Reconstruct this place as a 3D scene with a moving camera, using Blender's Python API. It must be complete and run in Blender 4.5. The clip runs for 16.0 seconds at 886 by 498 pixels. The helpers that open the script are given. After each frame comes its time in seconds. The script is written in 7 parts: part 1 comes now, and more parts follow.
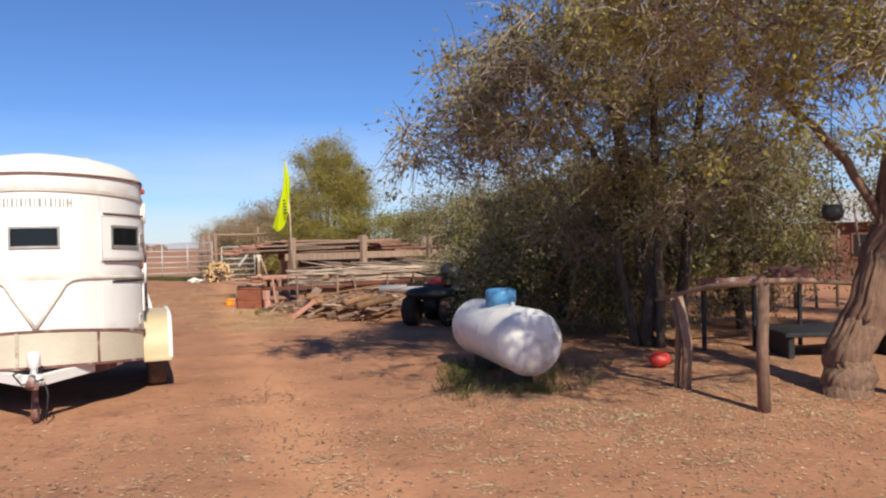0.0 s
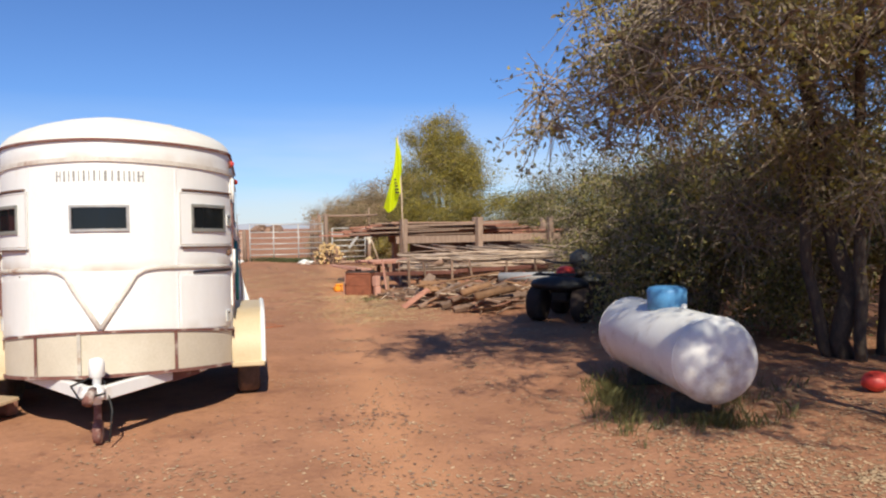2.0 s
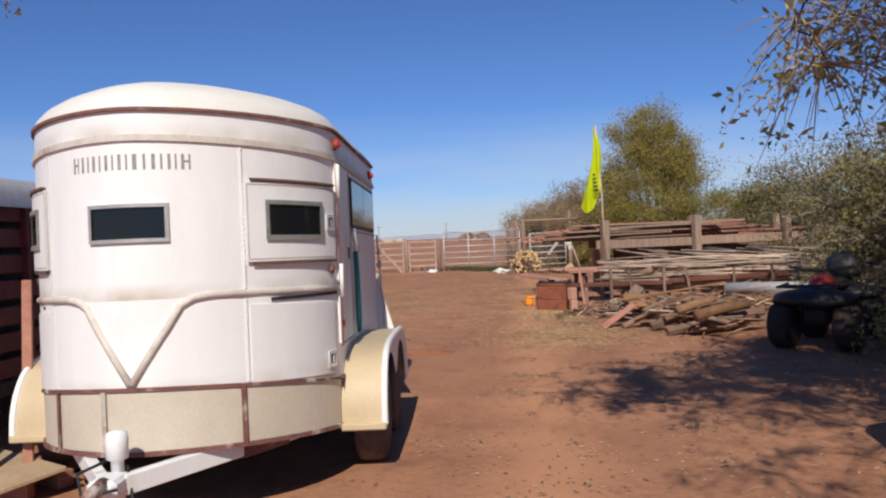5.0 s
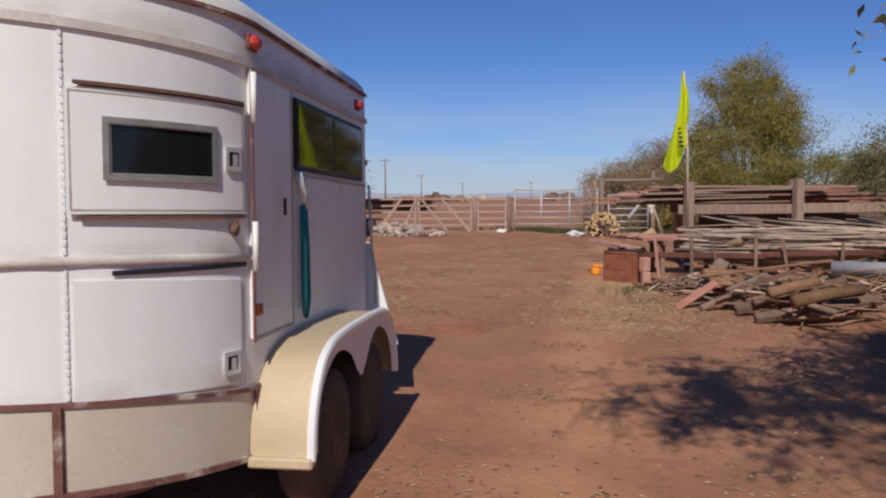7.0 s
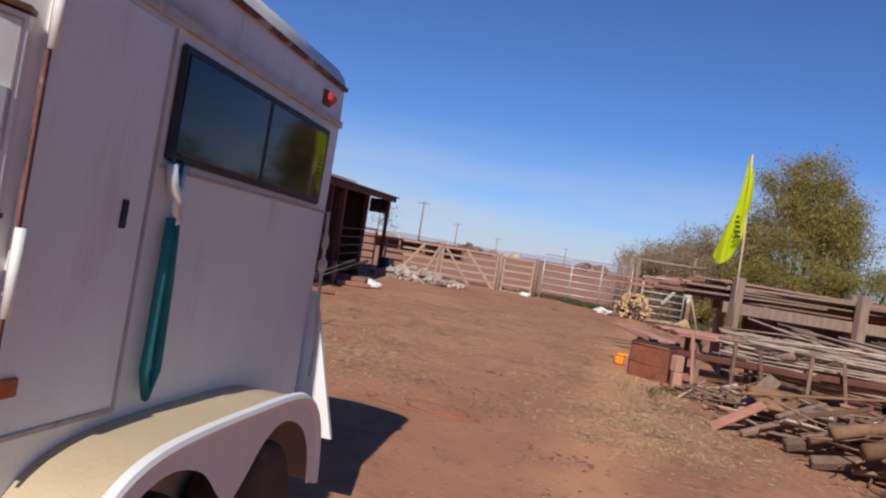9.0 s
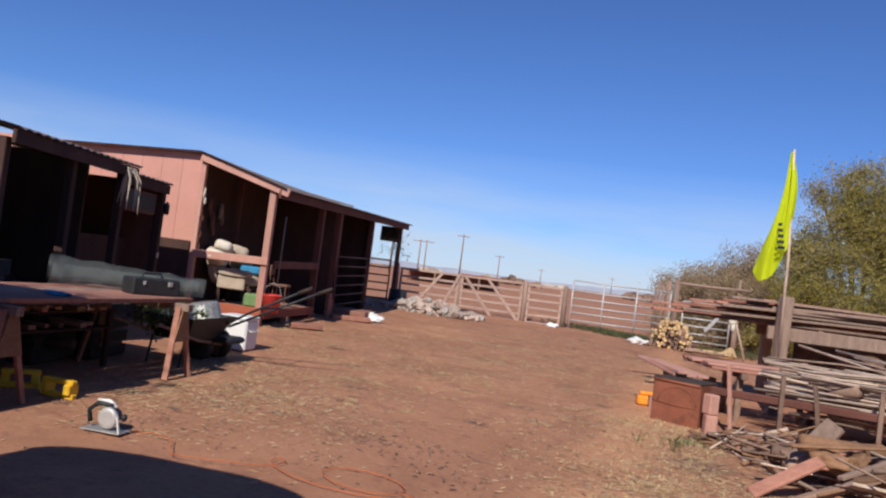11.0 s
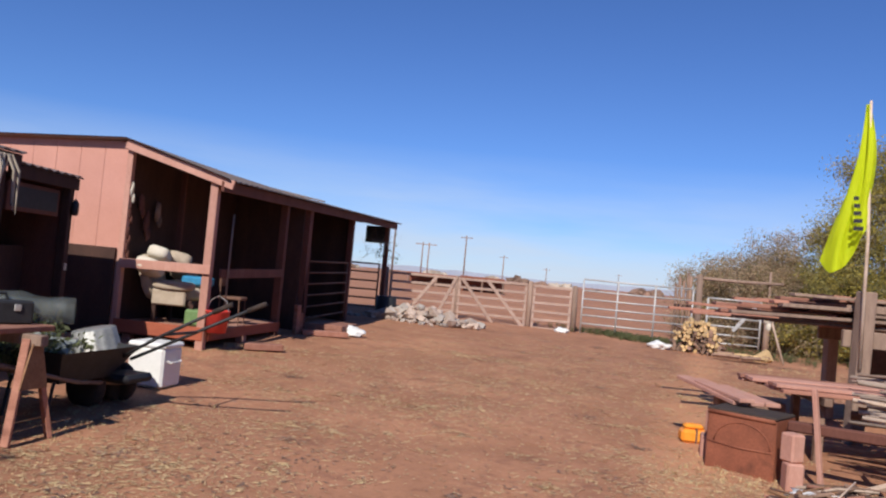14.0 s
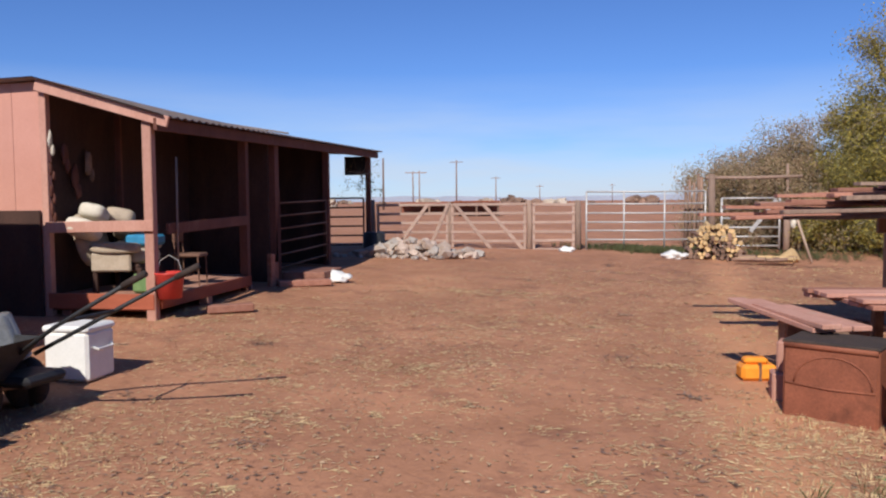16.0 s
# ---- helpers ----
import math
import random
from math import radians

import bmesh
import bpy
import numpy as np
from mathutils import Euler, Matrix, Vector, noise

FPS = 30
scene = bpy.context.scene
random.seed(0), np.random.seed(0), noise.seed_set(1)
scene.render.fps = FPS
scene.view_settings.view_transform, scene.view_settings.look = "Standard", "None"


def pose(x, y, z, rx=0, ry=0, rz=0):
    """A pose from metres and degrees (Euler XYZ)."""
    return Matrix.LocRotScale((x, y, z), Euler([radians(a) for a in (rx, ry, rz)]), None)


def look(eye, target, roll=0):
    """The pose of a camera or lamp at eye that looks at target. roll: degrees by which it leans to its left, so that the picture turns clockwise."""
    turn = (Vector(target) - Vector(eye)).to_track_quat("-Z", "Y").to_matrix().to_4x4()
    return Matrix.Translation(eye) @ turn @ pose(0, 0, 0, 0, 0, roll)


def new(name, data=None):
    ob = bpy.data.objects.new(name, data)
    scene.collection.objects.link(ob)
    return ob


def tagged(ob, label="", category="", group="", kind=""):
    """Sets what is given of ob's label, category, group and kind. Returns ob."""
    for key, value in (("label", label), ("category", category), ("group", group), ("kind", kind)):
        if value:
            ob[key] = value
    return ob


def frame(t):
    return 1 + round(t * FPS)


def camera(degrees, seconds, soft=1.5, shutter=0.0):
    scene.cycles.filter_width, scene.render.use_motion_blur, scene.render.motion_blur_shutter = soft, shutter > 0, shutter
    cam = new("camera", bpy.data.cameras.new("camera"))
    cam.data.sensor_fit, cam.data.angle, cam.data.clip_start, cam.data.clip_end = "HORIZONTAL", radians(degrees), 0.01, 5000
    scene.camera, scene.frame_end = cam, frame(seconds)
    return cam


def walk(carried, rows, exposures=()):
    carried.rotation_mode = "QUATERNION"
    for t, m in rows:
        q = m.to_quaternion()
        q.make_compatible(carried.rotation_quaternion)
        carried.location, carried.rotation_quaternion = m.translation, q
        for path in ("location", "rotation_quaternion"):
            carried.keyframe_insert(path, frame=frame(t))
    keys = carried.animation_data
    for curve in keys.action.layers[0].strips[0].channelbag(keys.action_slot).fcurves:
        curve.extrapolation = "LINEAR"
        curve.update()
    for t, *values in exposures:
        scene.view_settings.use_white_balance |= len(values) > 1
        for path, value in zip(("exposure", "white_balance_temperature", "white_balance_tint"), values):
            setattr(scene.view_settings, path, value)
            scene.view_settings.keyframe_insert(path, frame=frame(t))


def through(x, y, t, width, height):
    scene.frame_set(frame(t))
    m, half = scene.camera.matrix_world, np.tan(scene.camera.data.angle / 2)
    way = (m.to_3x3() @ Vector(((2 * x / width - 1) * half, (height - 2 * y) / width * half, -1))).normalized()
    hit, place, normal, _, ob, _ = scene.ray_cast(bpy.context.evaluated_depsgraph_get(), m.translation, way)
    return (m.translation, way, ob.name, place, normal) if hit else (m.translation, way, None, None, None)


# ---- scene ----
cam = camera(59.3, 16.0, soft=2.2)
PATH = [
    (0, (-0.018, 0.028, 1.571), (-0.02, 2.028, 1.554), -1.3),
    (0.5, (-0.119, 0.497, 1.555), (-0.123, 2.496, 1.501), -1.8),
    (1, (-0.178, 0.966, 1.551), (-0.244, 2.964, 1.491), -1.7),
    (1.5, (-0.26, 1.361, 1.573), (-0.478, 3.348, 1.5), -1.2),
    (2, (-0.391, 1.753, 1.603), (-0.671, 3.733, 1.544), -0.9),
    (2.5, (-0.382, 2.178, 1.606), (-0.772, 4.14, 1.562), -3.0),
    (3, (-0.468, 2.563, 1.582), (-0.959, 4.5, 1.527), -3.2),
    (3.5, (-0.565, 3.013, 1.612), (-1.121, 4.934, 1.56), -2.5),
    (4, (-0.567, 3.436, 1.601), (-1.218, 5.327, 1.594), -4.8),
    (4.2, (-0.596, 3.596, 1.59), (-1.29, 5.471, 1.582), -4.3),
    (6.3, (-0.797, 5.438, 1.539), (-1.706, 7.218, 1.479), -3.6),
    (6.5, (-0.83, 5.669, 1.538), (-1.78, 7.427, 1.449), -3.7),
    (7, (-0.915, 6.064, 1.519), (-1.898, 7.801, 1.387), -0.4),
    (7.5, (-1.035, 6.499, 1.53), (-1.95, 8.276, 1.453), 2.2),
    (8, (-1.09, 6.873, 1.561), (-2.049, 8.627, 1.513), 3.0),
    (8.5, (-1.28, 7.211, 1.528), (-2.326, 8.916, 1.525), 6.4),
    (8.7, (-1.404, 7.359, 1.541), (-2.444, 9.067, 1.522), 8.9),
    (10.8, (-1.7, 9.498, 1.546), (-2.87, 11.117, 1.642), 8.1),
    (11, (-1.782, 9.716, 1.511), (-2.946, 11.342, 1.569), 7.4),
    (11.5, (-1.877, 10.123, 1.531), (-2.992, 11.782, 1.569), 4.9),
    (12, (-2.0, 10.518, 1.551), (-3.294, 12.043, 1.554), 2.4),
    (12.5, (-2.255, 10.84, 1.525), (-3.549, 12.363, 1.595), 4.0),
    (13, (-2.477, 11.266, 1.553), (-3.776, 12.786, 1.604), 3.4),
    (13.5, (-2.675, 11.596, 1.565), (-4.022, 13.074, 1.607), 3.2),
    (14, (-3.039, 12.016, 1.546), (-4.212, 13.634, 1.61), 5.4),
    (14.5, (-3.236, 12.41, 1.601), (-4.361, 14.063, 1.582), 2.5),
    (15, (-3.481, 12.749, 1.505), (-4.631, 14.38, 1.369), 1.2),
    (15.5, (-3.749, 13.076, 1.531), (-4.854, 14.741, 1.454), 1.1),
    (16, (-3.991, 13.485, 1.562), (-5.145, 15.114, 1.439), -0.4),
]
# the film's own slow changes of brightness
EXPOSURES = [(0, 0.25, 7050, 4), (1.5, 0.24, 7050, 4), (2.5, 0.18, 7000, 4), (3.5, -0.04, 6900, 5), (4.2, -0.09, 6850, 6), (6.3, -0.32, 6550, 10), (7, -0.40, 6500, 10), (7.6, -0.26, 6500, 10), (8.5, -0.20, 6500, 10), (10.8, -0.02, 6430, 10), (12.5, 0.04, 6430, 10), (16, 0.05, 6480, 10)]
walk(cam, [(t, look(eye, target, roll)) for t, eye, target, roll in PATH], EXPOSURES)


# ---- world and sun ----
SUN_TURN, SUN_HEIGHT = radians(19.5), radians(40.3)
to_sun = Vector((math.sin(SUN_TURN) * math.cos(SUN_HEIGHT), -math.cos(SUN_TURN) * math.cos(SUN_HEIGHT), math.sin(SUN_HEIGHT)))
world = bpy.data.worlds.new("sky")
scene.world = world
world.use_nodes = True
wn, wl = world.node_tree.nodes, world.node_tree.links
sky = wn.new("ShaderNodeTexSky")
sky.sky_type, sky.sun_disc = "NISHITA", False
sky.sun_elevation, sky.sun_rotation = SUN_HEIGHT, math.pi - SUN_TURN
sky.altitude, sky.air_density, sky.dust_density, sky.ozone_density = 1500, 1.0, 0.1, 5.0
wn["Background"].inputs["Strength"].default_value = 0.085
tint = wn.new("ShaderNodeMixRGB")
tint.blend_type, tint.inputs["Fac"].default_value, tint.inputs["Color2"].default_value = "MULTIPLY", 1.0, (0.72, 0.92, 1.32, 1)
wl.new(sky.outputs["Color"], tint.inputs["Color1"])
# thin high cloud, thickest low down
way = wn.new("ShaderNodeTexCoord")
flat = wn.new("ShaderNodeMapping")
flat.inputs["Scale"].default_value = (2.0, 2.0, 14.0)
wl.new(way.outputs["Generated"], flat.inputs["Vector"])
wisps = wn.new("ShaderNodeTexNoise")
wisps.inputs["Scale"].default_value, wisps.inputs["Detail"].default_value = 1.6, 7.0
wl.new(flat.outputs["Vector"], wisps.inputs["Vector"])
rise = wn.new("ShaderNodeSeparateXYZ")
wl.new(way.outputs["Generated"], rise.inputs["Vector"])
low = wn.new("ShaderNodeMapRange")
low.inputs["From Min"].default_value, low.inputs["From Max"].default_value = 0.0, 0.16
low.inputs["To Min"].default_value, low.inputs["To Max"].default_value = 0.9, 0.0
wl.new(rise.outputs["Z"], low.inputs["Value"])
thick = wn.new("ShaderNodeMapRange")
thick.inputs["From Min"].default_value, thick.inputs["From Max"].default_value = 0.25, 0.62
wl.new(wisps.outputs["Fac"], thick.inputs["Value"])
veil = wn.new("ShaderNodeMath")
veil.operation = "MULTIPLY"
wl.new(low.outputs["Result"], veil.inputs[0])
wl.new(thick.outputs["Result"], veil.inputs[1])
cloud = wn.new("ShaderNodeMixRGB")
cloud.inputs["Color2"].default_value = (7.2, 8.0, 9.3, 1)
wl.new(veil.outputs[0], cloud.inputs["Fac"])
wl.new(tint.outputs["Color"], cloud.inputs["Color1"])
wl.new(cloud.outputs["Color"], wn["Background"].inputs["Color"])
lamp = bpy.data.lights.new("sun", "SUN")
lamp.energy, lamp.angle, lamp.color = 4.8, radians(0.53), (1.0, 0.94, 0.85)
sun = new("sun", lamp)
sun.matrix_world = look((0, 0, 30), Vector((0, 0, 30)) - to_sun)
scene.view_settings.exposure = 0.0


# ---- materials ----
def material(name, dark, light, scale=6.0, rough=0.8, bump=0.3, metal=0.0, stretch=(1, 1, 1), grain=60.0, vary=0.0, wear=None, wear_at=0.62, spec=0.4):
    """Two scales of noise between two colours, a third colour in worn patches, fine relief; vary: brightness from piece to piece."""
    m = bpy.data.materials.new(name)
    m.use_nodes = True
    n, l = m.node_tree.nodes, m.node_tree.links
    b = n["Principled BSDF"]
    b.inputs["Roughness"].default_value, b.inputs["Metallic"].default_value = rough, metal
    b.inputs["Specular IOR Level"].default_value = spec
    co = n.new("ShaderNodeTexCoord")
    mp = n.new("ShaderNodeMapping")
    mp.inputs["Scale"].default_value = stretch
    l.new(co.outputs["Object"], mp.inputs["Vector"])

    def tex(size, detail=5.0):
        t = n.new("ShaderNodeTexNoise")
        t.inputs["Scale"].default_value, t.inputs["Detail"].default_value, t.inputs["Roughness"].default_value = size, detail, 0.65
        l.new(mp.outputs["Vector"], t.inputs["Vector"])
        return t

    big, fine = tex(scale), tex(grain)
    mix = n.new("ShaderNodeMath")
    mix.operation = "MULTIPLY_ADD"
    mix.inputs[1].default_value = 0.45
    l.new(fine.outputs["Fac"], mix.inputs[0])
    half = n.new("ShaderNodeMath")
    half.operation = "MULTIPLY"
    half.inputs[1].default_value = 0.55
    l.new(big.outputs["Fac"], half.inputs[0])
    l.new(half.outputs[0], mix.inputs[2])
    ramp = n.new("ShaderNodeValToRGB")
    ramp.color_ramp.elements[0].position, ramp.color_ramp.elements[1].position = 0.33, 0.67
    ramp.color_ramp.elements[0].color, ramp.color_ramp.elements[1].color = (*dark, 1), (*light, 1)
    l.new(mix.outputs[0], ramp.inputs["Fac"])
    colour = ramp.outputs["Color"]
    if wear:
        w = tex(scale * 0.45, 8.0)
        wr = n.new("ShaderNodeValToRGB")
        wr.color_ramp.elements[0].position, wr.color_ramp.elements[1].position = wear_at - 0.06, wear_at + 0.06
        l.new(w.outputs["Fac"], wr.inputs["Fac"])
        wm = n.new("ShaderNodeMixRGB")
        wm.inputs["Color2"].default_value = (*wear, 1)
        l.new(wr.outputs["Color"], wm.inputs["Fac"])
        l.new(colour, wm.inputs["Color1"])
        colour = wm.outputs["Color"]
    if vary:
        oi = n.new("ShaderNodeObjectInfo")
        ge = n.new("ShaderNodeNewGeometry")
        ad = n.new("ShaderNodeMath")
        l.new(oi.outputs["Random"], ad.inputs[0])
        l.new(ge.outputs["Random Per Island"], ad.inputs[1])
        fr = n.new("ShaderNodeMath")
        fr.operation = "FRACT"
        l.new(ad.outputs[0], fr.inputs[0])
        mr = n.new("ShaderNodeMapRange")
        mr.inputs["To Min"].default_value, mr.inputs["To Max"].default_value = 1 - vary, 1 + vary
        l.new(fr.outputs[0], mr.inputs["Value"])
        vm = n.new("ShaderNodeHueSaturation")
        l.new(mr.outputs["Result"], vm.inputs["Value"])
        l.new(colour, vm.inputs["Color"])
        colour = vm.outputs["Color"]
    l.new(colour, b.inputs["Base Color"])
    if bump:
        bp = n.new("ShaderNodeBump")
        bp.inputs["Strength"].default_value, bp.inputs["Distance"].default_value = bump, 0.01
        l.new(mix.outputs[0], bp.inputs["Height"])
        l.new(bp.outputs["Normal"], b.inputs["Normal"])
    return m


def leafy(name, dark, light, through=0.32):
    m = material(name, dark, light, 3.0, 0.65, 0.0, vary=0.35, spec=0.3)
    n, l = m.node_tree.nodes, m.node_tree.links
    b = n["Principled BSDF"]
    tr = n.new("ShaderNodeBsdfTranslucent")
    tr.inputs["Color"].default_value = (*[min(1.0, c * 1.3) for c in light], 1)
    mx = n.new("ShaderNodeMixShader")
    mx.inputs["Fac"].default_value = through
    l.new(b.outputs[0], mx.inputs[1])
    l.new(tr.outputs[0], mx.inputs[2])
    l.new(mx.outputs[0], n["Material Output"].inputs["Surface"])
    return m


def glass(name, tint, rough=0.04):
    m = bpy.data.materials.new(name)
    m.use_nodes = True
    b = m.node_tree.nodes["Principled BSDF"]
    b.inputs["Base Color"].default_value, b.inputs["Roughness"].default_value = (*tint, 1), rough
    b.inputs["Specular IOR Level"].default_value = 0.3
    return m


white_paint = material("white_paint", (0.80, 0.79, 0.77), (0.89, 0.885, 0.875), 2.5, 0.42, 0.05, stretch=(2.2, 2.2, 0.5), wear=(0.70, 0.64, 0.55), wear_at=0.66)


def grimy(m, ledges, colour):
    """Dust and rust run-off that gathers just above each moulding; ledges: (height, reach, how far back it runs)."""
    n, l = m.node_tree.nodes, m.node_tree.links
    b = n["Principled BSDF"]
    under = b.inputs["Base Color"].links[0].from_socket
    co = [x for x in n if x.type == "TEX_COORD"][0].outputs["Object"]
    xyz = n.new("ShaderNodeSeparateXYZ")
    l.new(co, xyz.inputs["Vector"])
    patchy = n.new("ShaderNodeTexNoise")
    patchy.inputs["Scale"].default_value, patchy.inputs["Detail"].default_value = 2.6, 7.0
    l.new(co, patchy.inputs["Vector"])
    spread = n.new("ShaderNodeMapRange")
    spread.inputs["From Min"].default_value, spread.inputs["From Max"].default_value = 0.36, 0.62
    l.new(patchy.outputs["Fac"], spread.inputs["Value"])
    for z, reach, back in ledges:
        fade = n.new("ShaderNodeMapRange")
        fade.inputs["From Min"].default_value, fade.inputs["From Max"].default_value = z, z + reach
        fade.inputs["To Min"].default_value, fade.inputs["To Max"].default_value = 0.85, 0.0
        l.new(xyz.outputs["Z"], fade.inputs["Value"])
        above = n.new("ShaderNodeMath")
        above.operation, above.inputs[1].default_value = "GREATER_THAN", z
        l.new(xyz.outputs["Z"], above.inputs[0])
        on = n.new("ShaderNodeMath")
        on.operation = "MULTIPLY"
        l.new(fade.outputs["Result"], on.inputs[0])
        l.new(above.outputs[0], on.inputs[1])
        ahead = n.new("ShaderNodeMath")
        ahead.operation, ahead.inputs[1].default_value = "LESS_THAN", back
        l.new(xyz.outputs["Y"], ahead.inputs[0])
        here = n.new("ShaderNodeMath")
        here.operation = "MULTIPLY"
        l.new(on.outputs[0], here.inputs[0])
        l.new(ahead.outputs[0], here.inputs[1])
        both = n.new("ShaderNodeMath")
        both.operation = "MULTIPLY"
        l.new(here.outputs[0], both.inputs[0])
        l.new(spread.outputs["Result"], both.inputs[1])
        mx = n.new("ShaderNodeMixRGB")
        mx.inputs["Color2"].default_value = (*colour, 1)
        l.new(both.outputs[0], mx.inputs["Fac"])
        l.new(under, mx.inputs["Color1"])
        under = mx.outputs["Color"]
    l.new(under, b.inputs["Base Color"])
    return m


trailer_paint = grimy(material("dusty_white_trailer_paint", (0.80, 0.79, 0.77), (0.89, 0.885, 0.875), 2.5, 0.42, 0.05, stretch=(2.2, 2.2, 0.5), wear=(0.70, 0.64, 0.55), wear_at=0.66), ((0.70, 0.15, 0.97), (1.275, 0.09, 0.97), (2.13, 0.11, 9.0)), (0.46, 0.35, 0.25))
tan_paint = material("tan_fender_paint", (0.48, 0.37, 0.23), (0.60, 0.48, 0.31), 3.0, 0.5, 0.1, wear=(0.36, 0.24, 0.14), wear_at=0.74)
skirt_metal = material("dull_aluminium", (0.54, 0.475, 0.37), (0.68, 0.62, 0.52), 2.0, 0.5, 0.08, 0.0, wear=(0.46, 0.35, 0.22), wear_at=0.64)
rust_trim = material("rusty_trim", (0.12, 0.045, 0.04), (0.26, 0.12, 0.095), 9.0, 0.8, 0.4, wear=(0.6, 0.52, 0.45), wear_at=0.6)
grey_trim = material("weathered_trim", (0.38, 0.35, 0.31), (0.60, 0.55, 0.48), 8.0, 0.6, 0.2, wear=(0.33, 0.2, 0.12), wear_at=0.62)
roof_white = material("stained_white_roof", (0.72, 0.68, 0.60), (0.86, 0.84, 0.80), 1.6, 0.5, 0.08, wear=(0.58, 0.48, 0.36), wear_at=0.66)
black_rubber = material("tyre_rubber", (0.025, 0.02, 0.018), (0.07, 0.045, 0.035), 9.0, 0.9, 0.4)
dusty_tyre = material("dusty_trailer_tyre", (0.05, 0.036, 0.03), (0.13, 0.09, 0.07), 7.0, 0.9, 0.4, wear=(0.20, 0.12, 0.08), wear_at=0.6)
rim_brown = material("rusty_rim", (0.10, 0.045, 0.03), (0.22, 0.12, 0.08), 8.0, 0.75, 0.3)
dark_glass = glass("dark_window_glass", (0.012, 0.014, 0.016))
stained_trim = material("rust_stained_moulding", (0.50, 0.44, 0.38), (0.74, 0.69, 0.63), 7.0, 0.55, 0.2, wear=(0.34, 0.19, 0.13), wear_at=0.62)
chrome = material("bright_steel", (0.66, 0.66, 0.66), (0.82, 0.82, 0.82), 14.0, 0.25, 0.02, 0.35)
frame_grey = material("weathered_grey_frame", (0.22, 0.22, 0.20), (0.36, 0.36, 0.33), 14.0, 0.5, 0.1, 0.2)
alu_frame = material("window_aluminium", (0.42, 0.40, 0.37), (0.60, 0.58, 0.55), 14.0, 0.4, 0.1, 0.5)
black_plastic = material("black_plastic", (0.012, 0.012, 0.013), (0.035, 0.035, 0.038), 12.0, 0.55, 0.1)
red_plastic = material("red_plastic", (0.45, 0.035, 0.03), (0.62, 0.06, 0.045), 6.0, 0.45, 0.05)
cord_orange = material("dusty_orange_cord", (0.42, 0.10, 0.03), (0.58, 0.16, 0.05), 8.0, 0.7, 0.05)
orange_paint = material("orange_plastic", (0.75, 0.24, 0.02), (0.9, 0.36, 0.04), 8.0, 0.5, 0.05)
yellow_paint = material("yellow_plastic", (0.65, 0.38, 0.02), (0.85, 0.52, 0.04), 8.0, 0.5, 0.05)
blue_paint = material("blue_lid_paint", (0.05, 0.20, 0.42), (0.12, 0.34, 0.58), 5.0, 0.5, 0.1, wear=(0.3, 0.42, 0.5), wear_at=0.68)
tank_paint = material("tank_white_paint", (0.66, 0.64, 0.61), (0.82, 0.81, 0.79), 3.0, 0.5, 0.1, wear=(0.40, 0.32, 0.26), wear_at=0.60)
porch_red = material("brick_red_porch_paint", (0.26, 0.062, 0.032), (0.40, 0.115, 0.06), 4.0, 0.8, 0.3, stretch=(0.5, 0.5, 2), vary=0.1, wear=(0.34, 0.18, 0.13), wear_at=0.66)
pink_wall = material("pink_barn_paint", (0.52, 0.245, 0.185), (0.62, 0.31, 0.24), 1.6, 0.8, 0.2, vary=0.04, wear=(0.66, 0.40, 0.32), wear_at=0.72)
# base colour lowered to carry part of the shed's shade
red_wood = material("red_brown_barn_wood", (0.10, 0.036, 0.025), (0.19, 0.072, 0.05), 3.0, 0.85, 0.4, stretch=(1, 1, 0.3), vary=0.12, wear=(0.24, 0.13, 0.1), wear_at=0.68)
pink_wood = material("faded_pink_timber", (0.40, 0.19, 0.14), (0.56, 0.31, 0.24), 4.0, 0.85, 0.35, stretch=(1, 1, 0.3), vary=0.1, wear=(0.38, 0.28, 0.22), wear_at=0.66)
deck_wood = material("deck_boards", (0.34, 0.16, 0.11), (0.5, 0.28, 0.2), 4.0, 0.85, 0.35, vary=0.12)
grey_wood = material("weathered_timber", (0.18, 0.115, 0.085), (0.36, 0.25, 0.19), 5.0, 0.9, 0.6, stretch=(3, 3, 0.5), vary=0.25)
red_board = material("red_stained_board", (0.24, 0.095, 0.062), (0.46, 0.225, 0.16), 4.0, 0.88, 0.4, stretch=(0.5, 3, 3), vary=0.25, wear=(0.34, 0.25, 0.20), wear_at=0.68)
pale_pole = material("stripped_pole_wood", (0.36, 0.25, 0.18), (0.62, 0.48, 0.38), 6.0, 0.85, 0.4, vary=0.3)
dark_log = material("old_log", (0.13, 0.078, 0.054), (0.34, 0.215, 0.155), 5.0, 0.92, 0.7, vary=0.35)
heap_brown = material("orange_brown_split_wood", (0.15, 0.075, 0.04), (0.32, 0.175, 0.095), 6.0, 0.88, 0.6, vary=0.3)
split_wood = material("split_firewood", (0.45, 0.28, 0.12), (0.70, 0.50, 0.27), 6.0, 0.85, 0.4, vary=0.3)
bark = material("tree_bark", (0.045, 0.034, 0.027), (0.13, 0.095, 0.072), 9.0, 0.95, 1.0, stretch=(2.5, 2.5, 0.5), grain=40)
bark_light = material("furrowed_trunk_bark", (0.09, 0.052, 0.038), (0.28, 0.165, 0.115), 9.0, 0.95, 1.0, stretch=(3, 3, 0.45), grain=30)
twig_wood = material("dry_twigs", (0.19, 0.145, 0.11), (0.40, 0.32, 0.25), 6.0, 0.9, 0.2, vary=0.2)
galvanised = material("galvanised_pipe", (0.42, 0.40, 0.38), (0.60, 0.58, 0.56), 10.0, 0.5, 0.1, 0.3, wear=(0.36, 0.26, 0.2), wear_at=0.68)
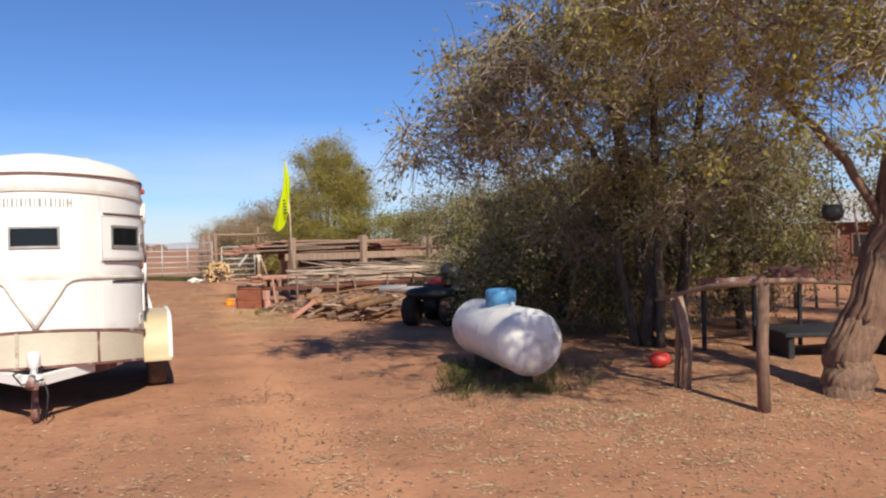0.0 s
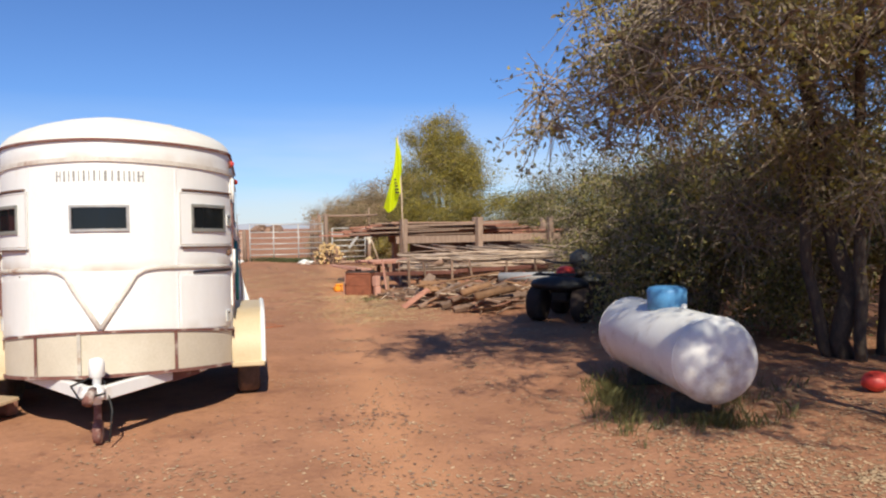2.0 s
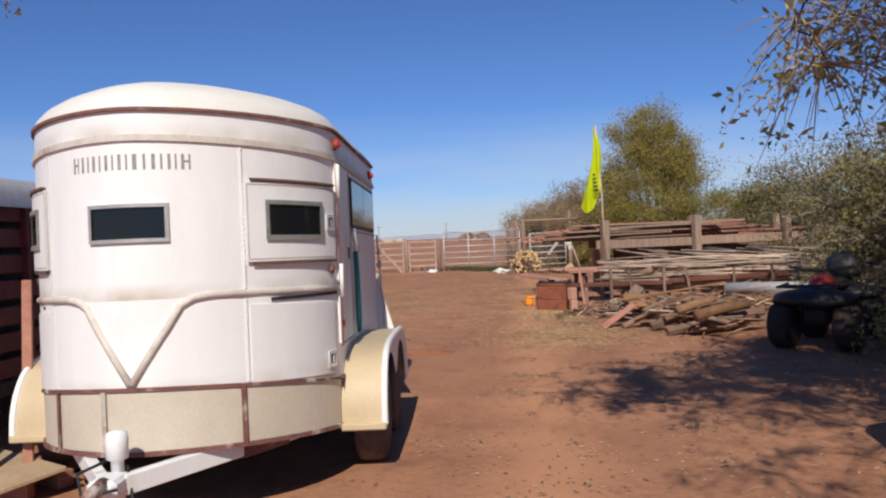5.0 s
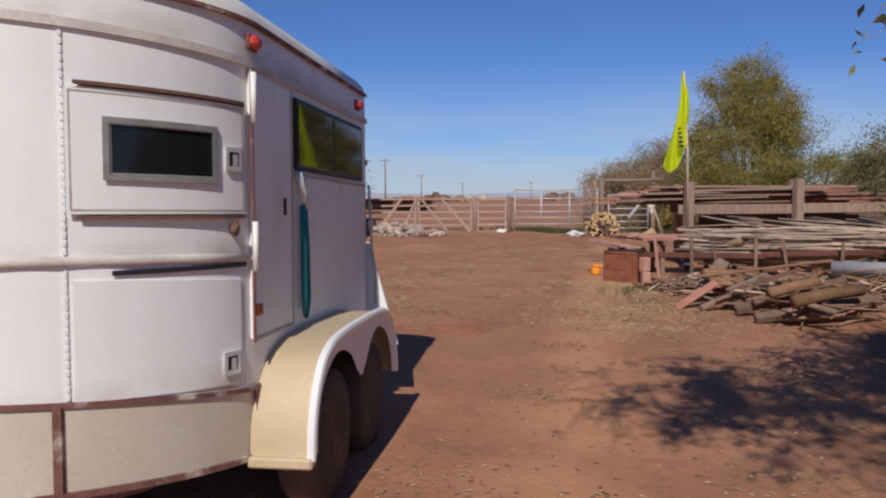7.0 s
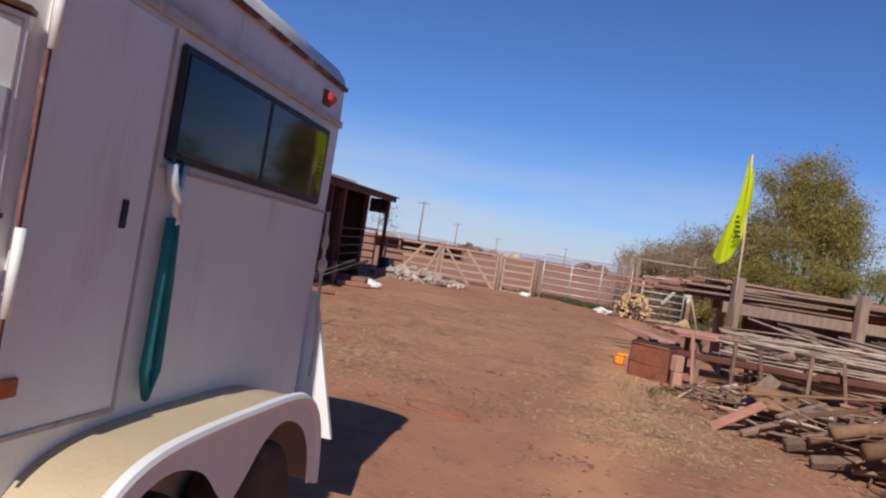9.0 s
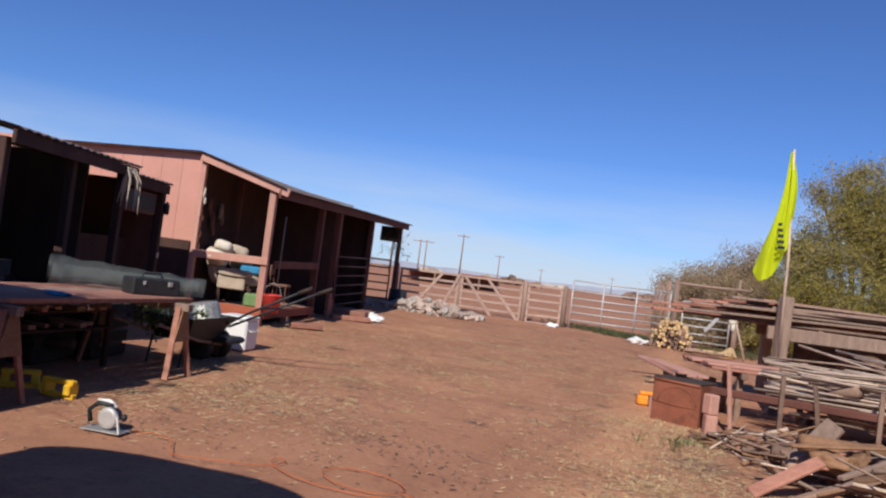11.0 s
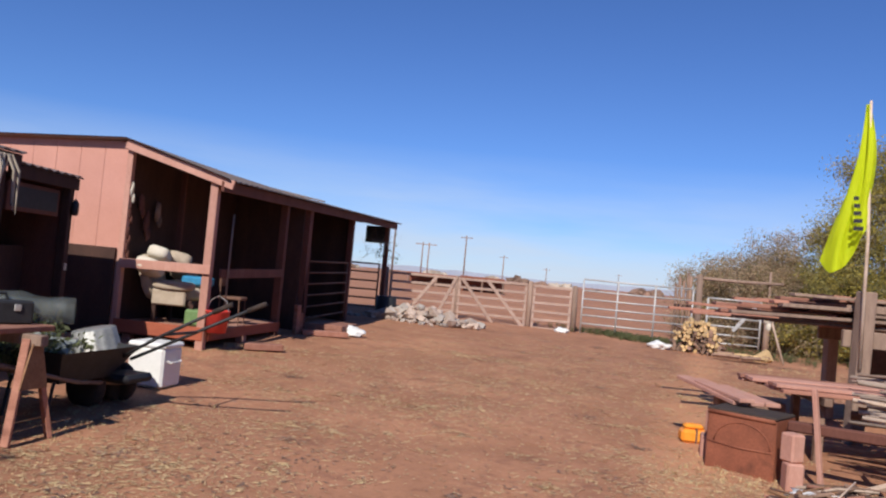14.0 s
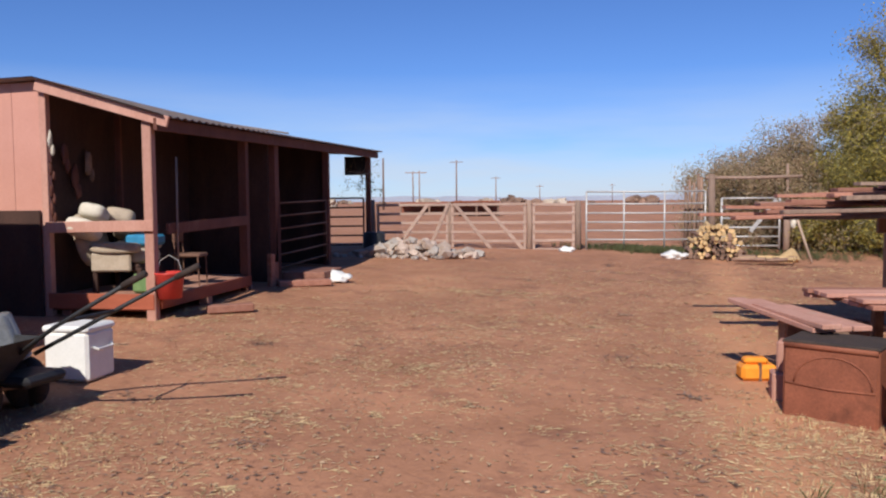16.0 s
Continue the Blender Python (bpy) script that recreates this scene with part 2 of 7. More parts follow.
old_zinc = material("weathered_zinc", (0.20, 0.20, 0.19), (0.38, 0.38, 0.36), 6.0, 0.5, 0.3, 0.35, wear=(0.16, 0.13, 0.11), wear_at=0.6)
roofing = material("corrugated_roofing", (0.14, 0.11, 0.095), (0.27, 0.22, 0.195), 3.0, 0.6, 0.2, 0.3, wear=(0.26, 0.14, 0.09), wear_at=0.6)
rust_steel = material("rusted_drum_steel", (0.17, 0.055, 0.03), (0.33, 0.11, 0.06), 4.0, 0.75, 0.4, 0.1, wear=(0.10, 0.035, 0.02), wear_at=0.64)
stone = material("pale_rubble_stone", (0.32, 0.23, 0.18), (0.56, 0.45, 0.38), 7.0, 0.9, 0.7, vary=0.25)
brush_grey = material("dry_brush_stems", (0.30, 0.24, 0.18), (0.50, 0.42, 0.34), 7.0, 0.9, 0.2, vary=0.3)
leaf_olive = leafy("olive_leaves", (0.13, 0.12, 0.042), (0.28, 0.25, 0.10))
leaf_grey = leafy("grey_dry_leaves", (0.20, 0.155, 0.095), (0.40, 0.33, 0.215))
leaf_yellow = leafy("yellow_green_leaves", (0.20, 0.18, 0.045), (0.46, 0.38, 0.11))
leaf_dark = leafy("dark_shrub_leaves", (0.045, 0.052, 0.018), (0.12, 0.12, 0.045))
# darker copy of the olive leaves, shade under the trees put into colour
leaf_shade = leafy("shaded_olive_leaves", (0.075, 0.072, 0.026), (0.17, 0.155, 0.06))
leaf_autumn = leafy("autumn_crown_leaves", (0.26, 0.225, 0.05), (0.54, 0.42, 0.09))
leaf_tan = leafy("tan_bush_leaves", (0.24, 0.18, 0.10), (0.42, 0.33, 0.20))
leaf_russet = leafy("russet_tan_bush_leaves", (0.32, 0.215, 0.13), (0.52, 0.385, 0.26))
weed_green = leafy("green_weeds", (0.06, 0.075, 0.03), (0.15, 0.16, 0.07))
straw = material("dry_straw", (0.42, 0.30, 0.15), (0.66, 0.50, 0.28), 3.0, 0.85, 0.0, vary=0.35)
litter_mat = material("fallen_leaves", (0.30, 0.18, 0.10), (0.56, 0.41, 0.26), 3.0, 0.85, 0.0, vary=0.5)
flag_cloth = leafy("yellow_flag_cloth", (0.56, 0.66, 0.01), (0.70, 0.80, 0.02), 0.4)
beige_cloth = material("beige_upholstery", (0.36, 0.28, 0.20), (0.52, 0.43, 0.33), 8.0, 0.95, 0.3)
cream = material("cream_sacking", (0.52, 0.46, 0.36), (0.72, 0.66, 0.55), 7.0, 0.9, 0.3)
green_plastic = material("green_plastic", (0.10, 0.19, 0.07), (0.2, 0.3, 0.12), 6.0, 0.55, 0.05)
blue_plastic = material("blue_tarp", (0.02, 0.16, 0.32), (0.05, 0.28, 0.48), 6.0, 0.5, 0.2)
cooler_white = material("white_cooler_plastic", (0.70, 0.69, 0.66), (0.84, 0.83, 0.80), 4.0, 0.5, 0.05, wear=(0.6, 0.5, 0.42), wear_at=0.72)
clear_film = material("clouded_plastic_film", (0.10, 0.115, 0.11), (0.26, 0.29, 0.28), 9.0, 0.3, 0.6)
clear_film.node_tree.nodes["Principled BSDF"].inputs["Alpha"].default_value = 0.25
bundle_film = material("crumpled_clouded_film", (0.20, 0.22, 0.20), (0.42, 0.45, 0.42), 9.0, 0.3, 0.8)
bundle_film.node_tree.nodes["Principled BSDF"].inputs["Alpha"].default_value = 0.8
# darker copy of the barn wood, with roof shade put into its colour
shaded_wood = material("shade_darkened_wood", (0.036, 0.018, 0.014), (0.085, 0.042, 0.031), 3.0, 0.9, 0.4, stretch=(1, 1, 0.3), vary=0.1)
teal_cord = material("teal_strap", (0.01, 0.13, 0.14), (0.03, 0.24, 0.25), 8.0, 0.7, 0.2)
red_barn_dark = material("dark_red_trailer_paint", (0.10, 0.02, 0.018), (0.22, 0.045, 0.04), 4.0, 0.6, 0.2, wear=(0.12, 0.06, 0.05), wear_at=0.62)
plywood = material("plywood", (0.36, 0.24, 0.14), (0.52, 0.38, 0.25), 4.0, 0.85, 0.2)
text_grey = material("faded_lettering", (0.20, 0.19, 0.18), (0.38, 0.37, 0.35), 20.0, 0.7, 0.0)
# blue of the distance haze is painted straight onto the hills
far_haze = material("hazed_distant_hills", (0.30, 0.34, 0.42), (0.36, 0.40, 0.48), 0.01, 1.0, 0.0, grain=0.05)
concrete = material("grey_block", (0.30, 0.26, 0.23), (0.45, 0.40, 0.36), 7.0, 0.9, 0.4)


def ground_material():
    m = material("red_soil", (0.315, 0.148, 0.084), (0.455, 0.226, 0.134), 0.9, 0.95, 0.5, grain=22.0, spec=0.15)
    n, l = m.node_tree.nodes, m.node_tree.links
    b = n["Principled BSDF"]
    base = b.inputs["Base Color"].links[0].from_socket
    co = [x for x in n if x.type == "TEX_COORD"][0].outputs["Object"]

    def patch(size, low, high, colour, under):
        t = n.new("ShaderNodeTexNoise")
        t.inputs["Scale"].default_value, t.inputs["Detail"].default_value, t.inputs["Roughness"].default_value = size, 9.0, 0.7
        l.new(co, t.inputs["Vector"])
        r = n.new("ShaderNodeValToRGB")
        r.color_ramp.elements[0].position, r.color_ramp.elements[1].position = low, high
        l.new(t.outputs["Fac"], r.inputs["Fac"])
        mx = n.new("ShaderNodeMixRGB")
        mx.inputs["Color2"].default_value = (*colour, 1)
        l.new(r.outputs["Color"], mx.inputs["Fac"])
        l.new(under, mx.inputs["Color1"])
        return mx.outputs["Color"]

    c = patch(0.35, 0.50, 0.72, (0.53, 0.26, 0.15), base)
    c = patch(1.7, 0.53, 0.72, (0.25, 0.115, 0.075), c)
    c = patch(6.5, 0.55, 0.70, (0.27, 0.125, 0.08), c)
    c = patch(26.0, 0.63, 0.72, (0.52, 0.36, 0.24), c)
    # the smooth sandy wheel track
    xyz = n.new("ShaderNodeSeparateXYZ")
    l.new(co, xyz.inputs["Vector"])
    run = n.new("ShaderNodeMath")
    run.operation, run.inputs[1].default_value = "MULTIPLY_ADD", 0.31
    l.new(xyz.outputs["Y"], run.inputs[0])
    l.new(xyz.outputs["X"], run.inputs[2])
    off = n.new("ShaderNodeMath")
    off.operation, off.inputs[1].default_value = "SUBTRACT", 0.72
    l.new(run.outputs[0], off.inputs[0])
    away = n.new("ShaderNodeMath")
    away.operation = "ABSOLUTE"
    l.new(off.outputs[0], away.inputs[0])
    wob = n.new("ShaderNodeTexNoise")
    wob.inputs["Scale"].default_value, wob.inputs["Detail"].default_value = 1.1, 6.0
    l.new(co, wob.inputs["Vector"])
    edge = n.new("ShaderNodeMath")
    edge.operation, edge.inputs[1].default_value = "MULTIPLY_ADD", 1.1
    l.new(wob.outputs["Fac"], edge.inputs[0])
    l.new(away.outputs[0], edge.inputs[2])
    mask = n.new("ShaderNodeMapRange")
    mask.inputs["From Min"].default_value, mask.inputs["From Max"].default_value = 0.62, 1.15
    mask.inputs["To Min"].default_value, mask.inputs["To Max"].default_value = 0.75, 0.0
    l.new(edge.outputs[0], mask.inputs["Value"])
    tm = n.new("ShaderNodeMixRGB")
    tm.inputs["Color2"].default_value = (0.56, 0.275, 0.15, 1)
    l.new(mask.outputs["Result"], tm.inputs["Fac"])
    l.new(c, tm.inputs["Color1"])
    l.new(tm.outputs["Color"], b.inputs["Base Color"])
    bump = [x for x in n if x.type == "BUMP"][0]
    bump.inputs["Strength"].default_value, bump.inputs["Distance"].default_value = 0.9, 0.025
    return m


soil = ground_material()


# ---- mesh helpers ----
def mesh_object(name, bm, mat, parent=None, smooth=False):
    me = bpy.data.meshes.new(name)
    bm.normal_update()
    bm.to_mesh(me)
    bm.free()
    me.materials.append(mat)
    if smooth:
        me.polygons.foreach_set("use_smooth", [True] * len(me.polygons))
    ob = new(name, me)
    ob.parent = parent
    return ob


def part(name, bm, mat, parent, label="", smooth=False):
    ob = mesh_object(name, bm, mat, parent, smooth)
    return tagged(ob, label) if label else ob


def thing(name, label, category, m=None, group="", kind=""):
    ob = new(name)
    if m is not None:
        ob.matrix_basis = m
    return tagged(ob, label, category, group, kind)


def raw(name, verts, faces, mat, parent=None, smooth=False):
    me = bpy.data.meshes.new(name)
    me.from_pydata(verts, [], faces)
    me.materials.append(mat)
    if smooth:
        me.polygons.foreach_set("use_smooth", [True] * len(me.polygons))
    ob = new(name, me)
    ob.parent = parent
    return ob


def box(bm, c, s, bevel=0.006, m=None):
    """A block with its centre, its size and rounded edges."""
    mat = Matrix.Translation(c) @ Matrix.Diagonal((*s, 1))
    if m is not None:
        mat = m @ mat
    got = bmesh.ops.create_cube(bm, size=1.0, matrix=mat)
    if bevel:
        edges = list({e for v in got["verts"] for e in v.link_edges})
        bmesh.ops.bevel(bm, geom=edges, offset=min(bevel, min(s) * 0.4), segments=1, affect="EDGES")
    return bm


def tube(bm, points, radii, sides=8, cap=True):
    """A tapering tube along points."""
    rings = []
    pts = [Vector(p) for p in points]
    if not hasattr(radii, "__len__"):
        radii = [radii] * len(pts)
    side = None
    for i, p in enumerate(pts):
        d = (pts[min(i + 1, len(pts) - 1)] - pts[max(i - 1, 0)]).normalized()
        if side is None:
            side = d.orthogonal().normalized()
        else:
            side = (side - d * side.dot(d))
            side = side.normalized() if side.length > 1e-5 else d.orthogonal().normalized()
        up = d.cross(side)
        rings.append([bm.verts.new(p + float(radii[i]) * (math.cos(6.28319 * k / sides) * side + math.sin(6.28319 * k / sides) * up)) for k in range(sides)])
    for a, b in zip(rings, rings[1:]):
        for k in range(sides):
            bm.faces.new((a[k], a[(k + 1) % sides], b[(k + 1) % sides], b[k]))
    if cap:
        bm.faces.new(rings[0][::-1])
        bm.faces.new(rings[-1])
    return bm


def beam(bm, a, b, w, h, bevel=0.005, roll=0.0):
    """A timber of width w and height h from a to b."""
    a, b = Vector(a), Vector(b)
    d = b - a
    q = d.to_track_quat("X", "Z").to_matrix().to_4x4()
    return box(bm, (0, 0, 0), (d.length, w, h), bevel, Matrix.Translation((a + b) / 2) @ q @ pose(0, 0, 0, roll))


def lathe(bm, profile, sides=20, m=None):
    """A turned shape from (radius, height) pairs about z."""
    rings = []
    for r, z in profile:
        ring = []
        for k in range(sides):
            p = Vector((r * math.cos(6.28319 * k / sides), r * math.sin(6.28319 * k / sides), z))
            ring.append(bm.verts.new(m @ p if m is not None else p))
        rings.append(ring)
    for a, b in zip(rings, rings[1:]):
        for k in range(sides):
            bm.faces.new((a[k], a[(k + 1) % sides], b[(k + 1) % sides], b[k]))
    if profile[0][0] > 0.001:
        bm.faces.new(rings[0][::-1])
    if profile[-1][0] > 0.001:
        bm.faces.new(rings[-1])
    bmesh.ops.remove_doubles(bm, verts=bm.verts, dist=0.0002)
    return bm


def B():
    return bmesh.new()


def ridged(bm, depth, count=9.0):
    """Deep upright furrows pressed into a trunk."""
    bm.normal_update()
    for v in bm.verts:
        a = math.atan2(v.normal.y, v.normal.x)
        k = noise.noise(Vector((math.cos(a) * count * 0.55, math.sin(a) * count * 0.55, v.co.z * 1.3)))
        f = noise.noise(Vector((math.cos(a) * count * 1.6, math.sin(a) * count * 1.6, v.co.z * 3.5 + 7)))
        v.co += v.normal * depth * (1.3 * abs(k) + 0.6 * f - 0.3)
    return bm


def lump(bm, c, r, squash=(1, 1, 1), rough=0.25, level=2, seed=0.0):
    got = bmesh.ops.create_icosphere(bm, subdivisions=level, radius=1.0)
    for v in got["verts"]:
        k = 1 + rough * noise.noise(v.co * 1.7 + Vector((seed, seed * 0.7, 3.1)))
        v.co = Vector(c) + Vector((v.co.x * r * squash[0] * k, v.co.y * r * squash[1] * k, v.co.z * r * squash[2] * k))
    return bm


def height(x, y):
    """The lie of the land: level along the track, rising gently towards the shed and the gates."""
    return 0.008 * max(0.0, min(y - 16.0, 20.0)) + 0.03 * max(0.0, min(-x - 9.0, 8.0))


# ---- ground ----
def build_ground():
    xs = [-1500, -700, -350, -180, -100, -60, -40, -30] + [-24 + 0.3 * i for i in range(114)] + [11, 13, 16, 20, 30, 50, 90, 180, 350, 700, 1500]
    ys = [-1500, -700, -300, -120, -60, -30, -15, -8, -4] + [-2 + 0.3 * i for i in range(137)] + [40, 43, 47, 52, 60, 75, 100, 150, 250, 450, 800, 1600, 2600]
    verts, faces = [], []
    for y in ys:
        for x in xs:
            z = height(x, y)
            if -25 < x < 12 and -3 < y < 40:
                z += 0.028 * noise.noise(Vector((x * 0.7, y * 0.7, 0))) + 0.012 * noise.noise(Vector((x * 2.4, y * 2.4, 5)))
            verts.append((x, y, z))
    w = len(xs)
    for j in range(len(ys) - 1):
        for i in range(w - 1):
            faces.append((j * w + i, j * w + i + 1, (j + 1) * w + i + 1, (j + 1) * w + i))
    ob = raw("ground", verts, faces, soil, None, True)
    tagged(ob, "bare red dirt yard running out to a flat red plain", "ground", kind="structure")


build_ground()


# ---- horse trailer ----
SAG = 0.13
TRAILER = pose(-3.87, 7.33, 0, 0, 0, 21.85)


def trailer_outline(grow=0.0, n=64):
    """Half round the nose and straight back: points (x right, y back) from rear left to rear right."""
    w, nose = 0.965 + grow, 1.08
    pts = [(-w, 3.22), (-w, 2.2)]
    for i in range(n + 1):
        a = math.pi * i / n
        c, s = math.cos(a), math.sin(a)
        pts.append((-w * math.copysign(abs(c) ** 1.2, c), nose - (nose + grow) * abs(s) ** 1.2))
    return pts + [(w, 2.2), (w, 3.22)]


def band(bm, z0, z1, out0, out1, sag0=0.0, sag1=0.0):
    """A wall strip round the trailer between two heights, which may drop towards the back."""
    a = [bm.verts.new((x, y, z0 - sag0 * min(1.0, y))) for x, y in trailer_outline(out0)]
    b = [bm.verts.new((x, y, z1 - sag1 * min(1.0, y))) for x, y in trailer_outline(out1)]
    for i in range(len(a) - 1):
        bm.faces.new((a[i], a[i + 1], b[i + 1], b[i]))
    return bm


def rail_round(bm, z, out, h, depth, sag=0.0):
    """A moulding round the trailer with a rectangular section."""
    rows = [[bm.verts.new((x, y, zz - sag * min(1.0, y))) for x, y in trailer_outline(o)] for o, zz in ((out, z - h / 2), (out + depth, z - h / 2), (out + depth, z + h / 2), (out, z + h / 2))]
    for k in range(4):
        a, b = rows[k], rows[(k + 1) % 4]
        for i in range(len(a) - 1):
            bm.faces.new((a[i], a[i + 1], b[i + 1], b[i]))
    return bm


def nose_point(s, out=0.0):
    """A point on the trailer's skin, s metres round from the nose's middle, and its outward direction."""
    pts = trailer_outline(out, 240)
    mid = len(pts) // 2
    step, i, left = (1 if s >= 0 else -1), mid, abs(s)
    while True:
        a, b = Vector(pts[i]), Vector(pts[i + step])
        d = (b - a).length
        if d >= left or not 0 < i + step < len(pts) - 1:
            p = a + (b - a) * (left / d)
            t = (b - a).normalized() * step
            return p, Vector((t.y, -t.x))
        left -= d
        i += step


def curved_panel(bm, s0, s1, z0, z1, out, depth, n=30, sag=0.0):
    """A panel lying on the rounded skin; sag: how far its foot drops towards the back."""
    front, back = [], []
    for i in range(n + 1):
        s = s0 + (s1 - s0) * i / n
        p, q = nose_point(s, out + depth)[0], nose_point(s, out)[0]
        d = sag * min(1.0, p.y)
        front.append((bm.verts.new((p.x, p.y, z0 - d)), bm.verts.new((p.x, p.y, z1 - d * 0.9))))
        back.append((bm.verts.new((q.x, q.y, z0 - d)), bm.verts.new((q.x, q.y, z1 - d * 0.9))))
    for i in range(n):
        f, g, b, c = front[i], front[i + 1], back[i], back[i + 1]
        bm.faces.new((f[0], g[0], g[1], f[1]))
        bm.faces.new((b[0], b[1], c[1], c[0]))
        bm.faces.new((f[1], g[1], c[1], b[1]))
        bm.faces.new((f[0], b[0], c[0], g[0]))
    for f, b in ((front[0], back[0]), (front[-1], back[-1])):
        bm.faces.new((f[0], f[1], b[1], b[0]))
    return bm


def curved_frame(bm, s0, s1, z0, z1, out, depth, w):
    curved_panel(bm, s0, s1, z1 - w, z1, out, depth)
    curved_panel(bm, s0, s1, z0, z0 + w, out, depth)
    curved_panel(bm, s0, s0 + w, z0 + w, z1 - w, out, depth, 2)
    curved_panel(bm, s1 - w, s1, z0 + w, z1 - w, out, depth, 2)
    return bm


def eased(pts, n=5):
    """A smooth curve through points."""
    out = []
    for i in range(len(pts) - 1):
        p0, p1, p2, p3 = (Vector(pts[max(0, min(len(pts) - 1, i + k))]) for k in (-1, 0, 1, 2))
        for k in range(n):
            u = k / n
            out.append(tuple(0.5 * (2 * p1 + (p2 - p0) * u + (2 * p0 - 5 * p1 + 4 * p2 - p3) * u * u + (3 * p1 - p0 - 3 * p2 + p3) * u ** 3)))
    return out + [tuple(pts[-1])]


def wheel_on(parent, x, y, z=0.335):
    side = 1 if x > 0 else -1
    m = Matrix.Translation((x, y, z)) @ pose(0, 0, 0, 0, 90 * side, 0)
    bm = lathe(B(), [(0.19, -0.10), (0.30, -0.105), (0.328, -0.085), (0.335, -0.04), (0.335, 0.04), (0.328, 0.085), (0.30, 0.105), (0.19, 0.10)], 32, m)
    w = part("wheel", bm, dusty_tyre, parent, "dusty black tyre on a rusty steel wheel", True)
    part("rim", lathe(B(), [(0.195, -0.08), (0.195, 0.085), (0.17, 0.07), (0.12, 0.03), (0.07, 0.045), (0.055, 0.085), (0.0, 0.09)], 24, m), rim_brown, w, "brown rusty wheel rim", True)
    return w


def horse_trailer():
    tr = thing("horse_trailer", "white two-horse trailer with rounded nose and tan fenders, parked", "trailer", TRAILER @ pose(0, 0, 0.02, -1.2))
    body = part("body", band(band(B(), 0.80, 2.16, 0, 0, SAG), 2.16, 2.30, 0, -0.004), trailer_paint, tr, "white painted metal walls", True)
    # floor and rear end
    bm = B()
    ring = [bm.verts.new((x, y, 0.48)) for x, y in trailer_outline(-0.01)]
    bm.faces.new(ring)
    part("floor_pan", bm, black_plastic, tr, "dark underside")
    bm = box(B(), (0, 3.225, 1.35), (1.9, 0.03, 1.6), 0.004)
    part("rear_door", bm, white_paint, tr, "white rear tailgate")
    # skirt
    part("skirt", band(B(), 0.46, 0.80, -0.004, -0.002, SAG * 0.7, SAG), skirt_metal, tr, "dull metal lower skirt panels", True)
    for z, h, mat in ((0.80, 0.02, rust_trim), (0.455, 0.026, rust_trim)):
        part("trim_strip", rail_round(B(), z, -0.006, h, 0.018, SAG if z > 0.6 else SAG * 0.7), mat, tr, "rust-stained trim strip")
    for s in (-1.53, -0.6, -0.17, 0.6, 1.53):
        part("skirt_post", curved_panel(B(), s - 0.015, s + 0.015, 0.47, 0.79, 0, 0.016, 2, SAG * 0.85), rust_trim if s != -0.17 else grey_trim, tr)
    for s in (-0.635, 0.635):
        for z0, count in ((0.78, 16), (1.31, 27)):
            bm = curved_panel(B(), s - 0.003, s + 0.003, z0, z0 + 0.03 * count, 0, 0.004, 1)
            for k in range(count):
                curved_panel(bm, s - 0.007, s + 0.007, z0 + k * 0.03, z0 + 0.018 + k * 0.03, 0, 0.008, 1)
            part("hinge_strip", bm, white_paint, tr, "white piano hinge")
    # mouldings at the top, the belt and its V
    part("top_moulding", rail_round(B(), 2.30, -0.01, 0.018, 0.026), rust_trim, tr, "stained roof drip rail")
    part("upper_moulding", rail_round(B(), 2.145, -0.008, 0.034, 0.024, 0.03), stained_trim, tr, "weathered upper moulding")
    for side in (-1, 1):
        bm = B()
        pts = []
        for s, z in ((1.45, 1.262), (1.2, 1.27), (0.9, 1.277), (0.6, 1.284), (0.42, 1.286), (0.33, 1.272), (0.265, 1.235), (0.2, 1.13), (0.1, 0.98), (0.005, 0.825)):
            p, o = nose_point(s * side, 0.004)
            pts.append((p.x, p.y, z))
        tube(bm, pts, 0.021, 8)
        part("belt_moulding", bm, stained_trim, tr, "curved belt moulding running down to a V", True)
        # hatch with its window
        a, b = sorted((0.655 * side, 1.442 * side))
        hatch = part("hatch", curved_panel(B(), a, b, 1.455, 1.913, 0, 0.024), trailer_paint, tr, "white side hatch with a small window")
        part("hatch_seam", curved_frame(B(), a + 0.012, b - 0.012, 1.467, 1.901, 0.024, 0.002, 0.006), grey_trim, hatch, "pressed seam round the hatch")
        a, b = sorted((0.69 * side, 1.448 * side))
        part("hood", curved_panel(B(), a, b, 1.920, 1.934, 0, 0.036), rim_brown, hatch, "thin dark rain lip")
        part("lower_lip", curved_panel(B(), a, b, 1.436, 1.448, 0, 0.024), rim_brown, hatch, "dark rubber lower lip")
        # black strip draws the shadow line below the belt
        part("shadow_gap", curved_panel(B(), min(0.8 * side, b), max(0.8 * side, b) if side > 0 else -0.8, 1.225, 1.244, 0, 0.012), black_plastic, tr, "black strip drawn for the shadow gap under the belt")
        a, b = sorted((0.79 * side, 1.276 * side))
        part("window_frame", curved_frame(B(), a, b, 1.578, 1.811, 0.024, 0.016, 0.024), frame_grey, hatch, "grey aluminium window frame")
        part("frame_bead", curved_frame(B(), a + 0.02, b - 0.02, 1.598, 1.791, 0.024, 0.009, 0.008), alu_frame, hatch, "bright inner bead")
        part("pane", curved_panel(B(), a + 0.022, b - 0.022, 1.60, 1.789, 0.024, 0.004), dark_glass, hatch, "dark window glass")
        for z, mid in ((1.685, 1.374), (0.818, 1.345)):
            s, lift = mid * side, 0.024 if z > 1 else 0.008
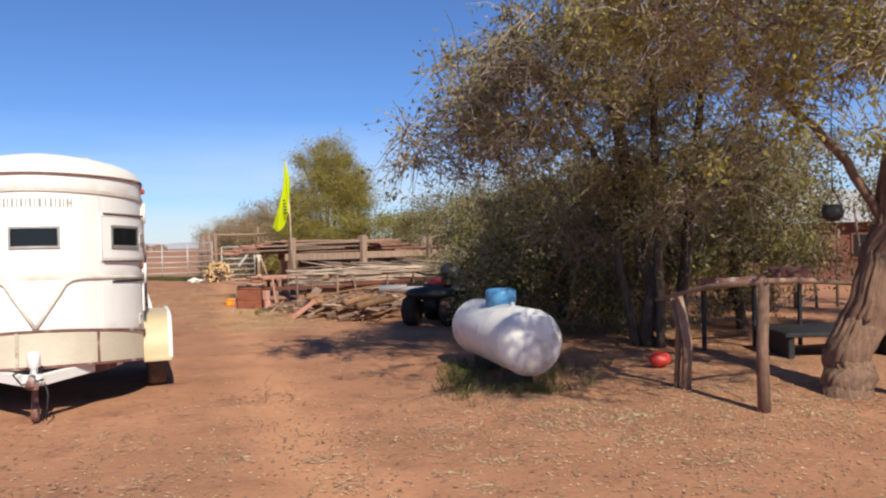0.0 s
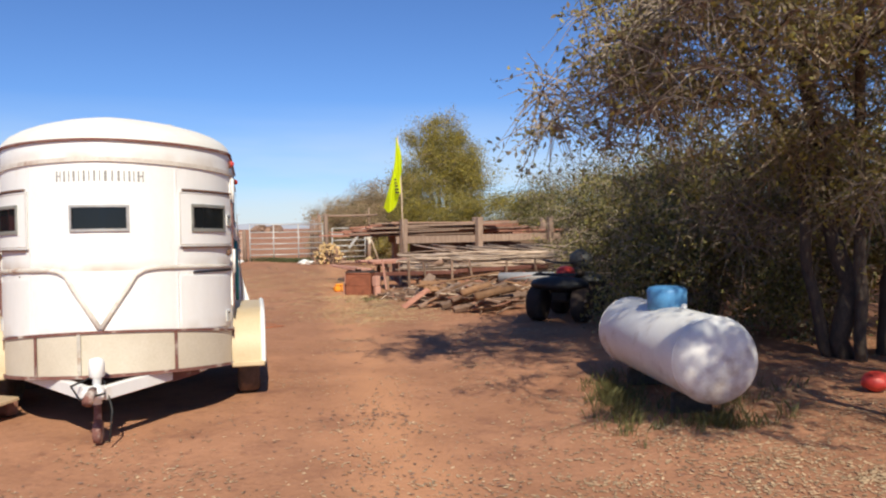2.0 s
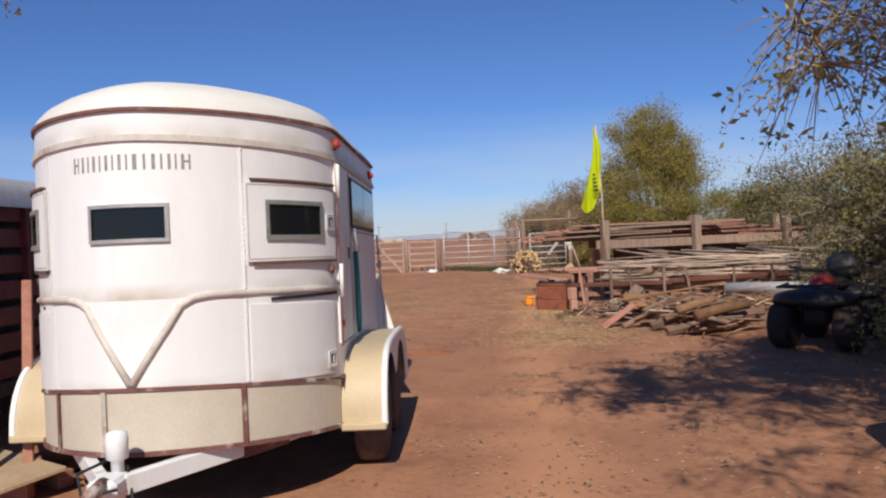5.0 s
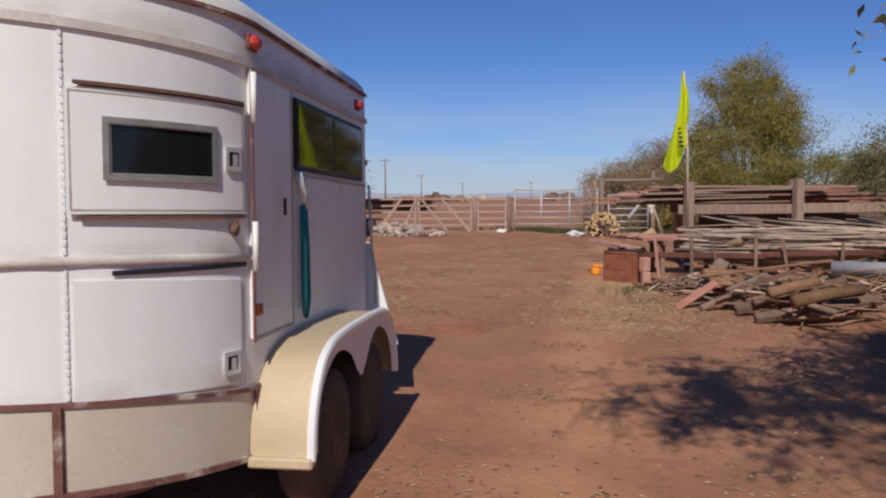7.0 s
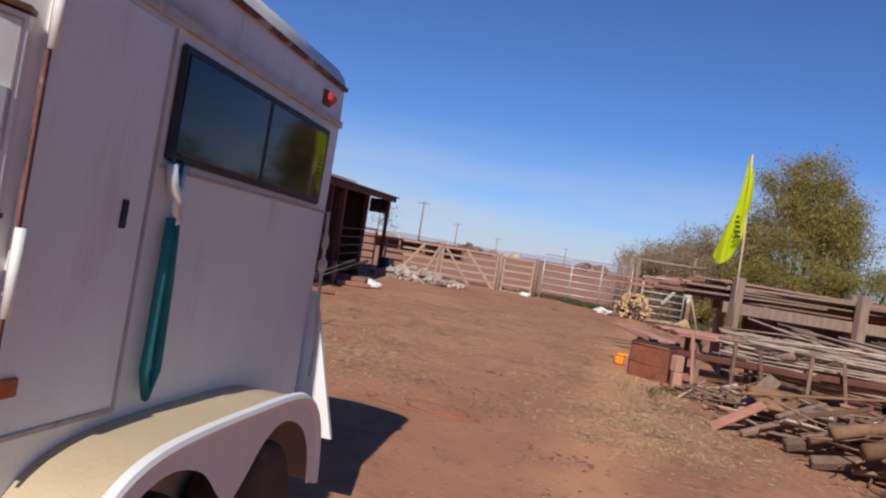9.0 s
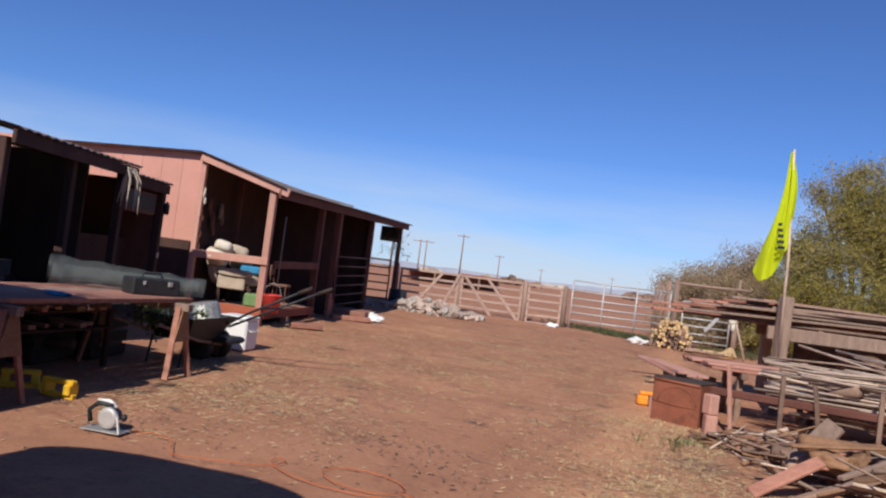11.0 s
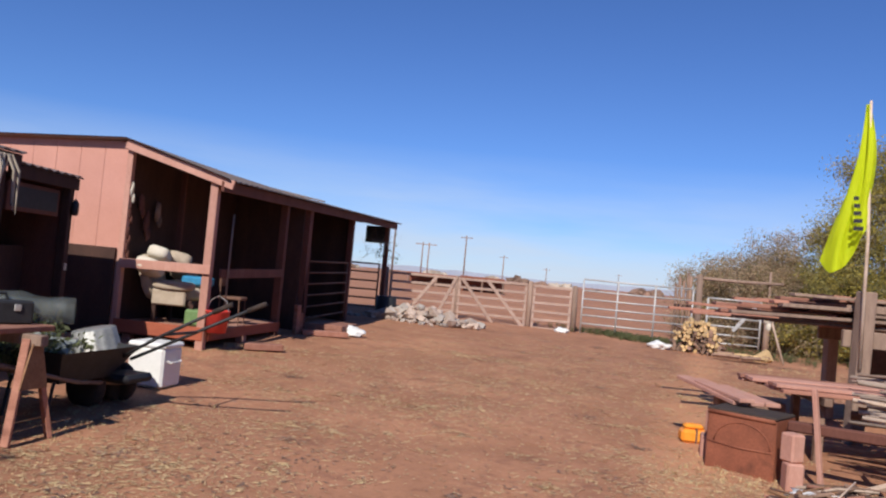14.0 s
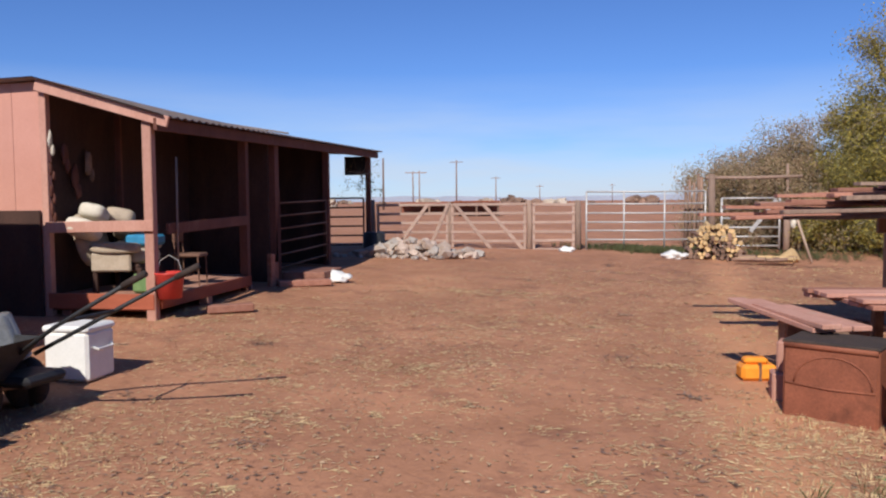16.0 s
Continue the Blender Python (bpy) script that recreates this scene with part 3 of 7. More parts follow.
            latch = part("latch", curved_frame(B(), s - 0.05, s + 0.05, z - 0.05, z + 0.05, lift, 0.014, 0.02), chrome, tr, "recessed bright steel paddle latch")
            part("recess", curved_panel(B(), s - 0.032, s + 0.032, z - 0.032, z + 0.032, lift, 0.003, 2), black_plastic, latch, "dark latch recess")
            part("paddle", curved_panel(B(), s - 0.008, s + 0.022, z - 0.028, z + 0.02, lift + 0.003, 0.01, 2), chrome, latch)
        p, o = nose_point(1.37 * side, 0.02)
        part("hatch_stop", lump(B(), (p.x, p.y, 1.39), 0.026, (0.8, 0.9, 1.2), 0.4, 2), rim_brown, tr, "rusty round hatch holder", True)
        part("lower_panel", curved_panel(B(), min(0.66 * side, 1.405 * side), max(0.66 * side, 1.405 * side), 0.79, 1.235, 0, 0.008, 30, SAG * 0.6), trailer_paint, tr, "white lower nose door")
    # nose window
    part("window_frame", curved_frame(B(), -0.226, 0.228, 1.584, 1.792, 0, 0.018, 0.02), alu_frame, tr, "aluminium window frame")
    part("pane", curved_panel(B(), -0.208, 0.21, 1.602, 1.774, 0, 0.006), dark_glass, tr, "dark window glass")
    # roof
    bm = B()
    rows = []
    for k in range(9):
        a = k / 8 * math.pi / 2
        shrink, up = 1 - math.cos(a), math.sin(a)
        rows.append([bm.verts.new((x * (1 - 0.8 * shrink), min(y, 3.22) * (1 - 0.55 * shrink) + 1.5 * 0.55 * shrink if y < 3.2 else y, 2.31 + 0.27 * up - 0.01)) for x, y in trailer_outline(0.004)])
    for a, b in zip(rows, rows[1:]):
        for i in range(len(a) - 1):
            bm.faces.new((a[i], a[i + 1], b[i + 1], b[i]))
    bm.faces.new(rows[-1])
    bm.faces.new([r[0] for r in rows] + [r[-1] for r in rows][::-1])
    roof = part("roof", bm, roof_white, tr, "domed white roof with tan stains", True)
    part("roof_vent", box(B(), (0.25, 1.5, 2.585), (0.4, 0.5, 0.05), 0.015), grey_trim, roof, "low roof vent")
    # escape door, side window, strap
    for side in (-1, 1):
        x = 0.968 * side
        bm = box(B(), (x, 1.268, 1.485), (0.022, 0.53, 1.19), 0.008)
        door = part("side_door", bm, trailer_paint, tr, "narrow white escape door")
        part("door_edge", box(B(), (x + 0.012 * side, 1.538, 1.485), (0.006, 0.012, 1.19), 0), grey_trim, door)
        part("door_edge", box(B(), (x + 0.012 * side, 1.0, 1.485), (0.012, 0.014, 1.21), 0.002), rust_trim, door, "rust-streaked door edge")
        part("door_foot", box(B(), (x + 0.013 * side, 1.268, 0.893), (0.008, 0.53, 0.014), 0), grey_trim, door)
        for z in (1.965, 1.31):
            part("door_hinge", tube(B(), [(x + 0.022 * side, 1.0, z - 0.11), (x + 0.022 * side, 1.0, z + 0.11)], 0.014, 8), cooler_white, door, "bright hinge barrel", True)
        part("door_lock", box(B(), (x + 0.014 * side, 1.42, 1.49), (0.01, 0.028, 0.085), 0.003), black_plastic, door)
        bm = box(B(), (x + 0.006 * side, 2.325, 1.868), (0.024, 1.45, 0.375), 0.03)
        win = part("window_frame", bm, black_plastic, tr, "black rubber window surround")
        for y, w in ((1.955, 0.66), (2.665, 0.70)):
            part("pane", box(B(), (x + (0.016 if y < 2 else 0.013) * side, y, 1.868), (0.014, w, 0.325), 0.01), dark_glass, win, "dark tinted sliding glass")
        part("side_seam", box(B(), (x + 0.001 * side, 2.40, 1.655), (0.012, 1.62, 0.012), 0.002), grey_trim, tr, "thin seam under the side window")
        for y, z in ((1.05, 2.215), (2.97, 2.20)):
            lm = part("marker_light", box(B(), (0.982 * side, y, z), (0.05, 0.085, 0.055), 0.016), red_plastic, tr, "red marker lamp")
            part("lamp_base", box(B(), (0.966 * side, y, z), (0.02, 0.11, 0.075), 0.008), rust_trim, lm, "rust-stained lamp base")
        part("reflector", box(B(), (x + 0.014 * side, 1.055, 1.022), (0.012, 0.07, 0.05), 0.004), cord_orange, tr, "orange-red reflector")
        # twin-axle fender
        bm = B()
        pts = eased([(0.985, 0.36), (1.0, 0.50), (1.055, 0.64), (1.16, 0.76), (1.32, 0.825), (1.56, 0.85), (2.0, 0.855), (2.45, 0.845), (2.66, 0.79), (2.80, 0.68), (2.87, 0.52), (2.90, 0.38)])
        a = [bm.verts.new((0.955 * side, y, z)) for y, z in pts]
        b = [bm.verts.new((1.235 * side, y, z)) for y, z in pts]
        for i in range(len(pts) - 1):
            bm.faces.new((a[i], a[i + 1], b[i + 1], b[i]))
        fender = part("fender", bm, tan_paint, tr, "tan twin-axle fender with white edge", True)
        bm = B()
        tube(bm, [(1.238 * side, y, z) for y, z in pts], 0.022, 8)
        inner = eased([(1.08, 0.37), (1.10, 0.52), (1.17, 0.64), (1.30, 0.73), (1.48, 0.765), (1.68, 0.715), (1.83, 0.60), (1.93, 0.55), (2.04, 0.61), (2.18, 0.715), (2.36, 0.76), (2.58, 0.70), (2.72, 0.57), (2.78, 0.40)])
        outer = eased([(0.985, 0.36), (1.0, 0.50), (1.055, 0.64), (1.16, 0.76), (1.40, 0.835), (1.62, 0.85), (1.8, 0.855), (1.95, 0.856), (2.1, 0.855), (2.25, 0.853), (2.45, 0.845), (2.66, 0.79), (2.82, 0.64), (2.90, 0.38)])
        o = [bm.verts.new((1.24 * side, y, z)) for y, z in outer]
        q = [bm.verts.new((1.24 * side, y, z)) for y, z in inner]
        for i in range(len(o) - 1):
            bm.faces.new((o[i], o[i + 1], q[i + 1], q[i]))
        part("fender_edge", bm, white_paint, fender, "white painted fender lip")
        part("mud_step", box(B(), (1.10 * side, 0.985, 0.35), (0.30, 0.07, 0.05), 0.01), tan_paint, fender, "tan step with worn paint")
        for y in (1.5, 2.36):
            wheel_on(tr, 1.10 * side, y)
        bm = B()
        f = [bm.verts.new(p) for p in ((0.95 * side, 3.245, 1.24), (0.95 * side, 3.245, 0.5), (1.19 * side, 3.245, 0.5), (0.985 * side, 3.245, 1.24))]
        g = [bm.verts.new((v.co.x, v.co.y + 0.03, v.co.z)) for v in f]
        bm.faces.new(f)
        bm.faces.new(g[::-1])
        for i in range(4):
            bm.faces.new((f[i], g[i], g[(i + 1) % 4], f[(i + 1) % 4]))
        part("ramp_side", bm, white_paint, tr, "white tapering ramp side plate")
    # strap hanging by the window
    st = part("lead_rope", tube(tube(B(), [(0.995, 1.665, 1.50), (1.0, 1.655, 1.3), (1.0, 1.65, 1.0), (1.0, 1.68, 0.915), (1.0, 1.72, 1.0), (1.0, 1.705, 1.3), (0.995, 1.69, 1.50)], 0.017, 8), [(0.985, 1.63, 1.69), (0.99, 1.665, 1.60), (0.985, 1.70, 1.69)], 0.008, 6), teal_cord, tr, "teal lead rope hanging from a clip", True)
    part("snap_hook", tube(tube(B(), [(0.988, 1.625, 1.67), (0.996, 1.64, 1.60), (1.0, 1.675, 1.56), (1.002, 1.68, 1.48)], 0.02, 6), [(0.988, 1.70, 1.67), (0.992, 1.70, 1.6), (0.995, 1.665, 1.55), (1.0, 1.672, 1.50)], 0.014, 6), chrome, st, "steel snap hook", True)
    rp = part("tail_rope", tube(B(), [(0.99, 3.21, 1.66), (1.0, 3.22, 1.4), (1.01, 3.22, 1.2), (1.03, 3.24, 0.95), (1.02, 3.25, 0.8)], 0.010, 6), cream, tr, "pale tie rope at the rear corner", True)
    part("snap_hook", lump(lump(B(), (1.0, 3.21, 1.5), 0.025, (0.7, 0.9, 1.8), 0.2, 2), (1.0, 3.22, 1.38), 0.03, (0.8, 1, 1.4), 0.3, 2), cream, rp, "pale knotted clip", True)
    # tongue, jack and jockey wheel
    bm = B()
    beam(bm, (-0.72, 0.75, 0.40), (-0.05, -0.26, 0.37), 0.06, 0.10)
    beam(bm, (0.72, 0.75, 0.40), (0.05, -0.26, 0.37), 0.06, 0.10)
    box(bm, (0, -0.30, 0.38), (0.15, 0.2, 0.09), 0.02)
    tongue = part("tongue", bm, white_paint, tr, "white A-frame tongue with chipped rusty paint")
    part("rust_plate", beam(B(), (0.46, 0.36, 0.385), (0.66, 0.66, 0.395), 0.066, 0.115), rust_trim, tongue, "rusted tongue bracket")
    part("coupler", tube(B(), [(0, -0.36, 0.40), (0, -0.50, 0.39), (0, -0.56, 0.36)], [0.04, 0.035, 0.04], 10), rust_trim, tongue, "rusty ball coupler", True)
    bm = lathe(B(), [(0.032, 0.30), (0.032, 0.50), (0.055, 0.51), (0.058, 0.60), (0.05, 0.64), (0.02, 0.65)], 12, Matrix.Translation((0, -0.2, -0.02)))
    jack = part("jack", bm, white_paint, tr, "white tongue jack with a rusty lower leg", True)
    part("jack_leg", lathe(B(), [(0.028, 0.1), (0.028, 0.4)], 10, Matrix.Translation((0, -0.2, -0.02))), rust_trim, jack, "", True)
    part("jack_wheel", lathe(B(), [(0.02, -0.03), (0.085, -0.028), (0.095, 0), (0.085, 0.028), (0.02, 0.03)], 18, Matrix.Translation((0, -0.2, 0.075)) @ pose(0, 0, 0, 0, 90)), rust_trim, jack, "rusty jockey wheel", True)
    bm = tube(B(), [(0.05, -0.2, 0.45), (0.12, -0.3, 0.25), (0.10, -0.34, 0.02)], 0.008, 5)
    tube(bm, [(-0.05, -0.2, 0.48), (-0.16, -0.3, 0.44), (-0.08, -0.42, 0.36), (0.1, -0.44, 0.4)], 0.009, 5)
    part("cable", bm, black_plastic, tr, "black wiring and safety chain", True)
    # faded marking across the nose, as plain bars
    s = -0.335
    for w in (0.058, 0.072, 0.074, 0.07, 0.07, 0.09, 0.074, 0.062, 0.066):
        for k, (at, wide, z0, z1) in enumerate(((0.0, 0.24, 1.974, 2.058), (0.6, 0.14, 1.974, 2.058), (0.24, 0.36, 2.012, 2.024))):
            if k < 2 or int(abs(s) * 100) % 2:
                part("marking_bar", curved_panel(B(), s + at * w, s + (at + wide) * w, z0, z1, 0, 0.002, 1), text_grey, tr, "faded grey marking bar" if k == 0 and s < -0.33 else "")
        s += w + 0.008


horse_trailer()


# ---- shed with its porch and stalls ----
SHED = pose(-12.35, 19.15, 0, 0, 0, 25.7)


def shed_ground(y):
    return 0.12 + 0.021 * y


def shed():
    sh = thing("stable_shed", "pink and red-brown wooden stable shed with a porch and open stalls", "shed", SHED)
    rise, ridge_fall = 0.021, -0.017
    # near end wall of upright boards
    wall = part("end_wall", box(B(), (-3.6, 0.035, 1.55), (4.4, 0.05, 2.96), 0.004), pink_wall, sh, "pink painted end wall")
    for k in range(11):
        x = -1.42 - 0.4 * k
        part("board", box(B(), (x - 0.195, 0.0, 1.57), (0.396, 0.022, 2.98), 0.002), pink_wall, wall)
    part("corner_board", box(B(), (-1.38, 0.0, 1.57), (0.09, 0.09, 3.0), 0.006), pink_wood, sh, "worn corner board")
    # dark sheet stands in for the lean-to's shadow on this wall
    part("base_panel", box(B(), (-3.55, -0.045, 0.74), (4.2, 0.04, 1.48), 0.006), shaded_wood, sh, "dark sheet standing in for the shadow low on the end wall")
    # porch back wall and stall walls, in wood coloured dark for the shade
    part("back_wall", box(B(), (-1.45, 1.9, 1.5), (0.06, 3.6, 2.9), 0), shaded_wood, sh, "red-brown inner wall darkened for shade")
    part("rear_wall", box(B(), (-4.6, 3.6, 1.5), (0.06, 7.2, 2.7), 0), shaded_wood, sh, "rear wall darkened for shade")
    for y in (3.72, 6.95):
        part("stall_wall", box(B(), (-2.3, y, 1.45), (4.6, 0.06, 2.6), 0), shaded_wood, sh, "stall partition")
    part("rear_rail_wall", box(B(), (-4.6, 9.0, 1.0), (0.05, 3.4, 1.1), 0), shaded_wood, sh)
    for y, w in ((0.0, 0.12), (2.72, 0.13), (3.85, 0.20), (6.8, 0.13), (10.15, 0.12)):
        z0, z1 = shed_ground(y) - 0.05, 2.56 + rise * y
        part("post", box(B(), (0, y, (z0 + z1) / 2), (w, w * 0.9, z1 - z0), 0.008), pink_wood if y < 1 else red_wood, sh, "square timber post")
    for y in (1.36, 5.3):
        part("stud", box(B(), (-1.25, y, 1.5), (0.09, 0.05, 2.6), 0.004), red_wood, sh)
    # roof: the porch slope, the back slope, the eave
    bm = B()
    n = 56
    for (xa, za), (xb, zb) in (((0.28, 2.60), (-1.40, 3.09)), ((-1.40, 3.09), (-5.1, 2.99))):
        rows = []
        ra, rb = (rise if xa > 0 else ridge_fall), ridge_fall
        for k in range(n * 2 + 1):
            y = -0.18 + 10.7 * k / (n * 2)
            w = 0.012 * math.cos(math.pi * k)
            rows.append([bm.verts.new((xa, y, za + ra * y + w)), bm.verts.new((xb, y, zb + rb * y + w)), bm.verts.new((xb, y, zb + rb * y + w - 0.012)), bm.verts.new((xa, y, za + ra * y + w - 0.012))])
        for a, b in zip(rows, rows[1:]):
            for i in range(4):
                bm.faces.new((a[i], a[(i + 1) % 4], b[(i + 1) % 4], b[i]))
    part("roof", bm, roofing, sh, "grey-brown corrugated metal roof")
    part("lap_strip", beam(B(), (0.3, 3.9, 2.64 + rise * 3.9), (-1.1, 3.9, 3.02 + ridge_fall * 3.9), 0.04, 0.03), roofing, sh)
    part("gable_board", beam(B(), (0.32, -0.10, 2.52), (-1.42, -0.10, 3.01), 0.04, 0.13), pink_wood, sh, "faded pink gable board")
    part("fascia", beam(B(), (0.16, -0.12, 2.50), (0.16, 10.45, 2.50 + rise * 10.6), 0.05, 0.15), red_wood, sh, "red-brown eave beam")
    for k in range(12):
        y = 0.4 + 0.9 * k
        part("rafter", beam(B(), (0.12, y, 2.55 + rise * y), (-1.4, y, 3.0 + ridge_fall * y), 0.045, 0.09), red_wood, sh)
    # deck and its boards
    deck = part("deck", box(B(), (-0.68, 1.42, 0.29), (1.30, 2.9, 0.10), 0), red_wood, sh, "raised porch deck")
    for k in range(9):
        part("plank", box(B(), (-0.06 - 0.155 * k, 1.42, 0.405), (0.148, 2.95, 0.03), 0.005), deck_wood, deck)
    part("skirt_board", box(B(), (-0.66, -0.05, 0.36), (1.42, 0.035, 0.19), 0.006), porch_red, deck, "red skirt board")
    part("skirt_board", box(B(), (0.06, 1.42, 0.34), (0.035, 2.7, 0.16), 0.006), porch_red, deck)
    for x, y in ((-1.2, 0.1), (-0.02, 1.4), (-0.02, 2.8)):
        part("foot_block", box(B(), (x, y, 0.18), (0.14, 0.14, 0.18), 0.01), pink_wood, deck)
    # rails
    part("rail", beam(B(), (-1.36, -0.075, 1.27), (0.08, -0.075, 1.29), 0.04, 0.135), pink_wood, sh, "faded pink side rail")
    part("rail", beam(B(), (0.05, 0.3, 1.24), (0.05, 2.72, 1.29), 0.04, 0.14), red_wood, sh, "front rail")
    # stall gate of pipes
    gate = part("stall_gate", tube(B(), [(0.02, 3.95, 0.3), (0.02, 3.95, 1.55)], 0.024, 8), rim_brown, sh, "dark pipe stall gate", True)
    part("upright", tube(B(), [(0.02, 6.7, 0.36), (0.02, 6.7, 1.6)], 0.024, 8), rim_brown, gate, "", True)
    for k in range(6):
        part("bar", tube(B(), [(0.02, 3.95, 0.42 + 0.225 * k), (0.02, 6.7, 0.47 + 0.225 * k)], 0.018, 8), rim_brown, gate, "", True)
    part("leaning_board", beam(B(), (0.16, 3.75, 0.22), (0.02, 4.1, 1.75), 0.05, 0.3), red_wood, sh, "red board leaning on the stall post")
    # back pipe fence seen through the open bay
    part("hanging_screen", box(B(), (-0.37, 10.30, 2.46), (0.56, 0.04, 0.46), 0.01), black_plastic, sh, "dark sheet hanging under the eave")
    return sh


shed()


def lean_to():
    m = pose(-12.93, 17.3, 0, 0, 0, 33.5)
    lt = thing("lean_to_shed", "dark open-fronted wooden lean-to with a tin roof", "shed", m)
    # inner walls, posts and eave boards carry the lean-to's shade in their colour
    part("rear_wall", box(B(), (-3.0, -2.15, 1.42), (0.06, 4.4, 3.0), 0), shaded_wood, lt, "inner wall darkened for shade")
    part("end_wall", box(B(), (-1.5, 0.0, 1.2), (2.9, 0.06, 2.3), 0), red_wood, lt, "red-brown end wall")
    part("partition", box(B(), (-1.7, -1.6, 1.25), (2.5, 0.06, 2.5), 0), shaded_wood, lt)
    part("near_wall", box(B(), (-1.6, -4.42, 1.2), (2.8, 0.06, 2.4), 0), shaded_wood, lt)
    part("front_panel", box(B(), (-0.5, -0.8, 0.75), (0.05, 1.5, 1.3), 0.004), shaded_wood, lt, "low front panel darkened for shade")
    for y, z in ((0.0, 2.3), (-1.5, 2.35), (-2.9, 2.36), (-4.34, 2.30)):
        part("post", box(B(), (0, y, z / 2 + 0.05), (0.11, 0.11, z), 0.008), shaded_wood, lt, "square post")
    for ya, yb, z0, z1, x0 in ((-4.5, -1.42, 2.45, 3.0, 0.25), (-1.42, 0.12, 2.36, 2.75, 0.12)):
        bm = B()
        rows = []
        n = int((yb - ya) / 0.09)
        for k in range(n + 1):
            y = ya + (yb - ya) * k / n
            w = 0.012 * math.cos(math.pi * k)
            rows.append([bm.verts.new((x0, y, z0 + w)), bm.verts.new((-3.1, y, z1 + w)), bm.verts.new((-3.1, y, z1 + w - 0.014)), bm.verts.new((x0, y, z0 + w - 0.014))])
        for a, b in zip(rows, rows[1:]):
            for i in range(4):
                bm.faces.new((a[i], a[(i + 1) % 4], b[(i + 1) % 4], b[i]))
        part("roof", bm, roofing, lt, "grey corrugated tin roof")
        part("fascia", box(B(), (x0 - 0.06, (ya + yb) / 2, z0 - 0.1), (0.045, yb - ya - 0.02, 0.15), 0.006), shaded_wood, lt, "eave board darkened for shade")
    part("window_frame", box(B(), (-0.02, -0.75, 1.98), (0.05, 1.1, 0.34), 0.01), red_wood, lt, "small framed opening")
    # black plate drawn in place of the dark inside the opening
    part("opening", box(B(), (0.008, -0.75, 1.98), (0.012, 0.98, 0.24), 0), black_plastic, lt)
    part("lantern", lathe(B(), [(0.03, -0.1), (0.045, -0.08), (0.045, 0.05), (0.02, 0.1), (0.0, 0.12)], 10, Matrix.Translation((0.1, 0.02, 1.95))), black_plastic, lt, "small dark lantern", True)
    part("latch_plate", box(B(), (0.06, 0.0, 1.18), (0.02, 0.05, 0.09), 0.004), alu_frame, lt)
    bm = B()
    for k in range(9):
        a = random.uniform(0, 6.28)
        tube(bm, [(0.3, -2.0 + 0.05 * k * 0.6, 2.38), (0.34 + 0.1 * math.cos(a), -2.0 + 0.03 * k + 0.1 * math.sin(a), 2.2), (0.33 + 0.14 * math.cos(a), -2.0 + 0.03 * k + 0.16 * math.sin(a), 1.98 - random.random() * 0.25)], [0.012, 0.016, 0.004], 4)
    tagged(mesh_object("dried_plant", bm, brush_grey), "bunch of dry grey-green stems hanging from the eave", "dried plants").matrix_basis = m


lean_to()


# ---- gates and fences ----
FENCE = pose(-12.96, 32.32, 0.16, 0, 0, 32.0)


def pipe_panel(name, label, x0, x1, heights, r, mat, up=(), m=FENCE, category="fence panel"):
    g = thing(name, label, category, m)
    for x in (x0, x1, *up):
        part("upright", tube(B(), [(x, 0, 0.0), (x, 0, heights[-1])], r * 1.1, 8), mat, g, "", True)
    for z in heights:
        part("bar", tube(B(), [(x0, 0, z), ((x0 + x1) / 2, 0, z - 0.012), (x1, 0, z)], r, 8), mat, g, "", True)
    return g


def plank_gate(x0, x1, lean):
    g = thing("plank_gate", "weathered grey-pink plank gate with diagonal braces", "gate", FENCE, group="wooden gates")
    for x in (x0 + 0.04, x1 - 0.04):
        part("stile", box(B(), (x, 0, 0.68), (0.07, 0.05, 1.3), 0.006), grey_pink, g)
    for k in range(6):
        part("rail", beam(B(), (x0, -0.03, 0.10 + 0.24 * k), (x1, -0.03, 0.10 + 0.24 * k + random.uniform(-0.015, 0.015)), 0.03, 0.07), grey_pink, g)
    w = x1 - x0
    for a, b in lean:
        part("brace", beam(B(), (x0 + w * a, -0.06, 0.08), (x0 + w * b, -0.06, 1.33), 0.03, 0.09), grey_pink, g, "sun-bleached diagonal brace")


grey_pink = material("sun_greyed_plank", (0.32, 0.21, 0.165), (0.50, 0.36, 0.29), 5.0, 0.9, 0.4, stretch=(0.6, 3, 3), vary=0.12)
plank_gate(-5.35, -3.42, ((0.25, 0.72), (0.72, 1.0)))
plank_gate(-3.36, -1.36, ((0.55, 0.05), (0.97, 0.42)))
plank_gate(-1.2, -0.08, ())


def fence_post(x, h, w, mat=grey_wood, y=0.0, label="weathered timber fence post"):
    bm = B()
    tube(bm, [(x, y, -0.2), (x + 0.01, y, h * 0.5), (x - 0.01, y, h)], [w, w * 0.95, w * 0.85], 9)
    ob = mesh_object("fence_post", bm, mat, None, True)
    ob.matrix_basis = FENCE
    tagged(ob, label, "post", "fence posts")


for x, h, w in ((-5.45, 1.45, 0.07), (-3.39, 1.38, 0.05), (-1.28, 1.42, 0.075), (0.0, 1.40, 0.085), (3.46, 2.05, 0.10), (5.38, 1.35, 0.09)):
    fence_post(x, h, w)
pipe_panel("pipe_panel", "white-grey pipe stock panel between gate posts", 0.22, 3.3, (0.36, 0.6, 0.82, 1.06, 1.3, 1.62), 0.022, galvanised, (1.2, 2.25))
arch = thing("arch_gate", "grey pipe gate with a diagonal bar under a pole lintel", "gate", FENCE)
for x in (3.72, 5.2):
    part("upright", tube(B(), [(x, 0, 0.1), (x, 0, 1.42)], 0.03, 8), galvanised, arch, "", True)
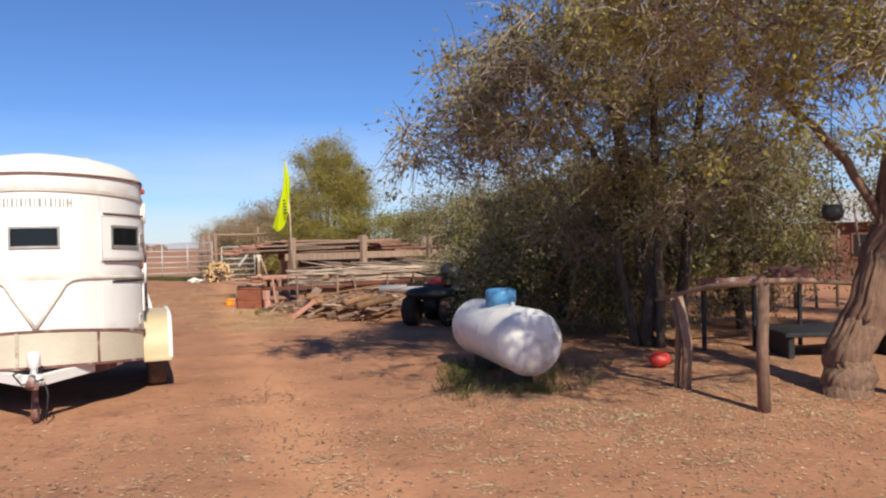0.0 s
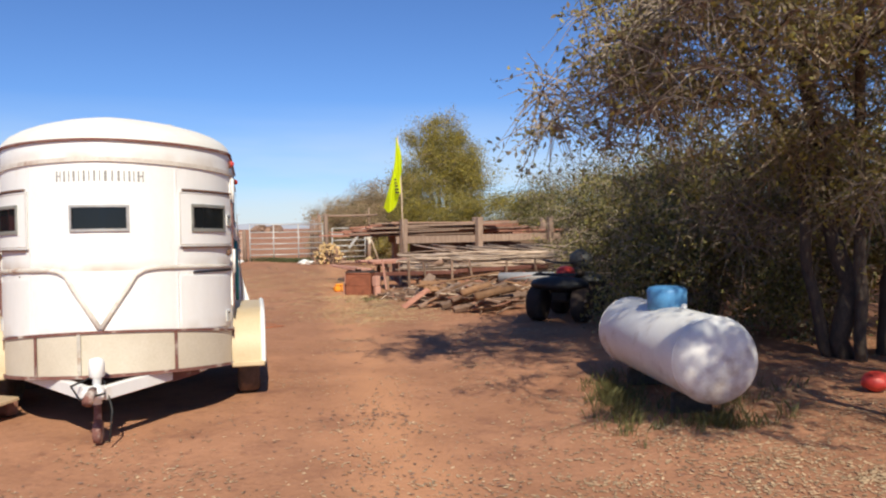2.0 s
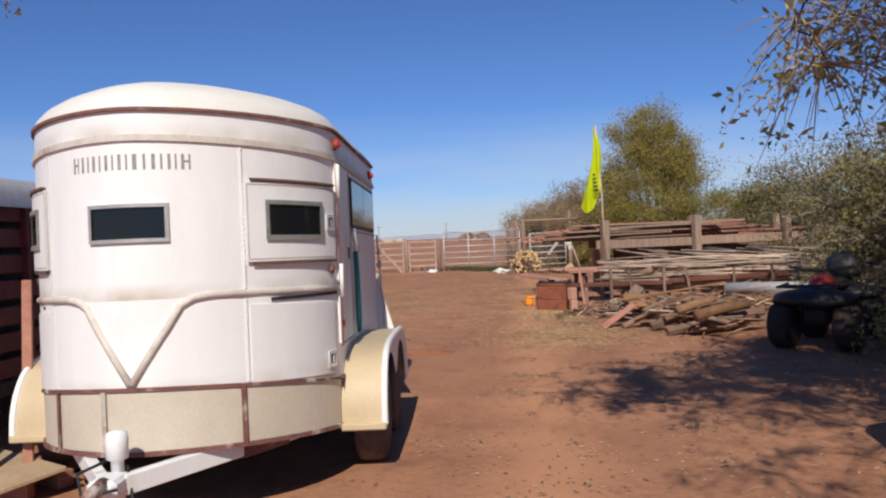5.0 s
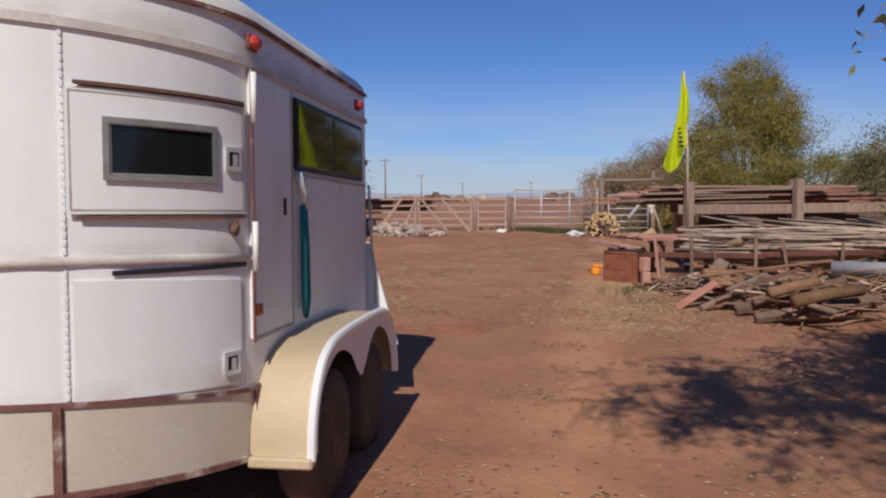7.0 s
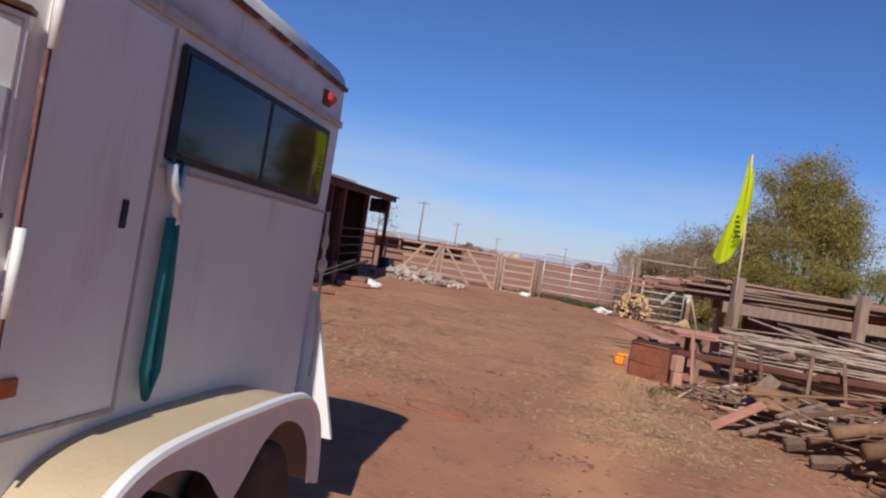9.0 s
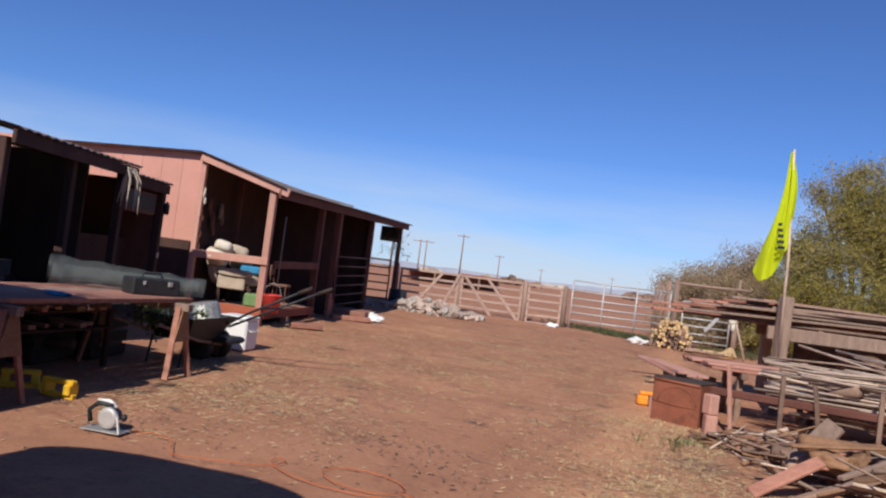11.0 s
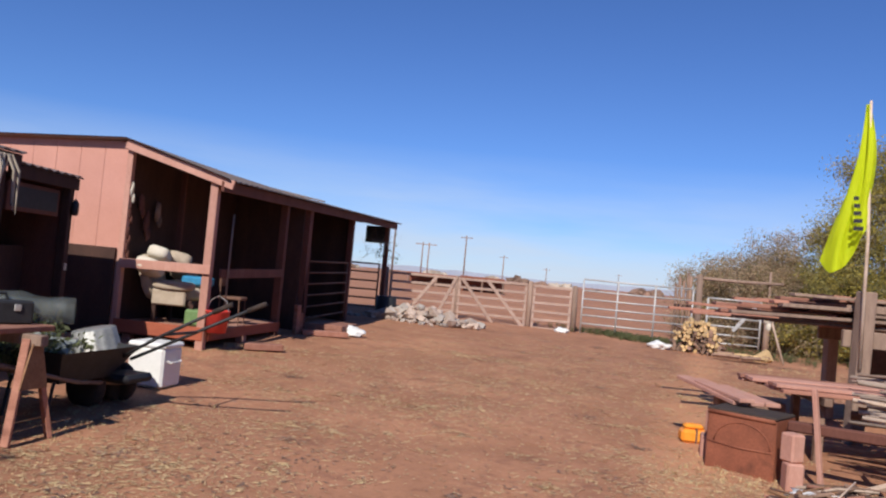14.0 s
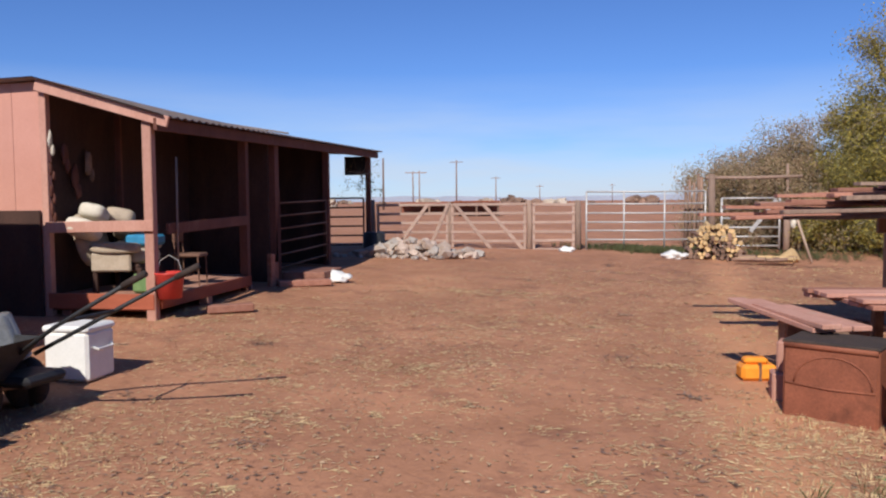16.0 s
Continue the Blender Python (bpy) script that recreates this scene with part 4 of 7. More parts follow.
for z in (0.18, 0.42, 0.66, 0.9, 1.15, 1.42):
    part("bar", tube(B(), [(3.72, 0, z), (5.2, 0, z)], 0.024, 8), galvanised, arch, "", True)
part("brace", beam(B(), (4.45, -0.04, 0.55), (5.1, -0.04, 1.38), 0.02, 0.1), galvanised, arch, "flat diagonal brace")
part("lintel", tube(B(), [(3.3, 0, 1.96), (4.5, 0, 1.95), (5.75, 0, 1.98)], 0.045, 8), grey_wood, arch, "weathered pole lintel", True)
part("lintel_post", tube(B(), [(5.42, 0.05, 0.0), (5.4, 0.05, 2.3)], 0.035, 8), grey_wood, arch, "", True)
for k, (x, h) in enumerate(((2.95, 1.75), (3.05, 1.95), (3.17, 1.85), (3.28, 2.1), (3.36, 2.0))):
    fence_post(x, h, 0.045, dark_log, 0.6, "dark upright paling behind the gate")
for k in range(2):
    pipe_panel("pipe_panel", "rusty pipe corral panel beside the stable", -8.9 - 3.3 * k, -5.7 - 3.3 * k, (0.25, 0.5, 0.75, 1.0, 1.25, 1.5), 0.024, rim_brown, (-7.3 - 3.3 * k,))
# long wire fence on the right of the arch
for k in range(7):
    fence_post(5.9 + 1.6 * k, 1.5 + 0.25 * (k % 2), 0.05, grey_wood, 0.5 - 0.35 * k)


# ---- far things ----
def utility_pole(x, y, h, arms):
    p = thing("utility_pole", "distant wooden utility pole with crossarm", "utility pole", Matrix.Translation((x, y, 0)), "utility poles")
    part("pole", tube(B(), [(0, 0, -0.5), (0, 0, h)], [0.17, 0.11], 8), dark_log, p, "", True)
    for z in arms:
        part("crossarm", beam(B(), (-1.1, -0.5, h - z), (1.1, 0.5, h - z), 0.12, 0.14), dark_log, p)


utility_pole(-88.5, 137.4, 9.4, (0.4,))
utility_pole(-74.2, 98.2, 7.6, ())
utility_pole(-108.2, 184.2, 7.8, (0.5,))
utility_pole(-126.9, 242.6, 6.8, (0.6,))
utility_pole(-128.0, 305.0, 8.0, (0.6,))
tw = thing("utility_pole", "distant twin-pole power structure with crossarm", "utility pole", Matrix.Translation((-94.8, 132.9, 0)), "utility poles")
for dx in (-0.5, 0.5):
    part("pole", tube(B(), [(dx, dx * 0.7, -0.5), (dx, dx * 0.7, 7.4)], [0.14, 0.1], 8), dark_log, tw, "", True)
part("crossarm", beam(B(), (-1.7, -1.2, 7.0), (1.7, 1.2, 7.0), 0.14, 0.16), dark_log, tw)


def far_ridge():
    verts, faces = [], []
    n = 160
    for k in range(n + 1):
        a = radians(-30 + 130 * k / n)
        d = 2300
        h = 14 + 16 * noise.noise(Vector((k * 0.09, 0, 0))) + 5 * noise.noise(Vector((k * 0.4, 2, 0)))
        verts += [(-d * math.sin(a), d * math.cos(a), -5), (-d * math.sin(a), d * math.cos(a), max(4, h)), (-(d + 400) * math.sin(a), (d + 400) * math.cos(a), -5)]
    for k in range(n):
        i = 3 * k
        faces += [(i, i + 3, i + 4, i + 1), (i + 1, i + 4, i + 5, i + 2)]
    tagged(raw("backdrop", verts, faces, far_haze), "low hills on the horizon, with blue haze put into their colour", "hills", kind="structure")


far_ridge()


def far_shed(x, y, w, h, rz):
    s = thing("field_shelter", "low rust-red open animal shelter out in the field", "shelter", pose(x, y, 0, 0, 0, rz))
    part("roof", box(B(), (0, 0, h), (w, 3.0, 0.15), 0.02), rust_steel, s)
    part("rear_wall", box(B(), (0, 1.4, h / 2), (w, 0.1, h), 0.02), rust_steel, s)
    for dx in (-w / 2 + 0.1, 0.0, w / 2 - 0.1):
        part("post", box(B(), (dx, -1.4, h / 2), (0.15, 0.15, h), 0.02), dark_log, s)


far_shed(-36.0, 63.0, 3.4, 1.5, 35)
far_shed(-44.0, 68.0, 5.0, 1.4, 35)


# ---- trees ----
def scatter_leaves(points, normals_up, size, count, spread, rng, clump=1.0):
    """Leaf blades, four corners each, round the given points."""
    pts = np.array(points)
    # leaves gather in clumps, with bare gaps between them
    odds = np.array([math.exp(clump * 3.2 * noise.noise(Vector(p) * 1.1) + clump * 2.0 * noise.noise(Vector(p) * 3.1 + Vector((9, 4, 2)))) for p in pts])
    base = pts[rng.choice(len(pts), count, p=odds / odds.sum())] + rng.normal(0, spread, (count, 3))
    a = rng.normal(0, 1, (count, 3))
    a[:, 2] -= 0.5
    a /= np.linalg.norm(a, axis=1)[:, None]
    b = np.cross(a, rng.normal(0, 1, (count, 3)))
    b /= np.linalg.norm(b, axis=1)[:, None] + 1e-9
    s = size * rng.uniform(0.55, 1.35, (count, 1))
    n = np.cross(a, b)
    q = np.stack([base, base + a * s * 0.5 + b * s * 0.22 + n * s * 0.06, base + a * s, base + a * s * 0.5 - b * s * 0.22 + n * s * 0.06], axis=1)
    return q.reshape(-1, 3)


def leaf_mesh(name, quads, mat, parent):
    n = len(quads) // 4
    me = bpy.data.meshes.new(name)
    me.vertices.add(len(quads))
    me.vertices.foreach_set("co", quads.astype(np.float32).ravel())
    me.loops.add(4 * n)
    me.loops.foreach_set("vertex_index", np.arange(4 * n, dtype=np.int32))
    me.polygons.add(n)
    me.polygons.foreach_set("loop_start", np.arange(0, 4 * n, 4, dtype=np.int32))
    me.update(calc_edges=True)
    me.materials.append(mat)
    ob = new(name, me)
    ob.parent = parent
    return ob


def tree(name, label, at, trunks, crowns, leaves, leaf_size, seed, bark_mat=bark, twig_r=0.006, droop=0.0, spread=0.07, twigs_per=3, category="tree", clump=1.0):
    """trunks: lists of (points, radii). crowns: (centre, half sizes, how many boughs). leaves: (material, count)."""
    rng = np.random.default_rng(seed)
    t = thing(name, label, category, Matrix.Translation(at))
    nodes, node_r = [], []
    bm = B()
    for pts, radii in trunks:
        fine, fr = [], []
        for (p, q), (r0, r1) in zip(zip(pts, pts[1:]), zip(radii, radii[1:])):
            for k in range(4):
                f = k / 4
                w = 0.035 * min(1.0, r0 * 8)
                fine.append([p[i] + (q[i] - p[i]) * f + (rng.normal(0, w) if len(fine) else 0) for i in range(3)])
                fr.append((r0 + (r1 - r0) * f) * (rng.uniform(0.93, 1.07) if r0 < 0.2 else 1.0))
        fine.append(list(pts[-1]))
        fr.append(radii[-1])
        if fr[0] > 0.2:
            dense, dr = [], []
            for k in range(len(fine) - 1):
                for f in (0, 0.25, 0.5, 0.75):
                    dense.append([fine[k][i] + (fine[k + 1][i] - fine[k][i]) * f for i in range(3)])
                    dr.append(fr[k] + (fr[k + 1] - fr[k]) * f)
            tube(bm, dense, dr, 72)
            ridged(bm, 0.05)
        else:
            tube(bm, fine, fr, 10)
        for p, r in list(zip(fine, fr))[2:]:
            nodes.append(p)
            node_r.append(r)
    part("trunk", bm, bark_mat, t, "", True)
    boughs, tw = B(), B()
    tips = []
    targets = []
    bunch = rng.random(4000) < 0.72
    for c, half, n in crowns:
        for _ in range(n):
            d = rng.normal(0, 1, 3)
            d *= rng.uniform(0.35, 1.0) ** 0.6 / np.linalg.norm(d)
            targets.append([c[i] + half[i] * d[i] for i in range(3)])
    arr0 = np.array(nodes)
    targets.sort(key=lambda p: np.min(np.linalg.norm(arr0 - np.array(p), axis=1)))
    for p in targets:
        arr = np.array(nodes)
        dist = np.linalg.norm(arr - np.array(p), axis=1) + 0.6 * np.maximum(0, arr[:, 2] - p[2])
        i = int(np.argmin(dist))
        a, b = arr[i], np.array(p)
        r = max(twig_r * 1.3, min(node_r[i] * 0.62, 0.012 + 0.018 * np.linalg.norm(b - a)))
        path, pr = [], []
        length = np.linalg.norm(b - a)
        for k in range(5):
            f = k / 4
            q = a + (b - a) * f + rng.normal(0, 0.05 * length, 3) * (0 < k < 4)
            q[2] += 0.12 * length * math.sin(math.pi * f) - droop * f * f * length
            path.append(tuple(q))
            pr.append(r * (1 - 0.62 * f))
            if k:
                nodes.append(list(q))
                node_r.append(r * (1 - 0.62 * f))
        tube(boughs, path, pr, 6 if r > 0.02 else 4, False)
        for _ in range(twigs_per):
            f = rng.integers(1, 5)
            q = np.array(path[f])
            d = rng.normal(0, 1, 3)
            d[2] = d[2] * 0.6 + 0.25 - droop * 2.2
            d /= np.linalg.norm(d)
            ln = rng.uniform(0.25, 0.85)
            e1, e2 = q + d * ln * 0.5, q + d * ln + np.array((0, 0, -0.18 * ln - droop * ln * 0.6))
            tube(tw, [tuple(q), tuple(e1), tuple(e2)], [twig_r, twig_r * 0.75, twig_r * 0.3], 3, False)
            if bunch[len(tips) % 4000]:
                tips += [q + (e1 - q) * 0.5, e1, (e1 + e2) / 2, e2]
            tips.append(e2)
        tips.append(np.array(path[-1]))
    tagged(part("bough_growth", boughs, bark_mat, t, "", True), kind="stuff")
    tagged(part("twig_growth", tw, twig_wood, t), kind="stuff")
    for mat, count in leaves:
        tagged(leaf_mesh("crown", scatter_leaves(tips, None, leaf_size, count, spread, rng, clump), mat, t), kind="stuff")
    return t


def plain_trunk(h, lean=(0, 0), r=0.1):
    return ([(0, 0, -0.1), (lean[0] * 0.4, lean[1] * 0.4, h * 0.5), (lean[0], lean[1], h)], [r, r * 0.8, r * 0.45])


# the many-stemmed tree behind the tank, whose thin boughs hang over the track
tree("elm_tree", "many-stemmed elm with sparse grey-brown autumn leaves", (3.0, 11.3, 0),
     [([(0, 0, -0.1), (-0.12, 0, 1.2), (-0.38, 0, 2.6), (-0.72, 0.1, 4.6), (-1.0, 0.1, 6.2)], [0.12, 0.105, 0.095, 0.06, 0.03]),
      ([(-0.15, 0.1, -0.1), (-0.48, 0, 1.0), (-0.5, 0, 2.2), (-1.3, -0.3, 3.6), (-2.2, -0.6, 4.4)], [0.075, 0.065, 0.055, 0.035, 0.018]),
      ([(0.45, 0.2, -0.1), (0.5, 0.1, 1.2), (0.62, 0, 2.6), (0.9, 0, 4.6)], [0.095, 0.085, 0.07, 0.035]),
      ([(0.05, -0.2, -0.1), (0.0, -0.3, 1.5), (-0.1, -0.6, 3.4), (-0.5, -1.3, 5.2)], [0.07, 0.06, 0.05, 0.022])],
     [((-1.55, -0.8, 3.7), (1.5, 1.5, 1.1), 110), ((-2.2, -1.5, 3.2), (0.9, 1.1, 0.7), 44), ((0.1, 0, 4.9), (2.2, 2.0, 1.5), 130), ((1.2, 0.4, 3.2), (1.7, 1.6, 1.3), 80), ((-0.6, 0.9, 2.2), (1.3, 0.8, 1.0), 60), ((0.1, -0.4, 2.6), (1.3, 0.8, 0.9), 50), ((-3.0, -0.9, 2.9), (0.9, 1.0, 0.5), 18)],
     [(leaf_grey, 16000), (leaf_shade, 2000), (leaf_olive, 13000), (leaf_yellow, 12000)], 0.070, 3, droop=0.14, spread=0.06, twigs_per=11, twig_r=0.0085, clump=0.7)
# the thick-trunked tree by the hitching rail
tree("cottonwood_tree", "thick furrowed trunk leaning out under a wide yellow-green crown", (4.05, 7.75, 0),
     [([(-0.16, -0.1, -0.15), (-0.13, -0.1, 0.2), (0.02, -0.05, 0.7), (0.28, -0.05, 1.4), (0.46, -0.1, 2.2), (0.62, -0.1, 3.6), (0.7, 0.2, 5.0)], [0.27, 0.215, 0.185, 0.17, 0.155, 0.11, 0.06]),
      ([(0.34, -0.05, 1.6), (0.0, 0.1, 2.3), (-0.6, 0.3, 3.0), (-1.2, 0.5, 4.0)], [0.055, 0.045, 0.035, 0.02])],
     # the last four crown parts are unseen, added to throw dappled shade
     [((-0.9, -0.7, 3.7), (1.7, 1.4, 0.9), 90), ((0.8, 0.2, 4.4), (2.6, 2.4, 1.4), 84), ((-1.0, 1.2, 4.3), (1.8, 1.4, 1.0), 32), ((-2.6, -1.0, 4.9), (1.6, 1.5, 0.7), 50), ((-1.6, -3.8, 4.9), (1.7, 1.5, 0.7), 26), ((0.3, -3.5, 5.0), (2.2, 1.6, 0.7), 40), ((-3.9, -1.2, 5.0), (1.3, 1.7, 0.5), 15)],
     [(leaf_yellow, 26000), (leaf_grey, 8000), (leaf_olive, 10000)], 0.07, 5, bark_light, droop=0.12, spread=0.06, twigs_per=9, twig_r=0.008)
# dense scrub behind
for k, (x, y, h, w) in enumerate(((0.9, 18.2, 3.0, 1.3), (2.3, 15.6, 3.3, 1.5), (2.0, 20.5, 3.6, 1.7), (4.2, 17.5, 3.7, 1.8), (5.0, 13.2, 3.4, 1.5), (6.6, 16.0, 3.9, 1.8), (0.6, 23.5, 3.0, 1.5), (7.4, 10.6, 3.2, 1.5), (3.6, 23.0, 4.0, 2.0), (1.4, 13.6, 1.7, 0.9), (9.6, 14.0, 4.2, 2.0), (3.3, 13.0, 2.0, 1.1))):
    tree("scrub_tree", "dense dark olive-green scrub tree with twiggy dead lower growth", (x, y, 0),
         [plain_trunk(h * 0.7, (random.uniform(-0.4, 0.4), random.uniform(-0.3, 0.3)), 0.09), plain_trunk(h * 0.6, (random.uniform(-0.9, 0.9), random.uniform(-0.5, 0.5)), 0.06)],
         [((0, 0, h * 0.62), (w, w, h * 0.40), 42), ((0, 0, h * 0.3), (w * 0.9, w * 0.9, h * 0.26), 22)],
         [(leaf_dark, 1200), (leaf_shade, 3200), (leaf_olive, 6200), (leaf_yellow, 2600), (leaf_grey, 4600)], 0.07, 20 + k, spread=0.11, twigs_per=8, twig_r=0.008)
# the tall yellowing tree and the bushes beyond the gates
tree("poplar_tree", "tall yellow-green autumn tree with upright spires", (-5.35, 37.4, 0.1),
     [plain_trunk(6.3, (-0.7, 0.4), 0.10), plain_trunk(6.0, (0.3, 0.5), 0.09), plain_trunk(4.4, (1.0, 0.4), 0.08), plain_trunk(5.8, (-1.5, 0.5), 0.08)],
     [((-0.2, -0.4, 2.5), (2.1, 1.6, 2.4), 240), ((-0.1, -1.2, 1.2), (2.6, 0.8, 1.1), 120), ((0.2, 0, 4.4), (1.3, 0.9, 1.4), 140), ((1.3, 0, 3.3), (1.0, 0.8, 1.6), 60), ((-0.75, 0, 5.1), (0.22, 0.25, 1.5), 30), ((-1.5, 0, 4.7), (0.24, 0.3, 1.5), 28), ((1.0, 0, 3.6), (0.8, 0.8, 1.3), 50), ((-1.6, 0, 2.9), (1.0, 0.8, 1.7), 50), ((0.25, 0, 5.9), (0.3, 0.3, 0.8), 18), ((-0.3, 0, 5.9), (0.18, 0.2, 0.8), 14), ((0.75, 0, 5.6), (0.2, 0.2, 0.8), 14), ((1.25, 0, 4.9), (0.2, 0.2, 0.7), 12)],
     [(leaf_autumn, 62000), (leaf_olive, 60000), (leaf_yellow, 10000)], 0.075, 50, spread=0.16, twig_r=0.008, clump=0.45)
for k, (x, y, h, w, kind) in enumerate(((-9.2, 37.8, 3.6, 1.7, 0), (-7.7, 38.2, 4.2, 1.9, 0), (-10.3, 37.2, 2.7, 1.2, 0), (-8.6, 36.6, 2.5, 1.5, 0), (-7.0, 36.4, 2.6, 1.4, 1), (-3.0, 36.6, 3.2, 1.8, 1), (-0.8, 36.4, 3.0, 1.8, 1), (1.7, 34.0, 3.6, 2.0, 2), (4.4, 30.6, 4.4, 2.3, 2), (-4.9, 35.6, 2.2, 1.5, 1), (7.4, 25.6, 4.8, 2.5, 2), (-0.6, 29.6, 3.7, 1.3, 2), (1.2, 27.6, 4.0, 1.5, 2), (2.7, 29.0, 3.4, 1.6, 2), (-1.0, 31.0, 2.6, 1.4, 1))):
    tree("bush", ("greyish tan brushy bush beyond the gates", "olive bush along the far fence", "dark green scrubby tree along the far fence")[kind], (x, y, 0.1),
         [plain_trunk(h * 0.75, (random.uniform(-0.4, 0.4), 0.1), 0.06), plain_trunk(h * 0.6, (random.uniform(-0.9, 0.9), -0.1), 0.05)],
         [((0, 0, h * 0.58), (w, w * 0.8, h * 0.42), 60), ((0, -0.2, h * 0.25), (w * 1.1, w * 0.8, h * 0.24), 44)],
         [((leaf_russet, 30000), (leaf_tan, 12000), (leaf_olive, 9000)) if kind == 0 else ((leaf_olive, 20000), (leaf_autumn, 12000)) if kind == 1 else ((leaf_dark, 7000), (leaf_olive, 7000), (leaf_tan, 1500))][0], 0.065, 70 + k, spread=0.15, twig_r=0.008, category="bush", clump=0.6)
# a tree off to the left, only its outer boughs come into view
tree("elm_tree", "elm with thin half-bare boughs overhanging the trailers", (-8.6, 7.4, 0),
     [([(0, 0, -0.1), (0.1, 0, 2.0), (0.6, 0.7, 3.8), (1.0, 1.2, 5.2)], [0.2, 0.16, 0.1, 0.04])],
     [((0.5, 1.2, 4.7), (1.6, 1.7, 0.9), 60)], [(leaf_grey, 3000), (leaf_olive, 2500)], 0.075, 90, droop=0.1)


# ---- propane tank ----
def propane_tank():
    a, b = Vector((0.86, 8.02, 0.52)), Vector((0.40, 10.05, 0.49))
    d = b - a
    m = Matrix.Translation(a) @ d.to_track_quat("Z", "Y").to_matrix().to_4x4()
    r, L = 0.345, d.length
    t = thing("propane_tank", "white propane tank with flaking paint lying on blocks under the trees", "tank", m)
    prof = [(0.0, -0.115), (0.10, -0.11), (0.2, -0.092), (0.28, -0.06), (0.33, -0.012), (r, 0.04), (r, L * 0.5), (r, L - 0.04), (0.33, L + 0.02), (0.28, L + 0.08), (0.2, L + 0.13), (0.1, L + 0.162), (0, L + 0.17)]
    part("shell", lathe(B(), prof, 40), tank_paint, t, "", True)
    for z in (0.04, L - 0.04):
        part("weld_seam", lathe(B(), [(r + 0.001, z - 0.012), (r + 0.005, z), (r + 0.001, z + 0.012)], 40), tank_paint, t, "", True)
    w = m.inverted()
    top = a + d * 0.5 + Vector((0, 0, r - 0.005))
    lid = part("valve_dome", lathe(B(), [(0.175, -0.03), (0.178, 0.14), (0.165, 0.165), (0.12, 0.178), (0.0, 0.185)], 28, w @ Matrix.Translation(top + Vector((-0.0, 0.0, 0)))), blue_paint, t, "faded blue valve cover", True)
    part("gauge_tube", lathe(B(), [(0.024, 0), (0.024, 0.05), (0.01, 0.06)], 10, w @ Matrix.Translation(top + Vector((0.12, -0.2, -0.02)))), cooler_white, t, "white filler cap", True)
    for f in (0.24, 0.80):
        c = a + d * f
        bm = box(B(), (0, 0, 0), (0.34, 0.08, 0.17), 0.012, w @ Matrix.Translation((c.x, c.y, 0.085)) @ pose(0, 0, 0, 0, 0, 13))
        part("support_block", bm, bark, t, "dark timber bearer")


propane_tank()


# ---- hitching rail, hanging pot and what lies under the trees ----
def hitching_rail():
    h = thing("hitching_rail", "crooked hitching rail of rough peeled poles", "rail")
    part("post", tube(B(), [(2.43, 8.0, -0.1), (2.46, 8.0, 0.5), (2.38, 8.02, 0.98)], [0.055, 0.05, 0.045], 9), dark_log, h, "", True)
    part("post", tube(B(), [(2.81, 6.96, -0.1), (2.80, 6.96, 0.6), (2.83, 6.97, 1.14)], [0.058, 0.052, 0.048], 10), bark_light, h, "thick pale peeled post", True)
    part("pole", tube(B(), [(2.2, 8.2, 0.92), (2.55, 7.6, 1.08), (2.83, 6.95, 1.16)], [0.02, 0.026, 0.026], 8), dark_log, h, "reddish bent top pole", True)
    part("pole", tube(B(), [(2.8, 7.0, 1.16), (3.4, 7.5, 1.13), (4.0, 7.7, 1.08)], [0.026, 0.028, 0.026], 8), dark_log, h, "reddish top pole", True)
    part("post", tube(B(), [(2.36, 8.1, -0.1), (2.41, 8.12, 0.6), (2.35, 8.15, 0.95)], [0.03, 0.03, 0.025], 8), dark_log, h, "", True)


hitching_rail()
pot = thing("hanging_pot", "black iron pot hanging on a wire from a bough", "pot", Matrix.Translation((3.92, 7.9, 1.78)))
part("pot_body", lathe(B(), [(0.0, -0.09), (0.06, -0.085), (0.1, -0.04), (0.105, 0.02), (0.09, 0.07), (0.1, 0.085), (0.08, 0.08), (0.0, -0.05)], 20), black_plastic, pot, "", True)
part("wire", tube(B(), [(-0.09, 0, 0.08), (0, 0, 0.25), (0, 0, 0.9), (0.02, 0, 1.6)], 0.005, 5), black_plastic, pot)
part("wire", tube(B(), [(0.09, 0, 0.08), (0, 0, 0.25)], 0.005, 5), black_plastic, pot)
ob = mesh_object("red_ball", lump(B(), (2.56, 9.42, 0.1), 0.11, (1.2, 1, 0.85), 0.1, 3), red_plastic, None, True)
tagged(ob, "dull red plastic bucket lid lying in the leaf litter", "lid")
bm = box(B(), (5.0, 10.3, 0.3), (1.5, 1.0, 0.06), 0.01, None)
for dx in (-0.65, 0.65):
    box(bm, (5.0 + dx, 10.3, 0.14), (0.08, 0.9, 0.3), 0.01)
tagged(mesh_object("low_bench", bm, black_plastic), "low dark bench in the shade behind the rail", "bench")
fuel = thing("fuel_can", "bright orange-red plastic fuel can beside the trunk", "fuel can", pose(4.42, 7.32, 0, 0, 0, 20))
part("can_body", box(B(), (0, 0, 0.21), (0.2, 0.3, 0.42), 0.03), orange_paint, fuel)
part("spout", tube(B(), [(0, 0.08, 0.42), (0, 0.13, 0.52)], 0.025, 8), black_plastic, fuel)
# red machine parts behind the rail
mach = thing("red_implement", "old red farm implement standing in the shade", "machine", pose(4.3, 10.9, 0, 0, 0, 15))
part("frame", beam(beam(B(), (-0.9, 0, 0.95), (0.9, 0, 0.98), 0.07, 0.07), (0.2, -0.2, 1.05), (1.1, 0.3, 1.05), 0.1, 0.12), rust_trim, mach)
